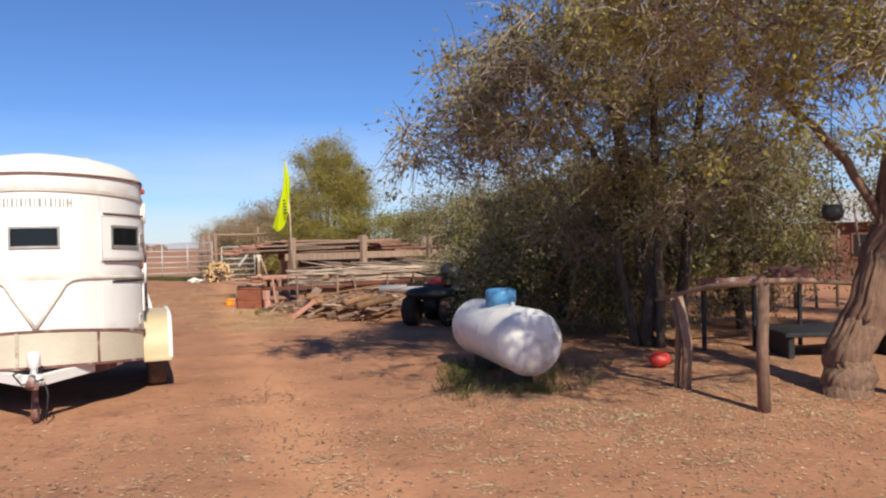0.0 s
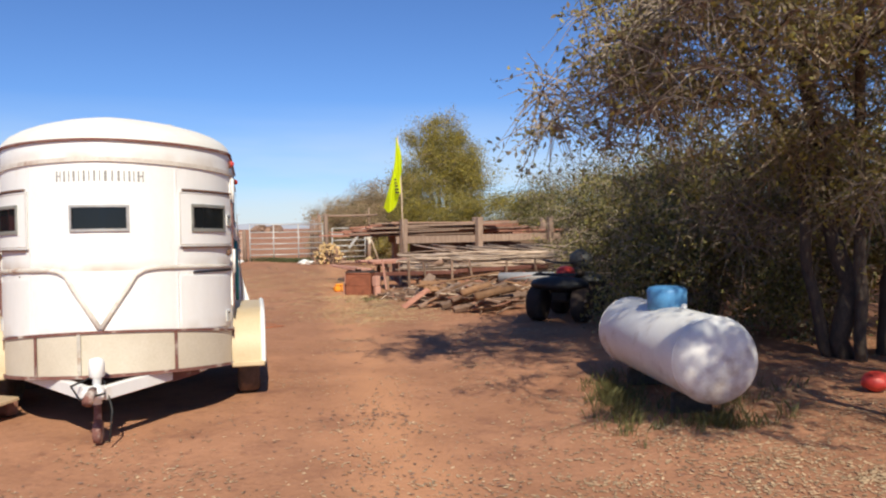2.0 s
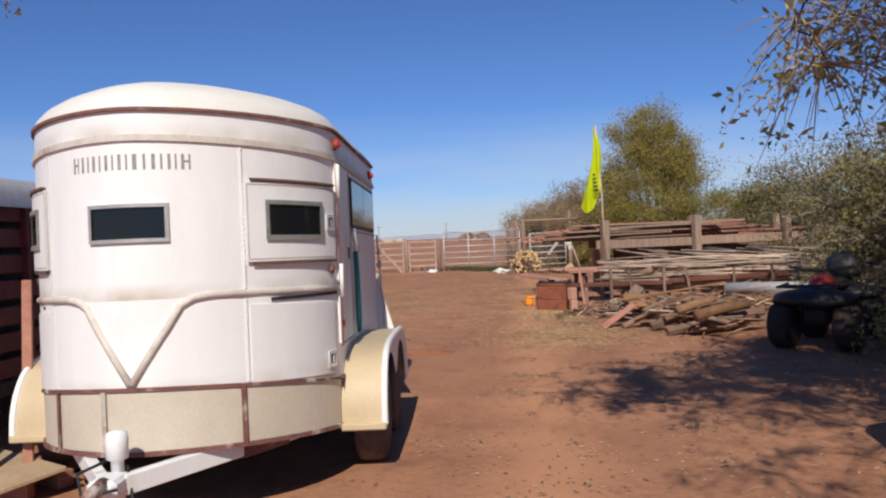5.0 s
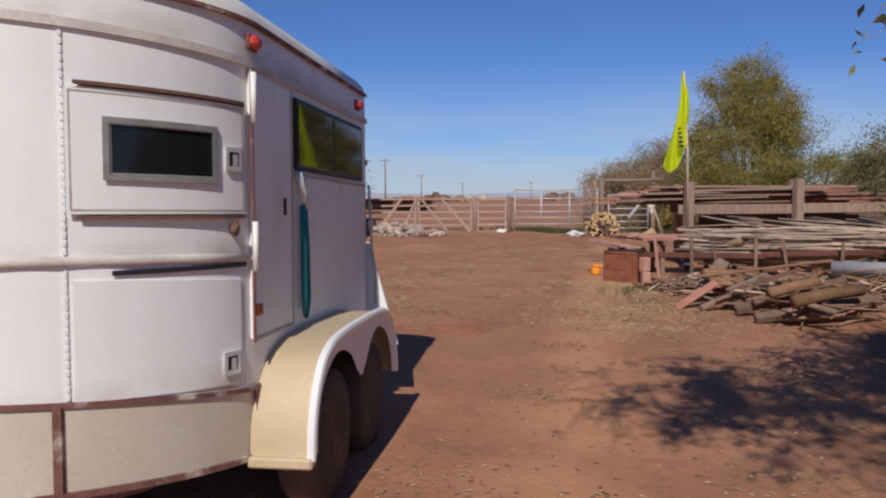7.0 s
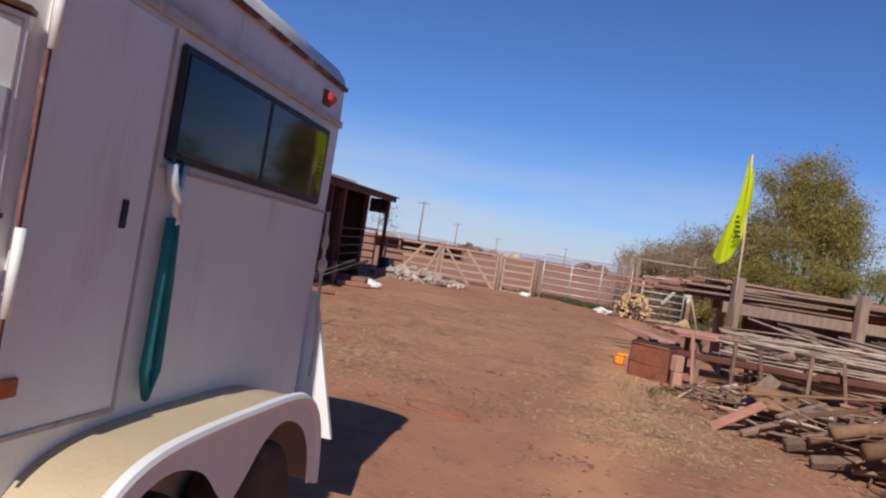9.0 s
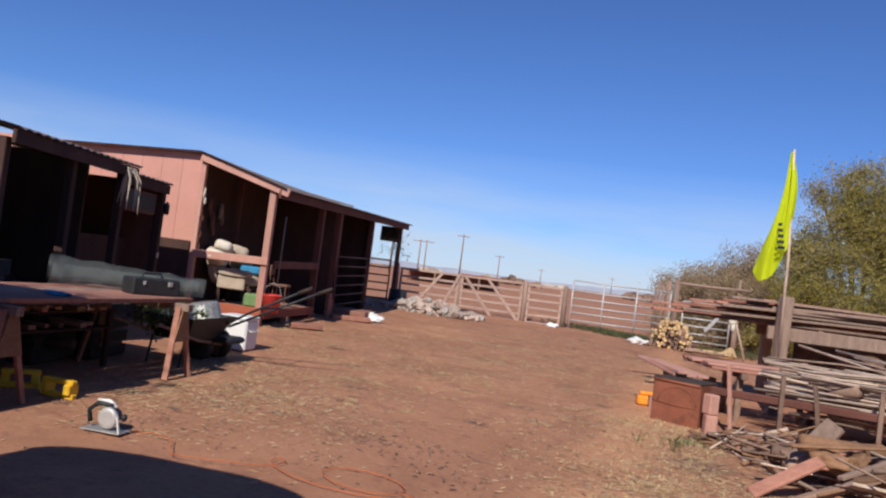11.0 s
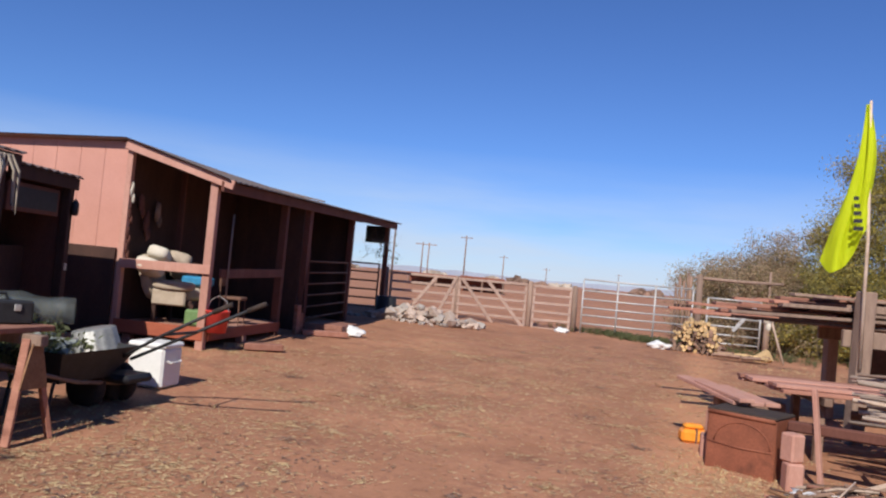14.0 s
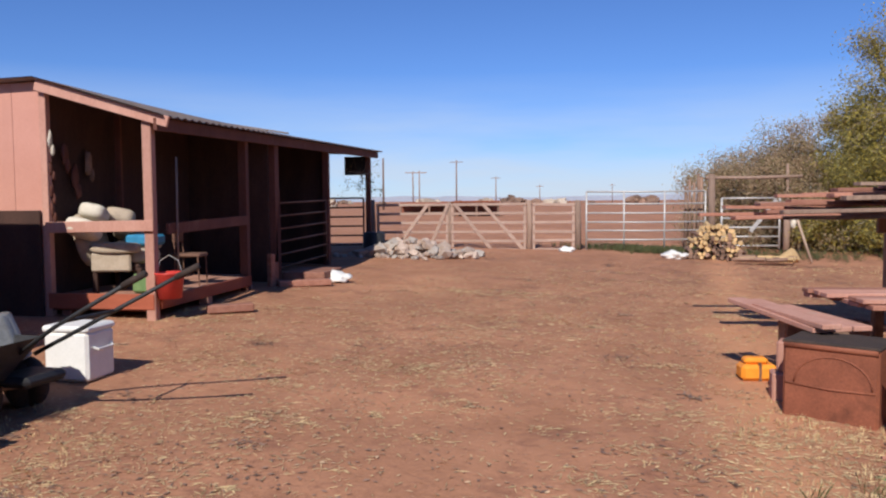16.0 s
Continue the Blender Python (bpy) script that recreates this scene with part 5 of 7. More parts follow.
for x in (-0.8, 0.0, 0.75):
    part("leg", beam(B(), (x, 0, 0.0), (x, 0, 0.95), 0.05, 0.05), black_plastic, mach)
part("seat", box(B(), (0.5, 0.0, 1.08), (0.35, 0.3, 0.09), 0.03), rust_trim, mach, "dull red seat pan")
# wooden stakes of an old fence under the trees
for k in range(13):
    x, y = 3.2 + 0.52 * k, 15.2 + 0.15 * k
    h = random.uniform(1.5, 2.3)
    ob = mesh_object("fence_stake", tube(B(), [(x, y, -0.1), (x + random.uniform(-0.05, 0.05), y, h * 0.6), (x + random.uniform(-0.1, 0.1), y, h)], [0.035, 0.03, 0.022], 6), grey_wood, None, True)
    tagged(ob, "thin grey stake of an old stick fence", "stake", "stick fence")


def house():
    h = thing("ranch_house", "low red-brown house with a pale tin roof behind the trees", "house", pose(11.5, 25.8, 0, 0, 0, -3))
    part("wall", box(B(), (0, 0, 1.0), (8.5, 5.0, 2.0), 0.02), red_wood, h, "red-brown wall")
    bm = B()
    v = [bm.verts.new(p) for p in ((-4.7, -2.9, 1.9), (4.7, -2.9, 1.9), (4.7, 0, 3.0), (-4.7, 0, 3.0), (-4.7, 2.9, 1.9), (4.7, 2.9, 1.9))]
    bm.faces.new((v[0], v[1], v[2], v[3]))
    bm.faces.new((v[3], v[2], v[5], v[4]))
    bm.faces.new((v[0], v[3], v[4]))
    bm.faces.new((v[1], v[5], v[2]))
    bm.faces.new((v[0], v[4], v[5], v[1]))
    part("roof", bm, galvanised, h, "pale metal roof")
    for x in (-2.2, 1.2):
        win = part("window", box(B(), (x, -2.52, 1.2), (0.9, 0.06, 0.8), 0.01), red_wood, h, "dark framed window")
        part("pane", box(B(), (x, -2.555, 1.2), (0.76, 0.02, 0.66), 0), dark_glass, win)


house()


# ---- lumber rack with the flag ----
RACK = pose(-4.36, 22.18, 0, 0, 0, 29.8)


def lumber_rack():
    r = thing("lumber_rack", "weathered timber rack of square posts and heavy beams", "rack", RACK)
    for x, y, h, w in ((0, 0, 1.80, 0.17), (2.24, 0, 1.84, 0.17), (4.5, 0, 1.84, 0.15), (0.4, 1.9, 1.75, 0.15), (3.0, 2.0, 1.86, 0.15), (5.4, 2.0, 1.8, 0.13), (1.7, 1.9, 1.6, 0.13), (6.6, 0.1, 1.8, 0.14)):
        part("post", box(B(), (0, 0, h / 2), (w, w, h), 0.012, Matrix.Translation((x, y, 0)) @ pose(0, 0, 0, random.uniform(-1, 1), random.uniform(-1.5, 1.5), random.uniform(0, 20))), grey_wood, r, "square weathered post")
    for a, b, w, h in (((-0.15, 0.13, 1.24), (2.3, 0.13, 1.24), 0.08, 0.2), ((2.25, 0.13, 1.25), (6.8, 0.14, 1.27), 0.08, 0.2), ((0.2, 1.85, 1.25), (6.8, 1.9, 1.25), 0.08, 0.2)):
        part("beam", beam(B(), a, b, w, h, 0.01), grey_wood, r, "heavy weathered beam")
    part("strut", beam(B(), (0.6, 0.2, 1.3), (1.6, 0.2, 0.95), 0.05, 0.14), dark_log, r)
    part("rear_boarding", beam(B(), (1.0, 2.3, 0.6), (6.6, 2.35, 0.6), 0.04, 1.0), dark_log, r, "dark boarding at the back")


lumber_rack()
rng2 = random.Random(7)
for k in range(48):
    layer = k // 8
    x0 = -1.75 + rng2.uniform(-0.2, 1.6) + 0.22 * layer
    L = rng2.uniform(3.2, 5.4) - 0.3 * layer
    y = 0.36 + (k % 8) * 0.2 + rng2.uniform(-0.06, 0.06)
    z = 1.37 + layer * 0.058 + rng2.uniform(0, 0.015)
    ob = mesh_object("board", beam(B(), (x0, y + rng2.uniform(-0.15, 0.15), z + rng2.uniform(-0.03, 0.05)), (x0 + L, y + rng2.uniform(-0.15, 0.15), z + rng2.uniform(-0.02, 0.06)), rng2.uniform(0.12, 0.22), rng2.uniform(0.03, 0.048), 0.004), red_board if k % 4 else grey_wood, None)
    ob.matrix_basis = RACK
    tagged(ob, "reddish weathered board stacked on the lumber rack", "board", "boards on the rack")
for k in range(14):
    x0 = 2.6 + rng2.uniform(0, 1.2)
    y = 0.3 + (k % 7) * 0.22
    ob = mesh_object("board", beam(B(), (x0, y, 1.38 + 0.055 * (k // 7)), (x0 + rng2.uniform(2.2, 3.4), y + rng2.uniform(-0.1, 0.1), 1.39 + 0.055 * (k // 7)), 0.16, 0.04, 0.004), red_board, None)
    ob.matrix_basis = RACK
    tagged(ob, "reddish weathered board stacked on the lumber rack", "board", "boards on the rack")


def flag():
    f = thing("flag", "limp bright yellow-green flag on a thin pole tied to a post", "flag", Matrix.Translation((-4.36, 22.07, 0)))
    part("pole", tube(B(), [(0.03, 0, 0.9), (0.02, -0.04, 2.4), (-0.03, -0.22, 3.96)], [0.022, 0.02, 0.014], 8), pale_pole, f, "", True)
    bm = B()
    rows = []
    for j in range(25):
        v = j / 24
        row = []
        for i in range(13):
            u = i / 12
            # narrow at the tip, hanging away from the pole in long folds, the lower corner lowest
            width = 0.04 + 0.37 * v
            fold = 0.06 * math.sin(11 * u + 4 * v) * (0.3 + v) + 0.025 * math.sin(24 * u + 3 * v)
            edge = 0.06 * math.sin(3.14 * min(1.0, v * 1.3)) - 0.05 * max(0.0, v - 0.7)
            x = -0.03 + 0.05 * v + edge - width * u * (1.0 + 0.18 * v)
            drop = 1.42 + 0.52 * math.sin(2.2 * u) - 0.15 * max(0.0, u - 0.7)
            z = 3.92 - v * drop
            row.append(bm.verts.new((x, fold - 0.22 + 0.16 * v, z)))
        rows.append(row)
    for a, b in zip(rows, rows[1:]):
        for i in range(12):
            bm.faces.new((a[i], a[i + 1], b[i + 1], b[i]))
    part("cloth", bm, flag_cloth, f, "bright yellow-green cloth hanging in folds", True)
    bm = B()
    for k in range(5):
        box(bm, (-0.06 - 0.010 * k, -0.215 - 0.008 * k, 2.50 + 0.085 * k), (0.10 - 0.012 * k, 0.006, 0.045), 0, None)
    tagged(part("print", bm, black_plastic, f, "small dark printed marks"), kind="stuff")


flag()


# ---- wood heap ----
def pole_at(name, label, a, b, r0, r1, mat, group, cat, sides=7, bend=0.03):
    a, b = Vector(a), Vector(b)
    mid = (a + b) / 2 + Vector((rng2.uniform(-bend, bend), rng2.uniform(-bend, bend), rng2.uniform(-bend, bend)))
    ob = mesh_object(name, tube(B(), [a, mid, b], [r0, (r0 + r1) / 2, r1], sides), mat, None, True)
    tagged(ob, label, cat, group)


cr = thing("pole_cradle", "low cradle of leaning stakes and a red-brown cross beam", "rack")
part("cross_beam", beam(B(), (-4.52, 19.50, 0.50), (-2.55, 19.48, 0.54), 0.10, 0.09, 0.012), red_wood, cr, "red-brown cross beam")
part("cross_beam", beam(B(), (-2.62, 19.54, 0.56), (-0.5, 19.6, 0.66), 0.10, 0.09, 0.012), red_wood, cr, "red-brown cross beam")
part("rear_pole", tube(B(), [(-4.3, 21.5, 0.45), (-2.2, 21.4, 0.5), (0.1, 21.3, 0.52)], [0.05, 0.055, 0.05], 8), dark_log, cr, "", True)
for k, (x, lean, top) in enumerate(((-4.26, -0.06, 0.92), (-3.74, 0.04, 0.88), (-3.28, -0.08, 0.84), (-2.74, 0.05, 0.88), (-2.2, -0.1, 0.9), (-1.5, 0.06, 0.86), (-0.8, 0.0, 0.9))):
    part("stake", beam(B(), (x + 0.06, 19.40, -0.05), (x + lean, 19.43, top - 0.06), 0.05, 0.04), pink_wood if k == 0 else dark_log, cr, "leaning stake")
    part("stake", beam(B(), (x + 0.4, 21.55, -0.05), (x + 0.4, 21.5, 0.9), 0.08, 0.06), dark_log, cr)
for k in range(270):     # stripped poles lying along behind the beam
    q = rng2.random()
    y0 = 19.62 + 1.75 * q
    x0 = -4.1 + rng2.uniform(0, 3.0) - 0.2 * q
    L = rng2.uniform(1.6, 4.0)
    z0 = 0.30 + (0.66 - 0.2 * abs(q - 0.5)) * rng2.random() ** 0.6
    ang = rng2.gauss(-0.02, 0.13)
    a = (x0, y0, z0)
    b = (x0 + L * math.cos(ang), min(21.4, max(19.62, y0 + L * math.sin(ang))), z0 + rng2.uniform(-0.05, 0.10))
    pole_at("stripped_pole", "thin pale stripped pole stacked behind the red-brown beam", a, b, rng2.uniform(0.012, 0.026), rng2.uniform(0.007, 0.016), pale_pole if k % 5 else grey_wood, "stacked pale poles", "pole", 5, 0.05)
for k in range(16):      # long thin ones that slope up to the rack
    x0 = -3.95 + 0.22 * k + rng2.uniform(-0.1, 0.1)
    pole_at("stripped_pole", "long thin pale pole sloping up towards the lumber rack", (x0, 21.6 + rng2.uniform(-0.3, 0.2), 1.08 + rng2.uniform(-0.06, 0.06)), (x0 + rng2.uniform(2.2, 3.4), 20.2 + rng2.uniform(-0.4, 0.3), 0.82 + rng2.uniform(-0.05, 0.06)), rng2.uniform(0.012, 0.02), 0.01, pale_pole, "stacked pale poles", "pole", 5, 0.06)
for k in range(24):      # short cut pieces between the poles
    x, y = -3.6 + rng2.uniform(0, 3.2), 19.75 + rng2.uniform(0, 0.9)
    d = Vector((rng2.uniform(0.08, 0.2), rng2.uniform(-0.1, 0.1), rng2.uniform(-0.03, 0.06)))
    c = Vector((x, y, rng2.uniform(0.5, 0.82)))
    pole_at("cut_billet", "short sawn billet with a pale end among the poles", c - d, c + d, rng2.uniform(0.04, 0.085), rng2.uniform(0.04, 0.08), split_wood if k % 3 == 0 else dark_log, "cut billets", "billet", 9, 0.0)
trestle = thing("board_trestle", "low trestle of offcuts under loose boards", "trestle", RACK)
for x in (-0.9, 0.3):
    part("bearer", beam(B(), (x, -1.6, 0.66), (x, -0.5, 0.66), 0.08, 0.08), dark_log, trestle)
    for y in (-1.4, -0.7):
        part("leg", box(B(), (x, y, 0.31), (0.08, 0.08, 0.63), 0.008), dark_log, trestle)
for k in range(10):     # boards lying on the trestle before the rack
    x0, lay = -1.5 + rng2.uniform(-0.15, 0.25), k // 5
    y0 = -1.45 + 0.19 * (k % 5)
    ob = mesh_object("board", beam(B(), (x0, y0 + rng2.uniform(-0.05, 0.05), 0.722 + 0.042 * lay), (x0 + rng2.uniform(2.0, 2.6), y0 + rng2.uniform(-0.12, 0.12), 0.725 + 0.042 * lay), 0.14, 0.036, 0.004), pink_wood if k % 3 else red_board, None)
    ob.matrix_basis = RACK
    tagged(ob, "red-stained board on a low trestle before the rack", "board", "low board stack")
HEAP_WOODS = (dark_log, grey_wood, red_board, pale_pole, dark_log, heap_brown, heap_brown, dark_log)
for k in range(450):    # rough sticks and offcuts heaped in front, spilling towards the track
    f, g = rng2.random(), rng2.random() ** 0.8
    front = Vector((-4.25 + 3.2 * f, 18.6 - 3.3 * min(1.0, f * 1.25), 0))
    back = Vector((-4.15 + 3.6 * f, 19.3, 0))
    p = front.lerp(back, g)
    top = (0.05 + 0.42 * min(1.0, f * 1.6)) * (0.25 + 0.75 * math.sin(math.pi * min(1.0, 0.12 + g * 0.95)))
    z = rng2.random() ** 0.7 * top
    ang, el = rng2.gauss(0.25, 0.75), rng2.gauss(0.06, 0.16)
    L = rng2.uniform(0.2, 1.0) * (0.7 + 0.5 * f)
    d = Vector((math.cos(ang) * math.cos(el), math.sin(ang) * math.cos(el), math.sin(el))) * L / 2
    c = Vector((p.x, p.y, z * 0.85 + abs(d.z) + 0.015))
    mat = HEAP_WOODS[int(rng2.random() * 8)]
    if k % 6 == 0:
        ob = mesh_object("scrap_board", beam(B(), c - d, c + d, rng2.uniform(0.04, 0.12), rng2.uniform(0.016, 0.035), 0.004, rng2.uniform(-40, 40)), red_board if k % 2 else mat, None)
        tagged(ob, "broken weathered board thrown on the wood heap", "board", "scrap boards on the heap")
    else:
        pole_at("stick", "crooked weathered stick on the wood heap", c - d, c + d, rng2.uniform(0.008, 0.026), rng2.uniform(0.005, 0.015), mat, "sticks on the heap", "stick", 5, 0.05)
for k in range(20):      # thick logs and split chunks in the heap
    f = rng2.random()
    p = Vector((-3.1 + 2.0 * f, 18.1 - 2.0 * f, 0)) + Vector((rng2.uniform(-0.35, 0.35), rng2.uniform(-0.5, 0.5), 0))
    ang, r = rng2.uniform(-0.4, 1.3), rng2.uniform(0.045, 0.095)
    d = Vector((math.cos(ang), math.sin(ang), rng2.uniform(-0.12, 0.25))) * rng2.uniform(0.22, 0.5)
    c = Vector((p.x, p.y, r + abs(d.z) + rng2.uniform(0.0, 0.3)))
    pole_at("heap_log", "thick split log lying in the wood heap", c - d, c + d, r, r * rng2.uniform(0.7, 1.0), (heap_brown, dark_log)[k % 2], "logs in the heap", "log", 7, 0.03)
# the larger pieces that lean on the heap
for label, a, b, w, h, roll, mat in (
        ("broad red-brown plank leaning on the wood heap", (-3.30, 16.62, 0.02), (-2.84, 16.92, 0.36), 0.14, 0.04, 20, red_board),
        ("weathered grey split slab standing on the heap", (-3.14, 17.42, 0.2), (-2.86, 17.62, 0.6), 0.2, 0.05, 35, grey_wood),
        ("long dark squared timber lying up the heap", (-2.96, 16.5, 0.05), (-2.2, 17.25, 0.42), 0.08, 0.07, 0, dark_log),
        ("long orange-brown batten across the heap", (-3.1, 17.0, 0.42), (-1.5, 18.0, 0.62), 0.06, 0.025, 10, heap_brown),
        ("heavy dark limb lying in the heap", (-2.5, 16.3, 0.08), (-1.3, 16.9, 0.45), 0.12, 0.1, 15, dark_log),
        ("heavy dark limb lying in the heap", (-2.2, 15.8, 0.07), (-0.9, 16.4, 0.3), 0.11, 0.1, 30, dark_log)):
    tagged(mesh_object("heavy_timber", beam(B(), a, b, w, h, 0.012, roll), mat, None), label, "timber", "heavy timbers on the heap")
tagged(mesh_object("split_stump", lump(lump(B(), (-2.78, 17.15, 0.34), 0.13, (1.3, 0.9, 0.6), 0.6, 3, 2.0), (-2.60, 17.22, 0.37), 0.09, (1.0, 0.9, 0.8), 0.7, 3, 5.0), heap_brown, None, True), "orange-brown split stump on the wood heap", "stump")
ob = mesh_object("steel_pipe", tube(B(), [(-1.5, 17.9, 0.52), (0.4, 17.6, 0.55)], 0.1, 14), galvanised, None, True)
tagged(ob, "short grey steel pipe on the wood heap", "pipe")


# ---- parked quad bike in the shade ----
def quad_bike():
    q = thing("quad_bike", "black quad bike parked in tree shade by the wood heap", "quad bike", pose(-0.1, 15.25, 0, 0, 0, 160))
    for x in (-0.38, 0.38):
        for y in (-0.55, 0.55):
            wm = Matrix.Translation((x, y, 0.29)) @ pose(0, 0, 0, 0, 90)
            w = part("wheel", lathe(B(), [(0.14, -0.12), (0.25, -0.13), (0.29, -0.09), (0.29, 0.09), (0.25, 0.13), (0.14, 0.12)], 22, wm), black_rubber, q, "fat black tyre", True)
            part("rim", lathe(B(), [(0.14, -0.07), (0.14, 0.07), (0.05, 0.05), (0.0, 0.05)], 16, wm), grey_trim, w, "", True)
    part("chassis", box(B(), (0, 0, 0.42), (0.34, 1.2, 0.22), 0.05), black_plastic, q)
    for y in (-0.55, 0.55):
        part("mudguard", lump(B(), (0, y, 0.62), 0.4, (1.25, 0.85, 0.32), 0.05, 3), black_plastic, q, "", True)
    part("seat", lump(B(), (0, -0.2, 0.76), 0.3, (0.55, 1.2, 0.3), 0.05, 3), black_rubber, q, "", True)
    part("tank", lump(B(), (0, 0.25, 0.78), 0.2, (0.8, 1.1, 0.6), 0.05, 3), red_plastic, q, "red body panel", True)
    part("handlebar", tube(B(), [(-0.38, 0.3, 1.0), (-0.15, 0.4, 0.96), (0.15, 0.4, 0.96), (0.38, 0.3, 1.0)], 0.018, 8), black_plastic, q, "", True)
    part("rack", tube(tube(B(), [(-0.35, 0.85, 0.78), (0.35, 0.85, 0.78), (0.35, 0.45, 0.8)], 0.015, 6), [(-0.35, 0.65, 0.79), (0.35, 0.65, 0.79)], 0.012, 6), black_plastic, q)
    part("load", lump(B(), (0, -0.65, 0.95), 0.22, (1.0, 0.8, 0.9), 0.3, 2), black_plastic, q, "dark bundle on the rear rack", True)


quad_bike()


# ---- rusty drum, planks and small things beside it ----
def drum():
    d = thing("rusted_drum", "rust-red halved steel drum lying among boards", "drum", pose(-4.86, 19.60, 0, 0, 0, -6))
    w, h, dep = 0.60, 0.54, 0.5
    part("front_plate", box(B(), (0, -dep / 2, h / 2), (w, 0.025, h), 0.01), rust_steel, d)
    part("side_plate", box(B(), (-w / 2, 0, h / 2), (0.02, dep, h), 0.008), rust_steel, d)
    part("side_plate", box(B(), (w / 2, 0, h / 2), (0.02, dep, h), 0.008), rust_steel, d)
    part("top_plate", box(B(), (0, -0.02, h + 0.012), (w + 0.03, dep, 0.03), 0.012), black_rubber, d, "blackened top plate")
    part("rolled_edge", tube(B(), [(-w / 2, -dep / 2 - 0.008, h - 0.01), (w / 2, -dep / 2 - 0.008, h - 0.01)], 0.022, 10), rust_steel, d, "rolled rusty top edge", True)
    part("pressed_seam", tube(B(), [(-w / 2 + 0.01, -dep / 2 - 0.012, 0.26), (0, -dep / 2 - 0.016, 0.245), (w / 2 - 0.01, -dep / 2 - 0.012, 0.255)], 0.008, 6), rust_steel, d, "", True)
    bm = B()
    tube(bm, [(0.02 + 0.25 * math.cos(a * 0.2618), -dep / 2 - 0.012, 0.27 + 0.2 * math.sin(a * 0.2618)) for a in range(13)], 0.007, 6)
    part("pressed_ring", bm, rust_steel, d, "", True)


drum()
for a, b in (((-5.00, 19.74, 0.590), (-5.86, 20.64, 0.665)), ((-4.88, 19.86, 0.590), (-5.74, 20.78, 0.645)), ((-4.76, 19.98, 0.590), (-5.50, 20.80, 0.61)), ((-4.92, 19.66, 0.632), (-5.60, 20.42, 0.66))):
    tagged(mesh_object("plank", beam(B(), a, b, 0.15, 0.04, 0.006), pink_wood, None), "long reddish plank leaning over the rusty drum", "plank", "planks by the drum")
tagged(mesh_object("timber_block", box(B(), (0, 0, 0.14), (0.7, 0.16, 0.28), 0.015, pose(-5.12, 20.55, 0.27, 0, 0, 35)), dark_log, None), "dark bearer timber under the plank ends", "block")
for k, (x, y, z, s) in enumerate(((-5.27, 19.82, 0.12, 0.2), (-5.3, 20.42, 0.12, 0.24), (-4.98, 20.70, 0.12, 0.22), (-5.25, 19.84, 0.36, 0.17), (-4.40, 19.2, 0.12, 0.16), (-4.42, 19.22, 0.36, 0.15))):
    tagged(mesh_object("timber_block", box(B(), (0, 0, 0), (s, s * 0.9, 0.24), 0.015, pose(x, y, z, 0, 0, 20 + 25 * k)), pink_wood, None), "squared offcut block stacked beside the drum", "block", "offcut blocks")
box_o = thing("orange_case", "small orange plastic case on the ground", "case", pose(-5.60, 20.36, height(-5.4, 19.7), 0, 0, 30))
part("case_body", box(B(), (0, 0, 0.07), (0.3, 0.2, 0.14), 0.03), orange_paint, box_o)
part("case_lid", box(B(), (-0.02, 0, 0.165), (0.2, 0.13, 0.06), 0.03), orange_paint, box_o)
part("band", box(B(), (0.0, 0, 0.08), (0.02, 0.206, 0.15), 0), rim_brown, box_o)
tagged(mesh_object("plastic_sheet", lump(B(), (-4.05, 18.95, 0.05), 0.3, (1.0, 0.45, 0.18), 0.7, 3, 4.0), cooler_white, None, True), "crumpled white plastic sheet under the boards", "plastic sheet")
tagged(mesh_object("green_tarp", lump(B(), (-4.35, 18.3, 0.02), 0.13, (1.0, 0.6, 0.16), 0.6, 3, 9.0), green_plastic, None, True), "scrap of green netting on the ground", "netting")


# ---- firewood stack, rubble, white bag, skull post ----
for row in range(9):
    half = 0.66 * math.sqrt(1 - (row / 9.5) ** 2)
    for k in range(max(2, int(half * 2 / 0.105))):
        a = Vector((-9.2 - half + 0.105 * k + rng2.uniform(-0.03, 0.03), 32.0 + rng2.uniform(-0.14, 0.06), height(-9.2, 32) + 0.05 + 0.092 * row + rng2.uniform(-0.02, 0.02)))
        d = Vector((-0.2 + rng2.uniform(-0.14, 0.2), 0.5, rng2.uniform(-0.06, 0.10)))
        ob = mesh_object("firewood", tube(B(), [a, a + d], rng2.uniform(0.04, 0.062), 5), split_wood if rng2.random() < 0.12 + 0.11 * row else dark_log, None)
        tagged(ob, "split yellow firewood billet in the stack by the gate", "firewood", "firewood stack")
for k in range(14):
    tagged(mesh_object("firewood", tube(B(), [(x := -8.9 + rng2.uniform(0, 1.2), y := 31.6 + rng2.uniform(-0.5, 0.4), 0.24), (x + 0.4, y + rng2.uniform(-0.2, 0.2), 0.26)], 0.05, 5), split_wood if k % 2 else dark_log, None), "loose split billet on the ground by the stack", "firewood", "loose firewood")
for k in range(190):
    f, g = rng2.random(), rng2.gauss(0, 0.35)
    x, y = -15.95 + 2.1 * f + g * 0.3, 27.35 + 0.95 * f + g
    r = rng2.uniform(0.04, 0.11) if k % 5 else rng2.uniform(0.14, 0.2)
    tagged(mesh_object("rubble_stone", lump(B(), (x, y, height(x, y) + r * 0.4 + 0.95 * max(0, 0.5 - abs(f - 0.5)) * max(0.0, 1 - abs(g) * 2) * rng2.uniform(0.5, 1.0)), r, (1.2, 1, 0.75), 0.9, 1, k * 1.3), stone if k % 3 else concrete, None), "pale broken stone in a rubble heap by the shed", "stone", "rubble heap")
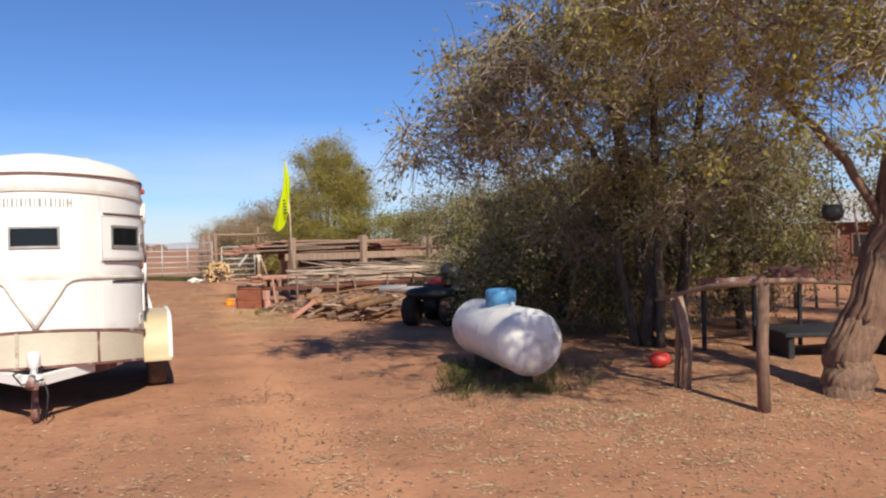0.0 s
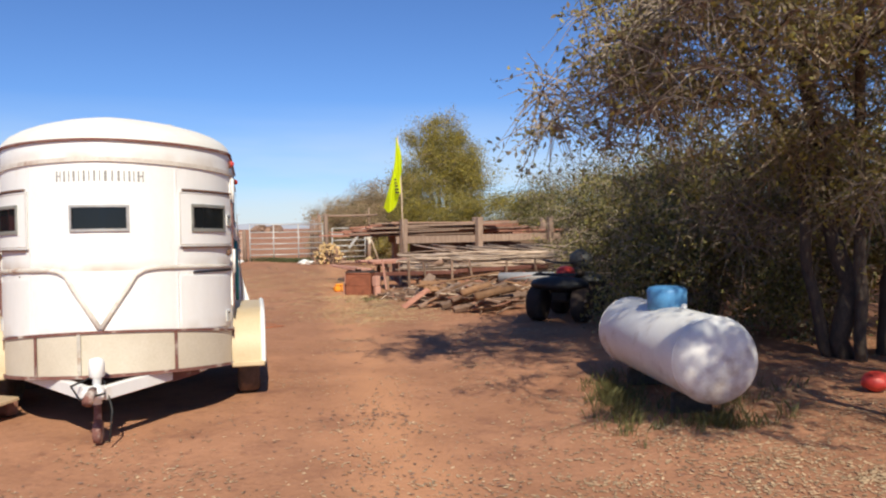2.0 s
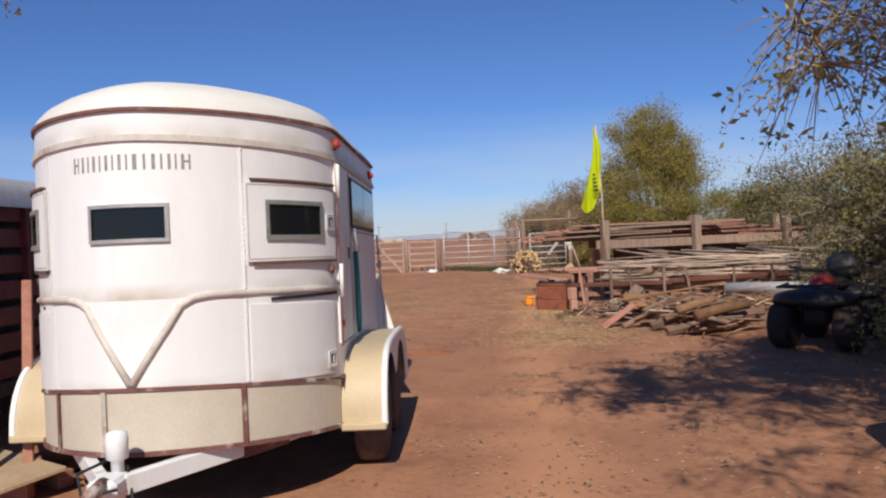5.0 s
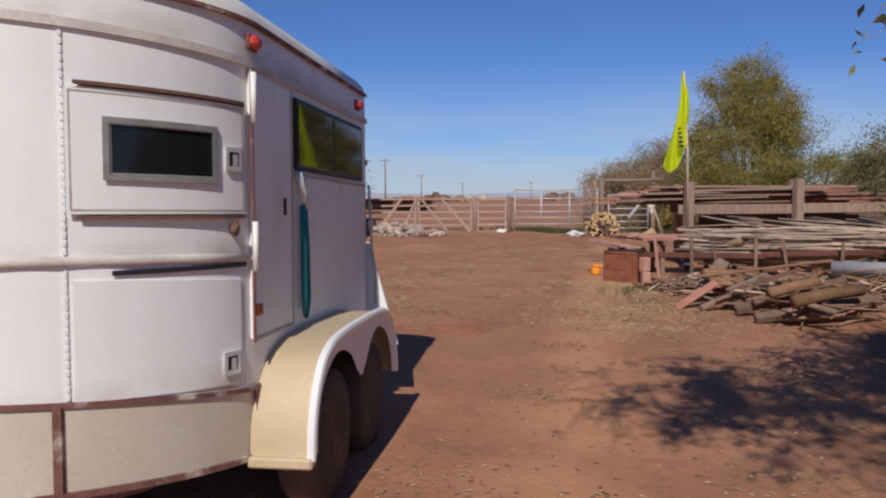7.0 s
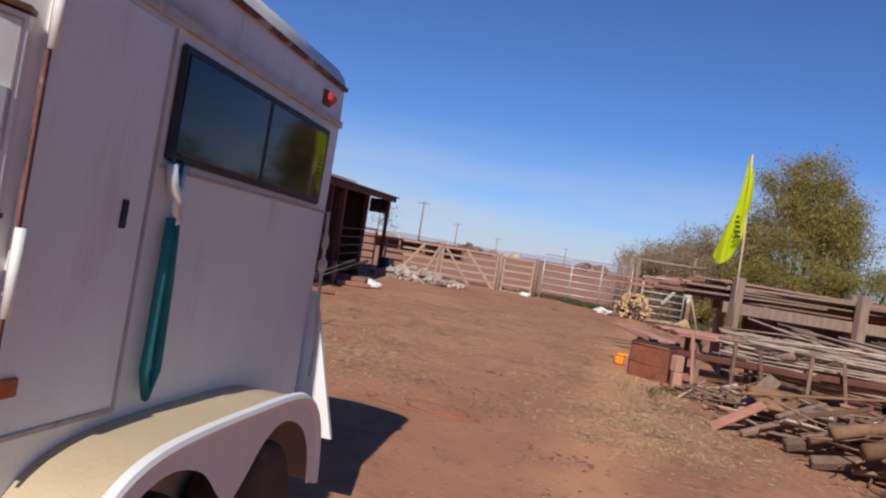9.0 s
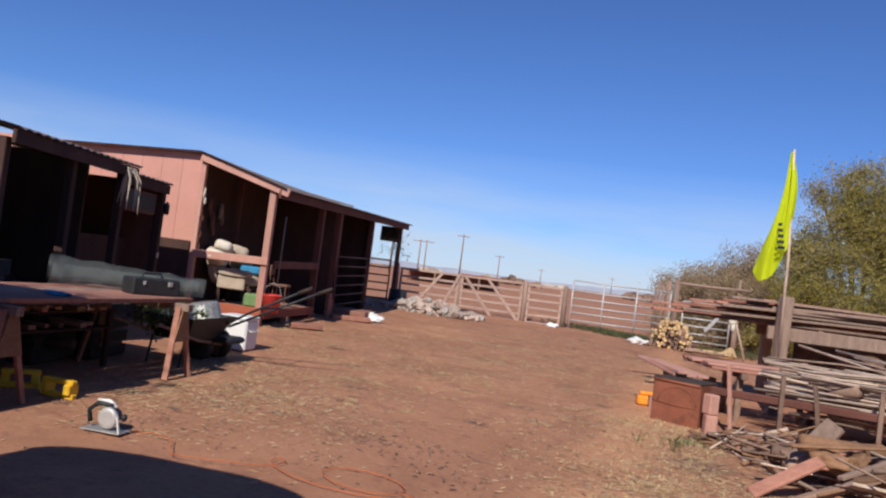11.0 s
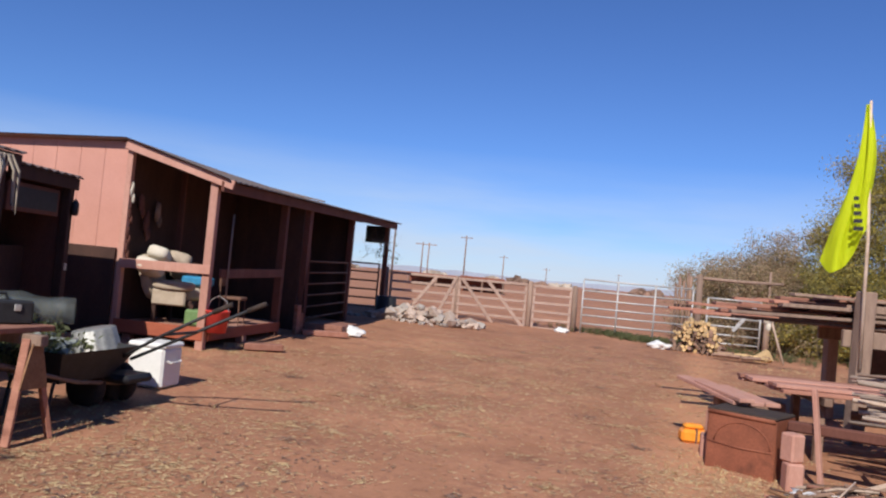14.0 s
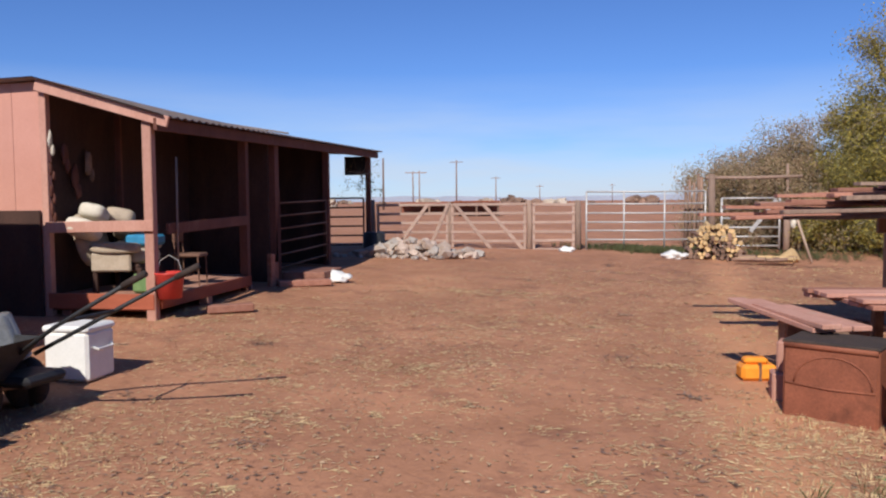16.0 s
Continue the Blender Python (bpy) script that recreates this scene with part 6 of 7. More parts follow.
for x, y, r in ((-11.0, 31.2, 0.0), (-10.15, 31.7, 0.19), (-13.3, 23.4, 0.17), (-12.95, 31.6, 0.13)):
    if r:
        tagged(mesh_object("plastic_bag", lump(B(), (x, y, height(x, y) + r * 0.35), r, (1.4, 1, 0.6), 0.7, 3, x), cooler_white, None, True), "crumpled white plastic bag on the dirt", "bag", "litter bags")
sk = thing("skull_post", "bleached cattle skull on a thin leaning post", "skull", Matrix.Translation((-7.55, 31.9, 0.16)))
part("post", tube(B(), [(0.35, 0, 0), (0.1, 0, 0.75), (-0.02, 0, 1.1)], 0.03, 7), pale_pole, sk, "", True)
part("skull", lump(lump(B(), (-0.06, -0.05, 1.02), 0.13, (0.9, 0.7, 1.0), 0.15, 2), (-0.03, -0.07, 0.86), 0.09, (0.7, 0.6, 1.4), 0.15, 2), cream, sk, "bleached bone", True)
tagged(mesh_object("sawn_stump", tube(B(), [(-7.9, 32.3, 0.1), (-7.6, 32.25, 0.32)], 0.17, 12), split_wood, None), "cut log round lying by the gate", "log")
tagged(mesh_object("animal_pen_drum", lathe(B(), [(0.26, 0), (0.27, 0.2), (0.26, 0.55), (0.24, 0.56)], 16, Matrix.Translation((-15.95, 27.55, 0.28))), black_plastic, None, True), "dark plastic tub beside the shed corner", "tub")


# ---- things in the porch ----
def in_shed(x, y, z, rz=0.0):
    return SHED @ pose(x, y, z, 0, 0, rz)


def cushion(bm, c, s, m=None, seed=0.0):
    """A stuffed rounded block with a little sag."""
    got = bmesh.ops.create_icosphere(bm, subdivisions=3, radius=1.0)
    for v in got["verts"]:
        p = v.co
        k = (abs(p.x) ** 4 + abs(p.y) ** 4 + abs(p.z) ** 4) ** -0.25
        k *= 1 + 0.05 * noise.noise(p * 2.3 + Vector((seed, 1.0, seed)))
        q = Vector((c[0] + p.x * k * s[0] / 2, c[1] + p.y * k * s[1] / 2, c[2] + p.z * k * s[2] / 2))
        v.co = m @ q if m is not None else q
    return bm


def recliner():
    c = thing("armchair", "worn beige armchair heaped with sacks on the porch", "armchair", in_shed(-0.72, 0.62, 0.42, 10))
    part("seat", cushion(B(), (0.08, 0, 0.46), (0.62, 0.60, 0.20)), beige_cloth, c, "sagging seat cushion", True)
    part("backrest", cushion(B(), (0, 0, 0.32), (0.22, 0.68, 0.70), Matrix.Translation((-0.36, 0, 0.36)) @ pose(0, 0, 0, 0, -16), 2.0), beige_cloth, c, "padded leaning backrest", True)
    for y in (-0.38, 0.38):
        part("armrest", cushion(B(), (0.02, y, 0.58), (0.62, 0.16, 0.14), None, y), beige_cloth, c, "", True)
        part("side_panel", box(B(), (-0.04, y, 0.40), (0.5, 0.06, 0.24), 0.02), beige_cloth, c)
        for x in (-0.26, 0.3):
            part("leg", box(B(), (x, y * 0.9, 0.16), (0.06, 0.06, 0.32), 0.008), shaded_wood, c)
    part("base", box(B(), (0.0, 0, 0.32), (0.56, 0.62, 0.10), 0.02), shaded_wood, c, "dark seat frame")


recliner()
for x, y, z, r in ((-0.95, 0.30, 1.44, 0.17), (-0.86, 0.72, 1.36, 0.2), (-0.98, 0.12, 1.24, 0.2), (-0.90, 1.0, 1.20, 0.2)):
    ob = mesh_object("feed_sack", cushion(B(), (0, 0, 0), (r * 1.9, r * 2.1, r * 1.15), pose(0, 0, 0, 20 * x, 12, 40 * y), x * 3), cream if y < 0.5 else beige_cloth, None, True)
    ob.matrix_basis = in_shed(x, y, z)
    tagged(ob, "pale stuffed sack piled on the porch chair", "sack", "sacks")
for name, label, c, s, mat, cat in (("green_tub", "pale green plastic tub on the porch boards", (-0.25, 0.42, 0.55), (0.36, 0.36, 0.24), green_plastic, "tub"), ("blue_cloth", "folded blue tarpaulin on the chair", (-0.52, 0.75, 1.08), (0.4, 0.34, 0.14), blue_plastic, "tarpaulin"), ("shelf_crate", "dark crate behind the chair", (-1.15, 1.6, 0.85), (0.4, 0.6, 0.85), black_plastic, "crate")):
    ob = mesh_object(name, box(B(), (0, 0, 0), s, 0.03), mat, None)
    ob.matrix_basis = in_shed(*c)
    tagged(ob, label, cat)
bk = thing("red_bucket", "bright red plastic bucket hanging on the porch corner", "bucket", in_shed(0.2, 0.05, 0.40))
part("bucket_body", lathe(B(), [(0.14, 0.0), (0.17, 0.29), (0.182, 0.30), (0.182, 0.32), (0.165, 0.32), (0.135, 0.02), (0.0, 0.02)], 24), red_plastic, bk, "", True)
part("bail", tube(B(), [(-0.17, 0, 0.30), (-0.12, 0, 0.46), (0, 0, 0.53), (0.12, 0, 0.46), (0.17, 0, 0.30)], 0.006, 6), alu_frame, bk)
fc = thing("folding_chair", "dark brown metal folding chair on the porch edge", "chair", in_shed(-0.2, 1.35, 0.42, 10))
part("seat", box(B(), (0, 0, 0.42), (0.38, 0.38, 0.05), 0.015), rim_brown, fc)
part("backrest", box(B(), (-0.17, 0, 0.7), (0.04, 0.38, 0.2), 0.015), rim_brown, fc)
for x, y in ((-0.17, -0.18), (-0.17, 0.18), (0.17, -0.18), (0.17, 0.18)):
    part("leg", tube(B(), [(x, y, 0), (x * 0.9, y, 0.42), (-0.18, y, 0.8)] if x < 0 else [(x, y, 0), (x * 0.9, y, 0.42)], 0.012, 6), rim_brown, fc)
rk = thing("wooden_staff", "long thin wooden staff standing beside the porch post", "staff", in_shed(0.1, 0.45, 0.42))
part("handle", tube(B(), [(0, 0, 0), (0, 0.02, 1.72)], 0.014, 7), grey_wood, rk, "", True)
for k, (y, z, r, mat) in enumerate(((-0.08, 2.35, 0.09, cream), (-0.1, 2.0, 0.07, dark_log), (-0.1, 1.72, 0.08, rust_trim), (-0.09, 1.5, 0.08, red_wood), (0.3, 2.2, 0.11, grey_wood), (0.5, 1.9, 0.13, dark_log), (0.8, 2.1, 0.12, dark_log))):
    ob = mesh_object("hung_tack", lump(lump(B(), (0, 0, 0), r, (0.35, 0.5, 1.4), 0.5, 2, k), (0.02, 0.03, -r * 1.3), r * 0.7, (0.4, 0.5, 1.3), 0.5, 2, k + 3.3), red_wood if k % 3 else mat, None, True)
    ob.matrix_basis = in_shed(-1.34, max(y, 0.1) if k > 3 else 0.02, z)
    tagged(ob, "old tack and dried bundles hanging on the porch wall", "tack", "hung tack")
tree("dry_vine", "dead vine stems tangled under the far shed eave", tuple((SHED @ Vector((-0.1, 9.2, 2.1)))), [([(0, 0, 0.5), (0.05, 0, 0.3), (0.1, 0.1, 0.1)], [0.01, 0.01, 0.008])], [((0, 0, 0.1), (0.35, 0.35, 0.5), 12)], [(leaf_dark, 120)], 0.07, 99, twig_r=0.004, category="vine")
for a, b in (((0.35, 3.2), (1.1, 3.6)), ((0.3, 4.6), (1.0, 4.4)), ((0.4, 0.6), (0.9, 0.9))):
    p, q = SHED @ Vector((a[0], a[1], 0)), SHED @ Vector((b[0], b[1], 0))
    tagged(mesh_object("sill_block", beam(B(), (p.x, p.y, height(p.x, p.y) + 0.06), (q.x, q.y, height(q.x, q.y) + 0.07), 0.2, 0.1, 0.012), red_board, None), "red timber block on the dirt by the porch", "block", "porch blocks")
for y, h in ((3.15, 0.55), (3.3, 0.4)):
    p = SHED @ Vector((0.25, y, 0))
    tagged(mesh_object("short_post", box(B(), (p.x, p.y, height(p.x, p.y) + h / 2), (0.1, 0.1, h), 0.01), red_board, None), "short red stub post by the porch step", "post", "stub posts")
step = SHED @ Vector((0.55, 4.3, 0))
tagged(mesh_object("step", box(B(), (0, 0, 0.09), (0.75, 1.0, 0.18), 0.015, pose(step.x, step.y, height(step.x, step.y), 0, 0, 25.7)), red_board, None), "low red timber step before the stall", "step")


# ---- workbench, mower, barrow, cooler ----
def sawhorse(m):
    h = thing("sawhorse", "rough timber sawhorse with plywood gussets", "sawhorse", m, "sawhorses")
    part("top_beam", beam(B(), (-0.62, 0, 0.765), (0.62, 0, 0.765), 0.08, 0.08), grey_wood, h)
    for x in (-0.5, 0.5):
        for y in (-0.21, 0.21):
            part("leg", beam(B(), (x + (0.06 if x > 0 else -0.06), y, 0), (x, y * 0.2, 0.77), 0.06, 0.04), red_board, h)
        bm = B()
        f = [bm.verts.new((x + 0.05, dy, z)) for dy, z in ((-0.135, 0.40), (0.135, 0.40), (0.045, 0.74), (-0.045, 0.74))]
        g = [bm.verts.new((v.co.x + 0.018, v.co.y, v.co.z)) for v in f]
        bm.faces.new(f[::-1])
        bm.faces.new(g)
        for i in range(4):
            bm.faces.new((f[i], f[(i + 1) % 4], g[(i + 1) % 4], g[i]))
        part("gusset", bm, heap_brown, h)
    return h


BENCH = pose(-9.22, 13.80, 0.0, 0, 0, 20)
sawhorse(BENCH @ pose(0.18, -1.3, 0, 0, 0, 0))
sawhorse(BENCH @ pose(0.18, 1.04, 0, 0, 0, 0))
tb = thing("work_table", "plank work table laid across two sawhorses", "table", BENCH)
for k in range(6):
    part("plank", box(B(), (-0.5 + 0.205 * k, -0.27 + 0.05 * (k % 3), 0.83), (0.2, 3.0, 0.045), 0.006), red_board if k != 2 else grey_wood, tb)
roll = thing("mesh_roll", "roll of clouded plastic film and mesh on the work table", "roll", BENCH @ pose(0.0, 1.0, 0.965, 0, 0, 18))
bm = B()
tube(bm, [(-0.75 + 0.095 * k, -0.26 + 0.033 * k, 0.045 - 0.003 * k + 0.006 * math.sin(k * 1.3)) for k in range(17)], [0.155 - 0.0035 * k + 0.008 * math.sin(k * 1.7) for k in range(17)], 28, False)
for v in bm.verts:
    v.co += Vector((0, 0.012, 0.014)) * noise.noise(v.co * 9)
    v.co.z = max(v.co.z, -0.11)
part("film_body", bm, clear_film, roll, "thin clouded outer layer", True)
part("inner_layer", tube(B(), [(-0.72 + 0.095 * k, -0.25 + 0.033 * k, 0.02) for k in range(16)], [0.09 - 0.002 * k for k in range(16)], 20, False), clear_film, roll, "inner turns of the roll", True)
tbx = thing("tool_box", "dark metal tool box on the work table", "tool box", BENCH @ pose(0.3, 1.0, 0.853, 0, 0, 65))
part("case_body", box(B(), (0, 0, 0.09), (0.55, 0.25, 0.18), 0.015), black_plastic, tbx)
part("handle", tube(B(), [(-0.12, 0, 0.18), (-0.1, 0, 0.23), (0.1, 0, 0.23), (0.12, 0, 0.18)], 0.012, 6), black_plastic, tbx)
part("latch", box(B(), (0.15, -0.13, 0.13), (0.05, 0.02, 0.05), 0.004), alu_frame, tbx)
part("latch", box(B(), (-0.15, -0.13, 0.13), (0.03, 0.02, 0.04), 0.004), alu_frame, tbx)
ob = mesh_object("blue_bag", lump(B(), (0, 0, 0), 0.09, (1.5, 0.7, 0.25), 0.5, 3, 2.0), blue_plastic, None, True)
ob.matrix_basis = BENCH @ pose(0.42, -0.5, 0.87)
tagged(ob, "crumpled blue plastic bag on the work table", "bag")
for k in range(18):
    row = k // 9
    x, y, z = -0.02 - 0.10 * row + rng2.uniform(-0.05, 0.05), -1.0 + 0.215 * (k % 9) + rng2.uniform(-0.05, 0.05), (0.66, 0.47)[row]
    ob = mesh_object("stored_board", box(B(), (-0.3, 0, 0), (0.6, rng2.uniform(0.05, 0.11), rng2.uniform(0.025, 0.05)), 0.005, pose(x, y, z, 0, rng2.uniform(-4, 4), rng2.uniform(-12, 12))), pink_wood if k % 3 else heap_brown, None)
    ob.matrix_basis = BENCH
    tagged(ob, "short board end sticking out under the work table", "board", "boards under the table")
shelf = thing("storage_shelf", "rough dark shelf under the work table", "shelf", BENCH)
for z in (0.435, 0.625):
    part("shelf_board", box(B(), (-0.36, -0.1, z), (0.62, 2.1, 0.022), 0.004), shaded_wood, shelf)
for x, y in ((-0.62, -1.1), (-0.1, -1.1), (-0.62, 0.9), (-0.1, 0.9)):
    part("upright", box(B(), (x, y, 0.32), (0.06, 0.05, 0.64), 0.006), shaded_wood, shelf)
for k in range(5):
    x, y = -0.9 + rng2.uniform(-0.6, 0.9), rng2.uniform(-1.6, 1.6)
    ob = mesh_object("stored_log", tube(B(), [(x, y, 0.09 + 0.16 * (k % 3)), (x + 0.4, y + 0.1, 0.1 + 0.16 * (k % 3))], 0.06, 9), shaded_wood, None, True)
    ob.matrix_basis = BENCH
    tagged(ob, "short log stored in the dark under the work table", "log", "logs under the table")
# black crates added to deepen the shade under and behind the table
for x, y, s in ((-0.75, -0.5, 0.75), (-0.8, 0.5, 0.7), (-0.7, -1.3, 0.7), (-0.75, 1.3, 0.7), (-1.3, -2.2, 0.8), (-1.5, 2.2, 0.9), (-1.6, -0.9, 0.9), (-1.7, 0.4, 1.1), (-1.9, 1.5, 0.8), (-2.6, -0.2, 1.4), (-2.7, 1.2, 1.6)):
    cr8 = thing("shade_crate", "black slatted crate added to darken the shade in the lean-to", "crate", BENCH @ pose(x, y, 0, 0, 0, 15 * s), "stored crates")
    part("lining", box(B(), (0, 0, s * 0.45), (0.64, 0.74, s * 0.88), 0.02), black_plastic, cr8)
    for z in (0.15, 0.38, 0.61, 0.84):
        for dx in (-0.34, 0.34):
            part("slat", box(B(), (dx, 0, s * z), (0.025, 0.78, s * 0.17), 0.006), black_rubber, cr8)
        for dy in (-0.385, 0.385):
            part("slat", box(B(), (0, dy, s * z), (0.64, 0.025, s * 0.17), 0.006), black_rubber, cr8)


def circular_saw():
    s = thing("circular_saw", "circular saw with white casing lying on the dirt", "saw", pose(-7.08, 13.12, 0.0, 0, 0, 25))
    part("shoe", box(B(), (0, 0, 0.02), (0.32, 0.16, 0.01), 0.003), alu_frame, s)
    part("blade_guard", lathe(B(), [(0.045, -0.02), (0.07, -0.022), (0.08, -0.01), (0.08, 0.01), (0.07, 0.022), (0.045, 0.02)], 22, pose(0.03, -0.03, 0.115, 90)), galvanised, s, "pale grey blade guard", True)
    part("blade", lathe(B(), [(0.0, -0.003), (0.06, -0.003), (0.06, 0.003), (0.0, 0.003)], 20, pose(0.03, -0.03, 0.105, 90)), rim_brown, s, "dark steel blade")
    part("front_knob", lump(B(), (0.14, 0.0, 0.13), 0.025, (1, 1, 1.2), 0.1, 2), black_plastic, s, "", True)
    part("base_strut", beam(B(), (0.15, -0.06, 0.02), (0.1, -0.03, 0.15), 0.02, 0.012), alu_frame, s)
    part("motor", lathe(B(), [(0.05, 0), (0.055, 0.02), (0.055, 0.12), (0.03, 0.14), (0, 0.14)], 14, pose(0.02, -0.04, 0.12, -90)), black_plastic, s, "", True)
    part("handle", tube(B(), [(-0.13, 0, 0.06), (-0.15, 0, 0.15), (-0.08, 0, 0.21), (0.04, 0, 0.2)], 0.018, 8), black_plastic, s, "black grip", True)
    part("top_shell", tube(B(), [(-0.1, 0.02, 0.225), (0.0, 0.02, 0.228), (0.06, 0.02, 0.19)], [0.012, 0.016, 0.012], 8), cooler_white, s, "white top shell", True)


circular_saw()
for k, (x, y, r) in enumerate(((-8.28, 13.4, 20), (-8.75, 13.3, 60))):
    lv = thing("yellow_jack_stand", "yellow metal jack stand lying by the sawhorse", "jack stand", pose(x, y, 0, 0, 0, r), "yellow stands")
    part("base_bar", box(B(), (0, 0, 0.03), (0.34, 0.06, 0.05), 0.008), yellow_paint, lv)
    for dx in (-0.12, 0.12):
        part("foot", box(B(), (dx, 0, 0.09), (0.07, 0.12, 0.09), 0.008), yellow_paint, lv)
    part("top_bar", box(B(), (0, 0, 0.15), (0.32, 0.07, 0.04), 0.008), yellow_paint, lv)


def cord():
    bm = B()
    pts = [(-6.9 + 0.02 * k * 5, 13.25 + 0.25 * math.sin(k * 0.7) * 0.5 - 0.0 * k, 0.02 + 0.02 * (k % 2)) for k in range(8)]
    pts += [(-6.1 + 0.28 * math.cos(a) + 0.1 * k, 13.5 + 0.2 * math.sin(a) + 0.03 * k, 0.02) for k, a in enumerate([0.6 * i for i in range(12)])]
    pts += [(-5.2 + 0.33 * math.cos(a), 13.9 + 0.22 * math.sin(a), 0.02) for a in [0.5 * i for i in range(14)]]
    smooth = []
    for i in range(len(pts) - 1):
        for f in (0, 0.5):
            smooth.append(tuple(pts[i][j] + (pts[i + 1][j] - pts[i][j]) * f for j in range(3)))
    tube(bm, smooth, 0.0036, 5)
    tagged(mesh_object("extension_cord", bm, cord_orange, None, True), "orange extension cord coiled on the dirt", "cord")


cord()


def cooler():
    c = thing("cooler", "white plastic cooler chest on the dirt", "cooler", pose(-10.42, 17.11, 0.05, 0, 0, 24))
    part("body", box(B(), (0, 0, 0.22), (0.42, 0.38, 0.42), 0.025), cooler_white, c)
    part("lid", box(B(), (0, 0, 0.455), (0.44, 0.40, 0.06), 0.02), cooler_white, c, "white lid")
    part("handle", tube(B(), [(0.22, -0.12, 0.3), (0.25, -0.1, 0.28), (0.25, 0.1, 0.28), (0.22, 0.12, 0.3)], 0.012, 6), cooler_white, c)


cooler()


def mower():
    m = thing("tiller", "red garden tiller with long black handlebars", "tiller", pose(-9.75, 16.3, 0.0, 0, 0, -70))
    part("engine", lump(B(), (0, -0.35, 0.42), 0.2, (1.1, 1.0, 0.9), 0.25, 3), black_plastic, m, "", True)
    part("cowl", lump(B(), (0, -0.3, 0.56), 0.09, (1.2, 1.1, 0.6), 0.2, 3), red_plastic, m, "red engine cowl", True)
    part("tine_cover", box(B(), (0, 0.05, 0.3), (0.4, 0.34, 0.08), 0.03), black_plastic, m)
    for x in (-0.22, 0.22):
        wm = Matrix.Translation((x, -0.2, 0.2)) @ pose(0, 0, 0, 0, 90)
        part("wheel", lathe(B(), [(0.05, -0.05), (0.17, -0.055), (0.2, -0.03), (0.2, 0.03), (0.17, 0.055), (0.05, 0.05)], 20, wm), black_rubber, m, "", True)
        part("handlebar", tube(B(), [(x * 0.5, 0.0, 0.45), (x * 1.1, 0.5, 0.72), (x * 1.35, 1.15, 1.05)], 0.016, 8), black_plastic, m, "black handlebar", True)
        part("grip", tube(B(), [(x * 1.33, 1.1, 1.025), (x * 1.38, 1.28, 1.11)], 0.024, 8), black_rubber, m, "", True)
    part("crossbar", tube(B(), [(-0.26, 0.6, 0.77), (0.26, 0.6, 0.77)], 0.014, 6), black_plastic, m)


mower()


def wheelbarrow():
    w = thing("wheelbarrow", "loaded wheelbarrow with plastic film and green weeds", "wheelbarrow", pose(-9.72, 15.72, 0.0, 0, 0, 200))
    bm = B()
    lo = [bm.verts.new((x, y, 0.32)) for x, y in ((-0.2, -0.35), (0.2, -0.35), (0.22, 0.3), (-0.22, 0.3))]
    hi = [bm.verts.new((x, y, 0.6)) for x, y in ((-0.32, -0.6), (0.32, -0.6), (0.36, 0.45), (-0.36, 0.45))]
    bm.faces.new(lo[::-1])
    for i in range(4):
        bm.faces.new((lo[i], lo[(i + 1) % 4], hi[(i + 1) % 4], hi[i]))
    part("tray", bm, black_plastic, w)
    for x in (-0.22, 0.22):
        part("handle", tube(B(), [(x * 0.3, -0.75, 0.2), (x, 0.1, 0.32), (x * 1.3, 1.0, 0.55)], 0.02, 7), grey_wood, w, "", True)
        part("leg", tube(B(), [(x, 0.35, 0.35), (x, 0.42, 0.0)], 0.014, 6), black_plastic, w)
    part("wheel", lathe(B(), [(0.04, -0.04), (0.16, -0.045), (0.19, 0), (0.16, 0.045), (0.04, 0.04)], 20, Matrix.Translation((0, -0.75, 0.19)) @ pose(0, 0, 0, 0, 90)), black_rubber, w, "", True)
    part("plastic_film", lump(B(), (0.1, 0.12, 0.60), 0.2, (1.0, 1.2, 0.55), 0.7, 3, 5.0), bundle_film, w, "clouded plastic film bundle")
    rng = np.random.default_rng(120)
    clump = [np.array((0.2, 0.2, 0.62)) + rng.normal(0, 1, 3) * (0.13, 0.22, 0.08) for _ in range(60)]
    tagged(leaf_mesh("greenery", scatter_leaves(clump, None, 0.06, 1400, 0.05, rng), weed_green, w), "cut green weeds", kind="stuff")


wheelbarrow()
can = thing("metal_tub", "dented ribbed galvanised tub turned upside down on the tiller", "tub", pose(-10.02, 16.22, 0.38, 8, -10, 20))
prof = []
bm = lathe(B(), [(0.235, 0.0), (0.25, 0.0), (0.25, 0.02), (0.237, 0.03), (0.2, 0.33), (0.185, 0.345), (0, 0.345)], 56)
for v in bm.verts:
    a = math.atan2(v.co.y, v.co.x)
    k = 1 + 0.022 * math.cos(14 * a)
    v.co.x, v.co.y = v.co.x * k, v.co.y * k
part("can_body", bm, old_zinc, can, "", True)
part("rim", lathe(B(), [(0.252, -0.012), (0.262, 0.0), (0.252, 0.012), (0.242, 0.0), (0.252, -0.012)], 32), old_zinc, can, "rolled wire rim", True)


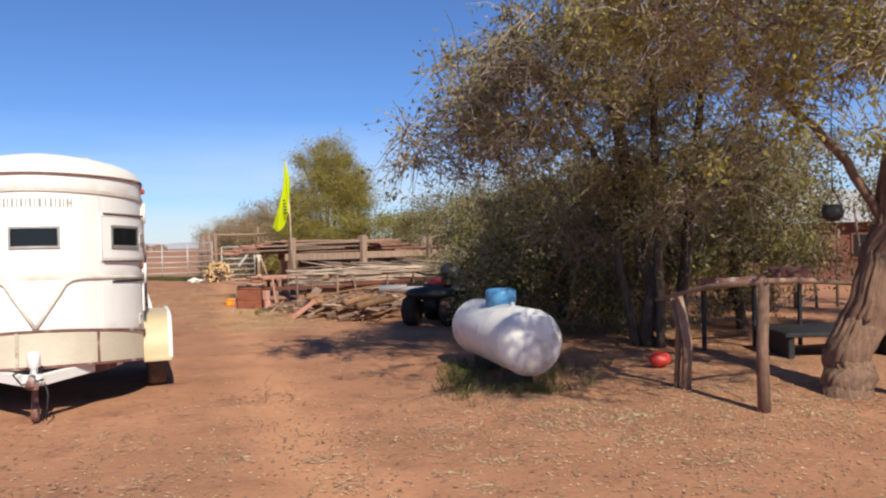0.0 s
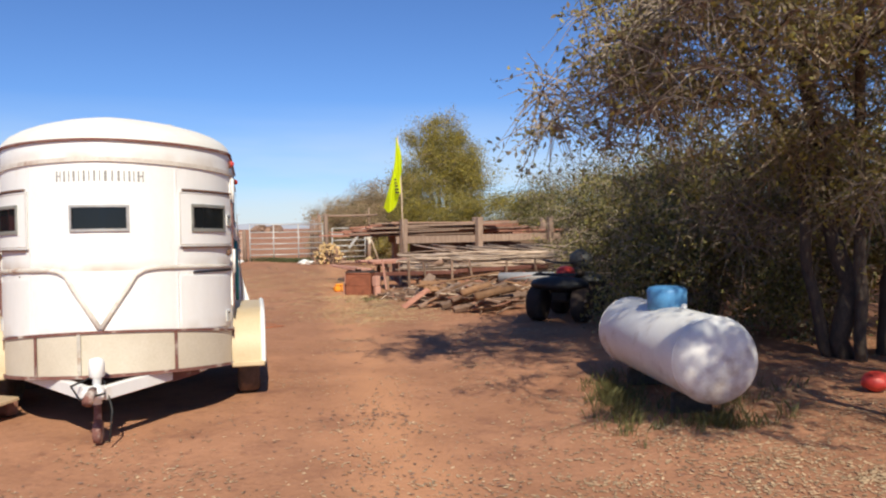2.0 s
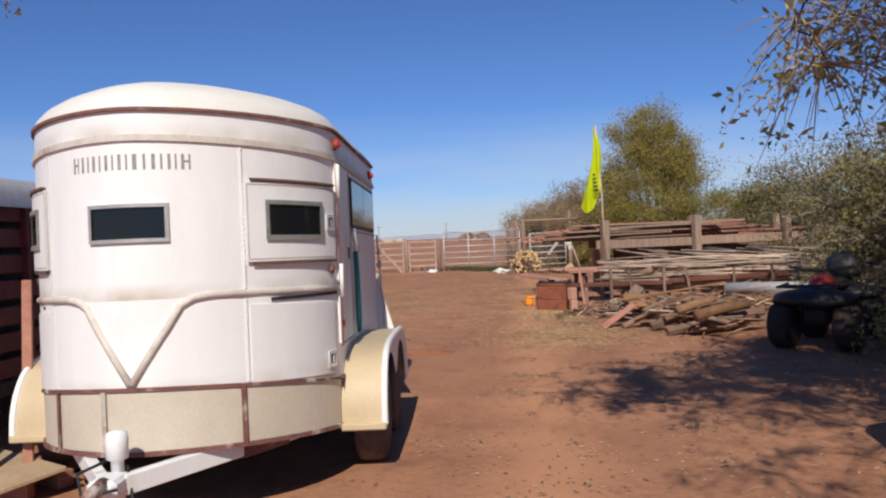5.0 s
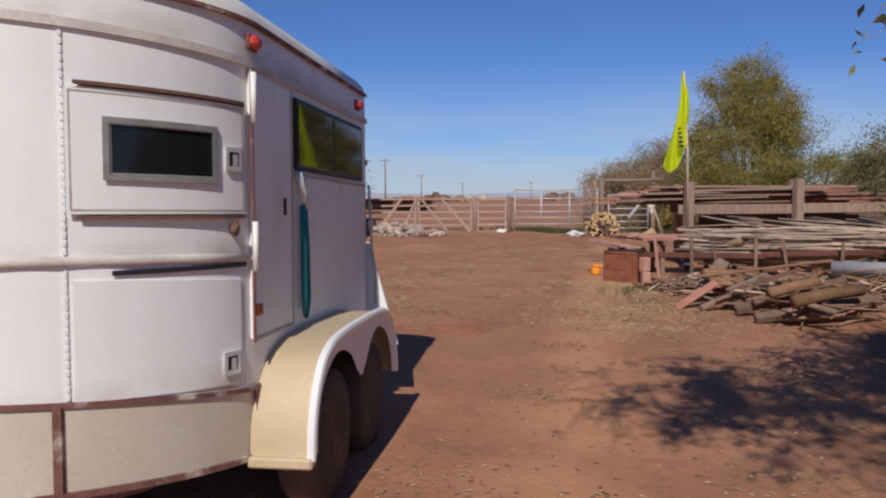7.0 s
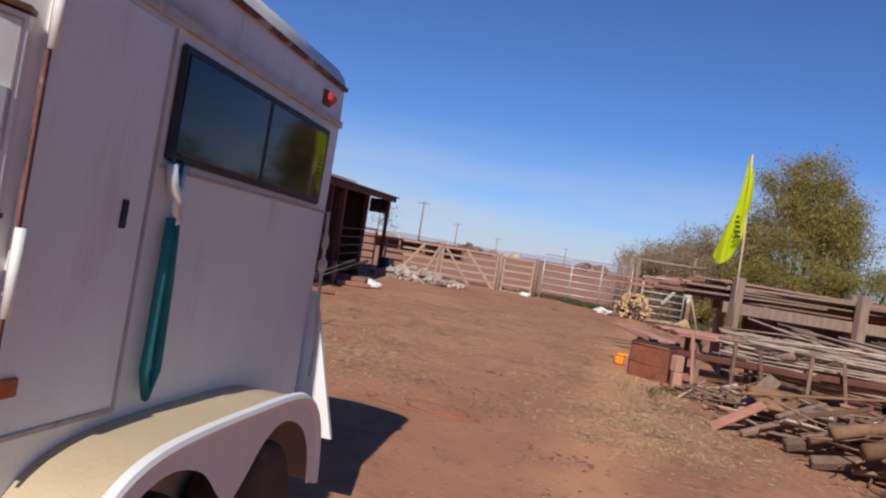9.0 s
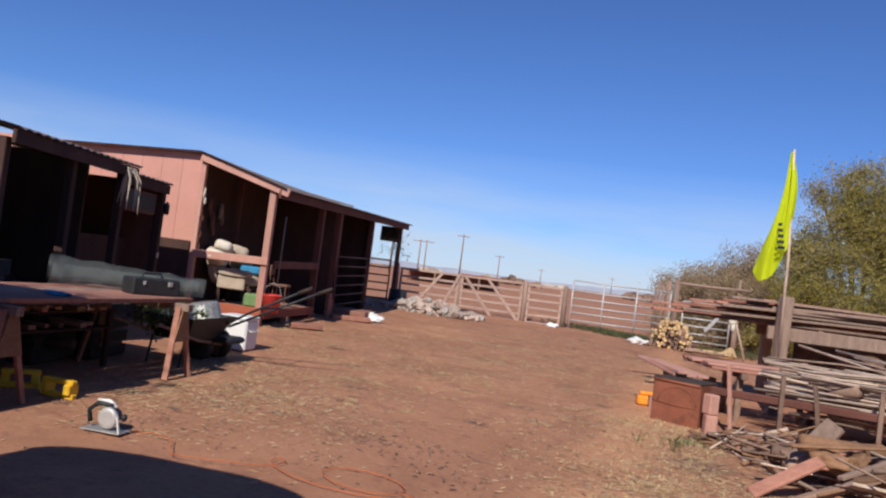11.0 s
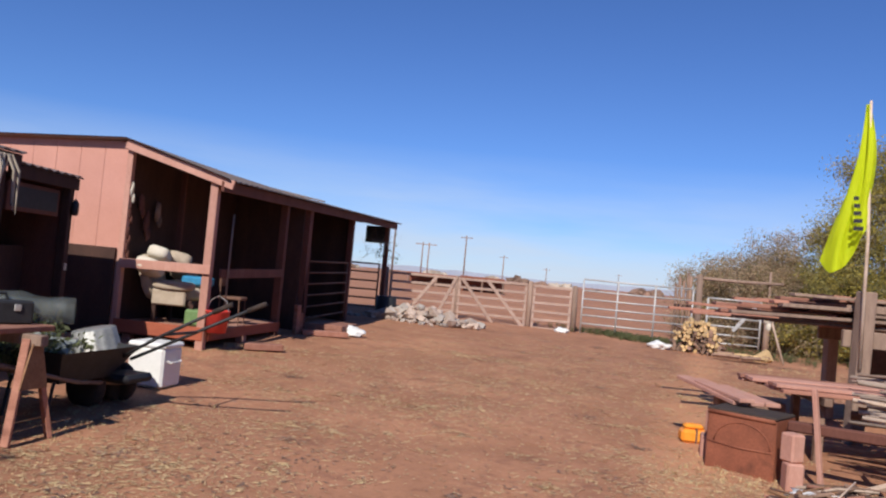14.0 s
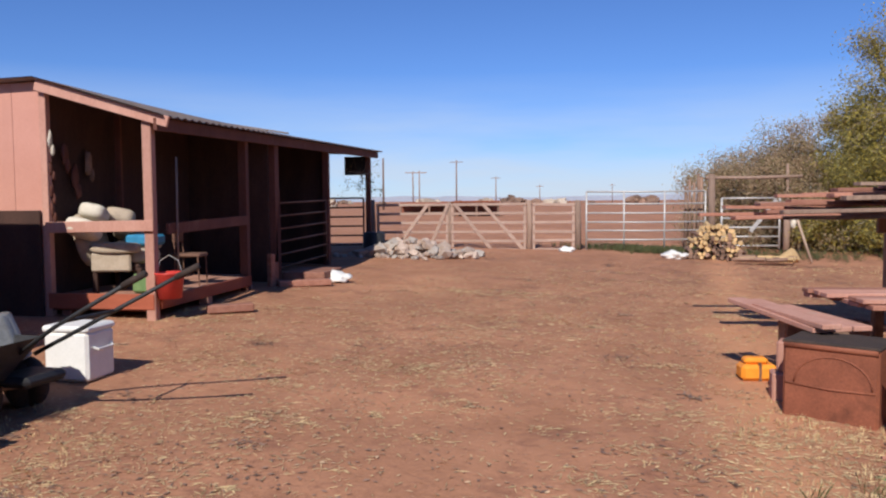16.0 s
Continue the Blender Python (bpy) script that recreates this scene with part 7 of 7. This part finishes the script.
# ---- red stock trailer and clutter beside the horse trailer ----
def stock_trailer():
    t = thing("stock_trailer", "dark red slatted stock trailer with a pale rounded nose", "trailer", TRAILER @ pose(-2.75, 1.3, 0))
    part("frame", box(B(), (0, 2.33, 0.5), (1.7, 4.75, 0.12), 0.01), black_plastic, t)
    for x in (-0.85, 0.85):
        for k in range(7):
            part("slat", box(B(), (x, 2.33, 0.66 + 0.21 * k), (0.03, 4.75, 0.15), 0.006), red_barn_dark, t, "dark red slat" if k == 0 else "")
        for y in (0.0, 1.1, 2.2, 3.3, 4.65):
            part("upright", box(B(), (x * 1.02, y, 1.25), (0.06, 0.06, 1.44), 0.006), red_barn_dark, t)
    for k in range(7):
        part("slat", box(B(), (0, -0.03, 0.66 + 0.21 * k), (1.66, 0.03, 0.15), 0.006), red_barn_dark, t)
    bm = B()
    rows = []
    for k in range(10):
        a = min(k, 8) / 8 * math.pi / 2
        y = 4.75 if k == 9 else 0.42 - 0.52 * math.cos(a)
        rows.append([bm.verts.new((0.92 * math.sin(b), y + 0.16 * abs(math.sin(b)) ** 3 * math.cos(a), 1.95 + (0.10 + 0.24 * math.sin(a)) * math.cos(b) ** 0.6)) for b in [radians(-90 + 11.25 * j) * 0.999 for j in range(17)]])
    for a, b in zip(rows, rows[1:]):
        for j in range(16):
            bm.faces.new((a[j], a[j + 1], b[j + 1], b[j]))
    bm.faces.new(rows[0])
    part("roof", bm, galvanised, t, "pale rounded roof sheet", True)
    for x, y in ((-0.95, 2.4), (0.95, 2.4), (-0.95, 3.2), (0.95, 3.2)):
        part("wheel", lathe(B(), [(0.12, -0.1), (0.3, -0.1), (0.33, -0.05), (0.33, 0.05), (0.3, 0.1), (0.12, 0.1)], 24, Matrix.Translation((x, y, 0.33)) @ pose(0, 0, 0, 0, 90)), black_rubber, t, "", True)
    # solid black block makes the gaps between the slats read as shade
    part("lining", box(B(), (0.0, 2.38, 1.24), (1.5, 4.55, 1.32), 0.02), black_plastic, t, "black block standing in for the shade inside")


stock_trailer()
for a, b, mat in (((-5.42, 7.62, 0.0), (-5.82, 8.02, 1.16), plywood), ((-5.30, 7.82, 0.0), (-5.62, 8.14, 1.38), red_board), ((-5.62, 7.70, 0.0), (-5.98, 7.95, 0.92), red_board)):
    tagged(mesh_object("leaning_post", beam(B(), a, b, 0.065, 0.05, 0.006), mat, None), "timber stake leaning against the stock trailer", "post", "leaning posts")
tagged(mesh_object("red_tie", tube(B(), [(-5.58 + 0.045 * math.cos(k * 0.9), 7.79 + 0.045 * math.sin(k * 0.9), 0.50 + 0.01 * k) for k in range(9)] + [(-5.52, 7.72, 0.46)], 0.012, 6), red_plastic, None, True), "red cord tied round a leaning stake", "cord")
tagged(mesh_object("plywood_sheet", beam(B(), (-5.95, 7.78, 0.13), (-5.02, 7.52, 0.15), 0.62, 0.03, 0.005, 6), plywood, None), "offcut of plywood lying on timbers", "plywood")
for a, b in (((-5.9, 8.05, 0.06), (-5.1, 7.95, 0.06)), ((-5.7, 7.45, 0.05), (-5.15, 7.72, 0.05))):
    tagged(mesh_object("short_timber", beam(B(), a, b, 0.11, 0.11), red_board, None), "short squared timber under the plywood", "timber", "timbers under the plywood")


# ---- loose ground cover ----
def on_ground(x, y):
    return height(x, y) + 0.028 * noise.noise(Vector((x * 0.7, y * 0.7, 0))) + 0.012 * noise.noise(Vector((x * 2.4, y * 2.4, 5)))


def ground_litter(name, label, spots, mat, seed, long=0.05, wide=0.018, cat="leaf litter"):
    """Small curled pieces lying flat; spots: (x, y, reach, how many)."""
    rng = np.random.default_rng(seed)
    out = []
    for cx, cy, rx, ry, n in spots:
        groups = [(cx + rng.normal(0, rx), cy + rng.normal(0, ry), rng.uniform(0.05, 0.38)) for _ in range(max(3, n // 45))]
        for k in range(n):
            gx, gy, reach = groups[k % len(groups)] if k % 3 else (cx, cy, 0)
            x, y = (gx + rng.normal(0, reach), gy + rng.normal(0, reach * 0.7)) if reach else (cx + rng.normal(0, rx), cy + rng.normal(0, ry))
            z = on_ground(x, y) + 0.006
            a = rng.uniform(0, 6.283)
            s, w = long * rng.uniform(0.4, 1.5), wide * rng.uniform(0.5, 1.5)
            d, e = np.array((math.cos(a), math.sin(a), 0)), np.array((-math.sin(a), math.cos(a), 0))
            c = np.array((x, y, z))
            lift = np.array((0, 0, rng.uniform(0.0, 0.005)))
            out += [c, c + d * s * 0.5 + e * w + lift, c + d * s + lift * 0.6, c + d * s * 0.5 - e * w + lift * 0.3]
    tagged(leaf_mesh(name, np.array(out), mat, None), label, cat, kind="stuff")


ground_litter("leaf_litter", "scattered pale fallen leaves on the dirt", ((1.2, 4.6, 2.3, 1.3, 4200), (-2.7, 4.6, 1.5, 1.4, 2600), (2.4, 8.2, 1.5, 1.4, 9000), (1.6, 6.9, 1.3, 0.8, 4200), (-0.5, 13.0, 1.6, 2.0, 2600), (-3.2, 16.0, 0.9, 1.8, 1500), (3.8, 10.5, 2.0, 2.0, 4500), (-7.6, 17.5, 2.2, 2.2, 1200), (-2.2, 8.0, 0.9, 1.8, 700)), litter_mat, 11, 0.040, 0.0085)
ground_litter("straw_litter", "trampled yellow straw strewn over the dirt", ((-8.6, 16.2, 0.8, 1.4, 3400), (-7.5, 14.6, 0.75, 0.7, 3000), (-8.4, 14.7, 0.7, 0.6, 1600), (-4.1, 16.6, 0.45, 0.9, 3800), (-3.3, 15.4, 0.5, 0.8, 2600), (-4.7, 18.6, 0.5, 0.7, 2200), (-7.0, 19.0, 1.6, 1.8, 2600), (-12.4, 19.9, 0.7, 1.0, 1400), (-9.9, 20.5, 1.6, 2.2, 7500), (-8.5, 25.0, 2.8, 2.4, 11000), (-8.8, 22.3, 0.9, 0.25, 700), (-6.6, 23.6, 0.7, 0.3, 500), (-5.9, 25.2, 0.8, 0.5, 600), (-5.4, 18.2, 0.7, 1.8, 1500), (-7.2, 21.5, 1.2, 0.4, 900), (-8.0, 19.0, 0.5, 0.2, 700), (-9.5, 18.2, 0.6, 0.25, 700), (-6.2, 20.4, 0.35, 0.2, 350), (-10.6, 23.6, 0.7, 0.25, 800), (-5.6, 22.6, 0.3, 0.3, 500), (-12.0, 27.0, 2.2, 2.0, 1600), (-6.2, 27.0, 1.6, 2.2, 1200)), straw, 12, 0.065, 0.0032, "straw")
ground_litter("dark_debris", "dark twigs and chips trodden into the dirt", ((-9.0, 28.5, 3.0, 1.9, 4600), (-7.5, 24.0, 2.4, 2.2, 1500), (-9.6, 21.0, 1.8, 2.4, 900), (-7.8, 15.2, 0.9, 1.0, 500), (-4.0, 16.8, 0.5, 1.1, 700), (-9.0, 31.2, 1.6, 0.7, 1500), (-6.5, 17.0, 2.2, 2.6, 1500), (-2.4, 9.5, 1.2, 2.5, 300), (-2.2, 7.0, 0.8, 1.4, 260), (0.0, 6.0, 2.2, 3.0, 110), (-2.5, 11.0, 1.2, 2.5, 50)), dark_log, 13, 0.05, 0.010, "debris")


def tufts(name, label, spots, mat, seed, h, cat="grass"):
    rng = np.random.default_rng(seed)
    out = []
    for cx, cy, rx, ry, n in spots:
        for _ in range(n):
            x, y = cx + rng.normal(0, rx), cy + rng.normal(0, ry)
            z = on_ground(x, y)
            for _ in range(9):
                a = rng.uniform(0, 6.283)
                hh = h * rng.uniform(0.4, 1.2)
                lean = np.array((math.cos(a), math.sin(a), 0)) * hh * rng.uniform(0.1, 0.7)
                c = np.array((x + rng.normal(0, 0.03), y + rng.normal(0, 0.03), z))
                e = np.array((-math.sin(a), math.cos(a), 0)) * 0.0028
                out += [c - e, c + e, c + lean * 0.5 + e * 0.6 + np.array((0, 0, hh * 0.65)), c + lean + np.array((0, 0, hh))]
    tagged(leaf_mesh(name, np.array(out), mat, None), label, cat, kind="stuff")


tufts("dry_grass", "low tufts of dry yellow grass", ((-4.9, 19.2, 0.35, 0.5, 90), (-9.3, 15.7, 0.4, 0.5, 60), (-4.4, 17.4, 0.4, 0.9, 110), (-3.6, 15.6, 0.4, 0.8, 90), (-12.2, 19.5, 0.5, 0.5, 70), (-6.2, 30.5, 1.4, 0.8, 160), (-8.0, 28.0, 1.5, 1.2, 60), (-6.0, 22.5, 0.6, 0.8, 40), (3.6, 12.5, 2.0, 1.0, 150)), straw, 21, 0.034)
tufts("green_weeds", "green weeds along the foot of the fence and the tank", ((-11.5, 33.0, 0.9, 0.35, 420), (-10.3, 33.6, 0.5, 0.3, 160), (-8.0, 33.6, 1.2, 0.6, 200)), weed_green, 22, 0.17, "weeds")
tufts("low_weeds", "low grey-green weeds in the shade of the tank", ((0.18, 8.9, 0.13, 0.6, 170), (0.85, 8.05, 0.18, 0.08, 50), (1.2, 9.2, 0.3, 0.5, 60), (-4.3, 17.9, 0.2, 0.3, 10)), leaf_shade, 23, 0.12, "weeds")
for k in range(34):
    a, d = radians(rng2.uniform(12, 62)), rng2.uniform(150, 420)
    x, y = -d * math.sin(a), d * math.cos(a)
    s = rng2.uniform(1.0, 2.4)
    bm = B()
    for j in range(5):
        lump(bm, (x + rng2.uniform(-2, 2) * s, y + rng2.uniform(-1, 1), s * 0.5 * rng2.uniform(0.6, 1.3)), s * rng2.uniform(0.5, 0.9), (1.3, 1, 0.8), 0.7, 2, k + j)
    tagged(mesh_object("distant_bush", bm, brush_grey if k % 2 else dark_log), "dark bush far out on the plain", "bush", "distant bushes")
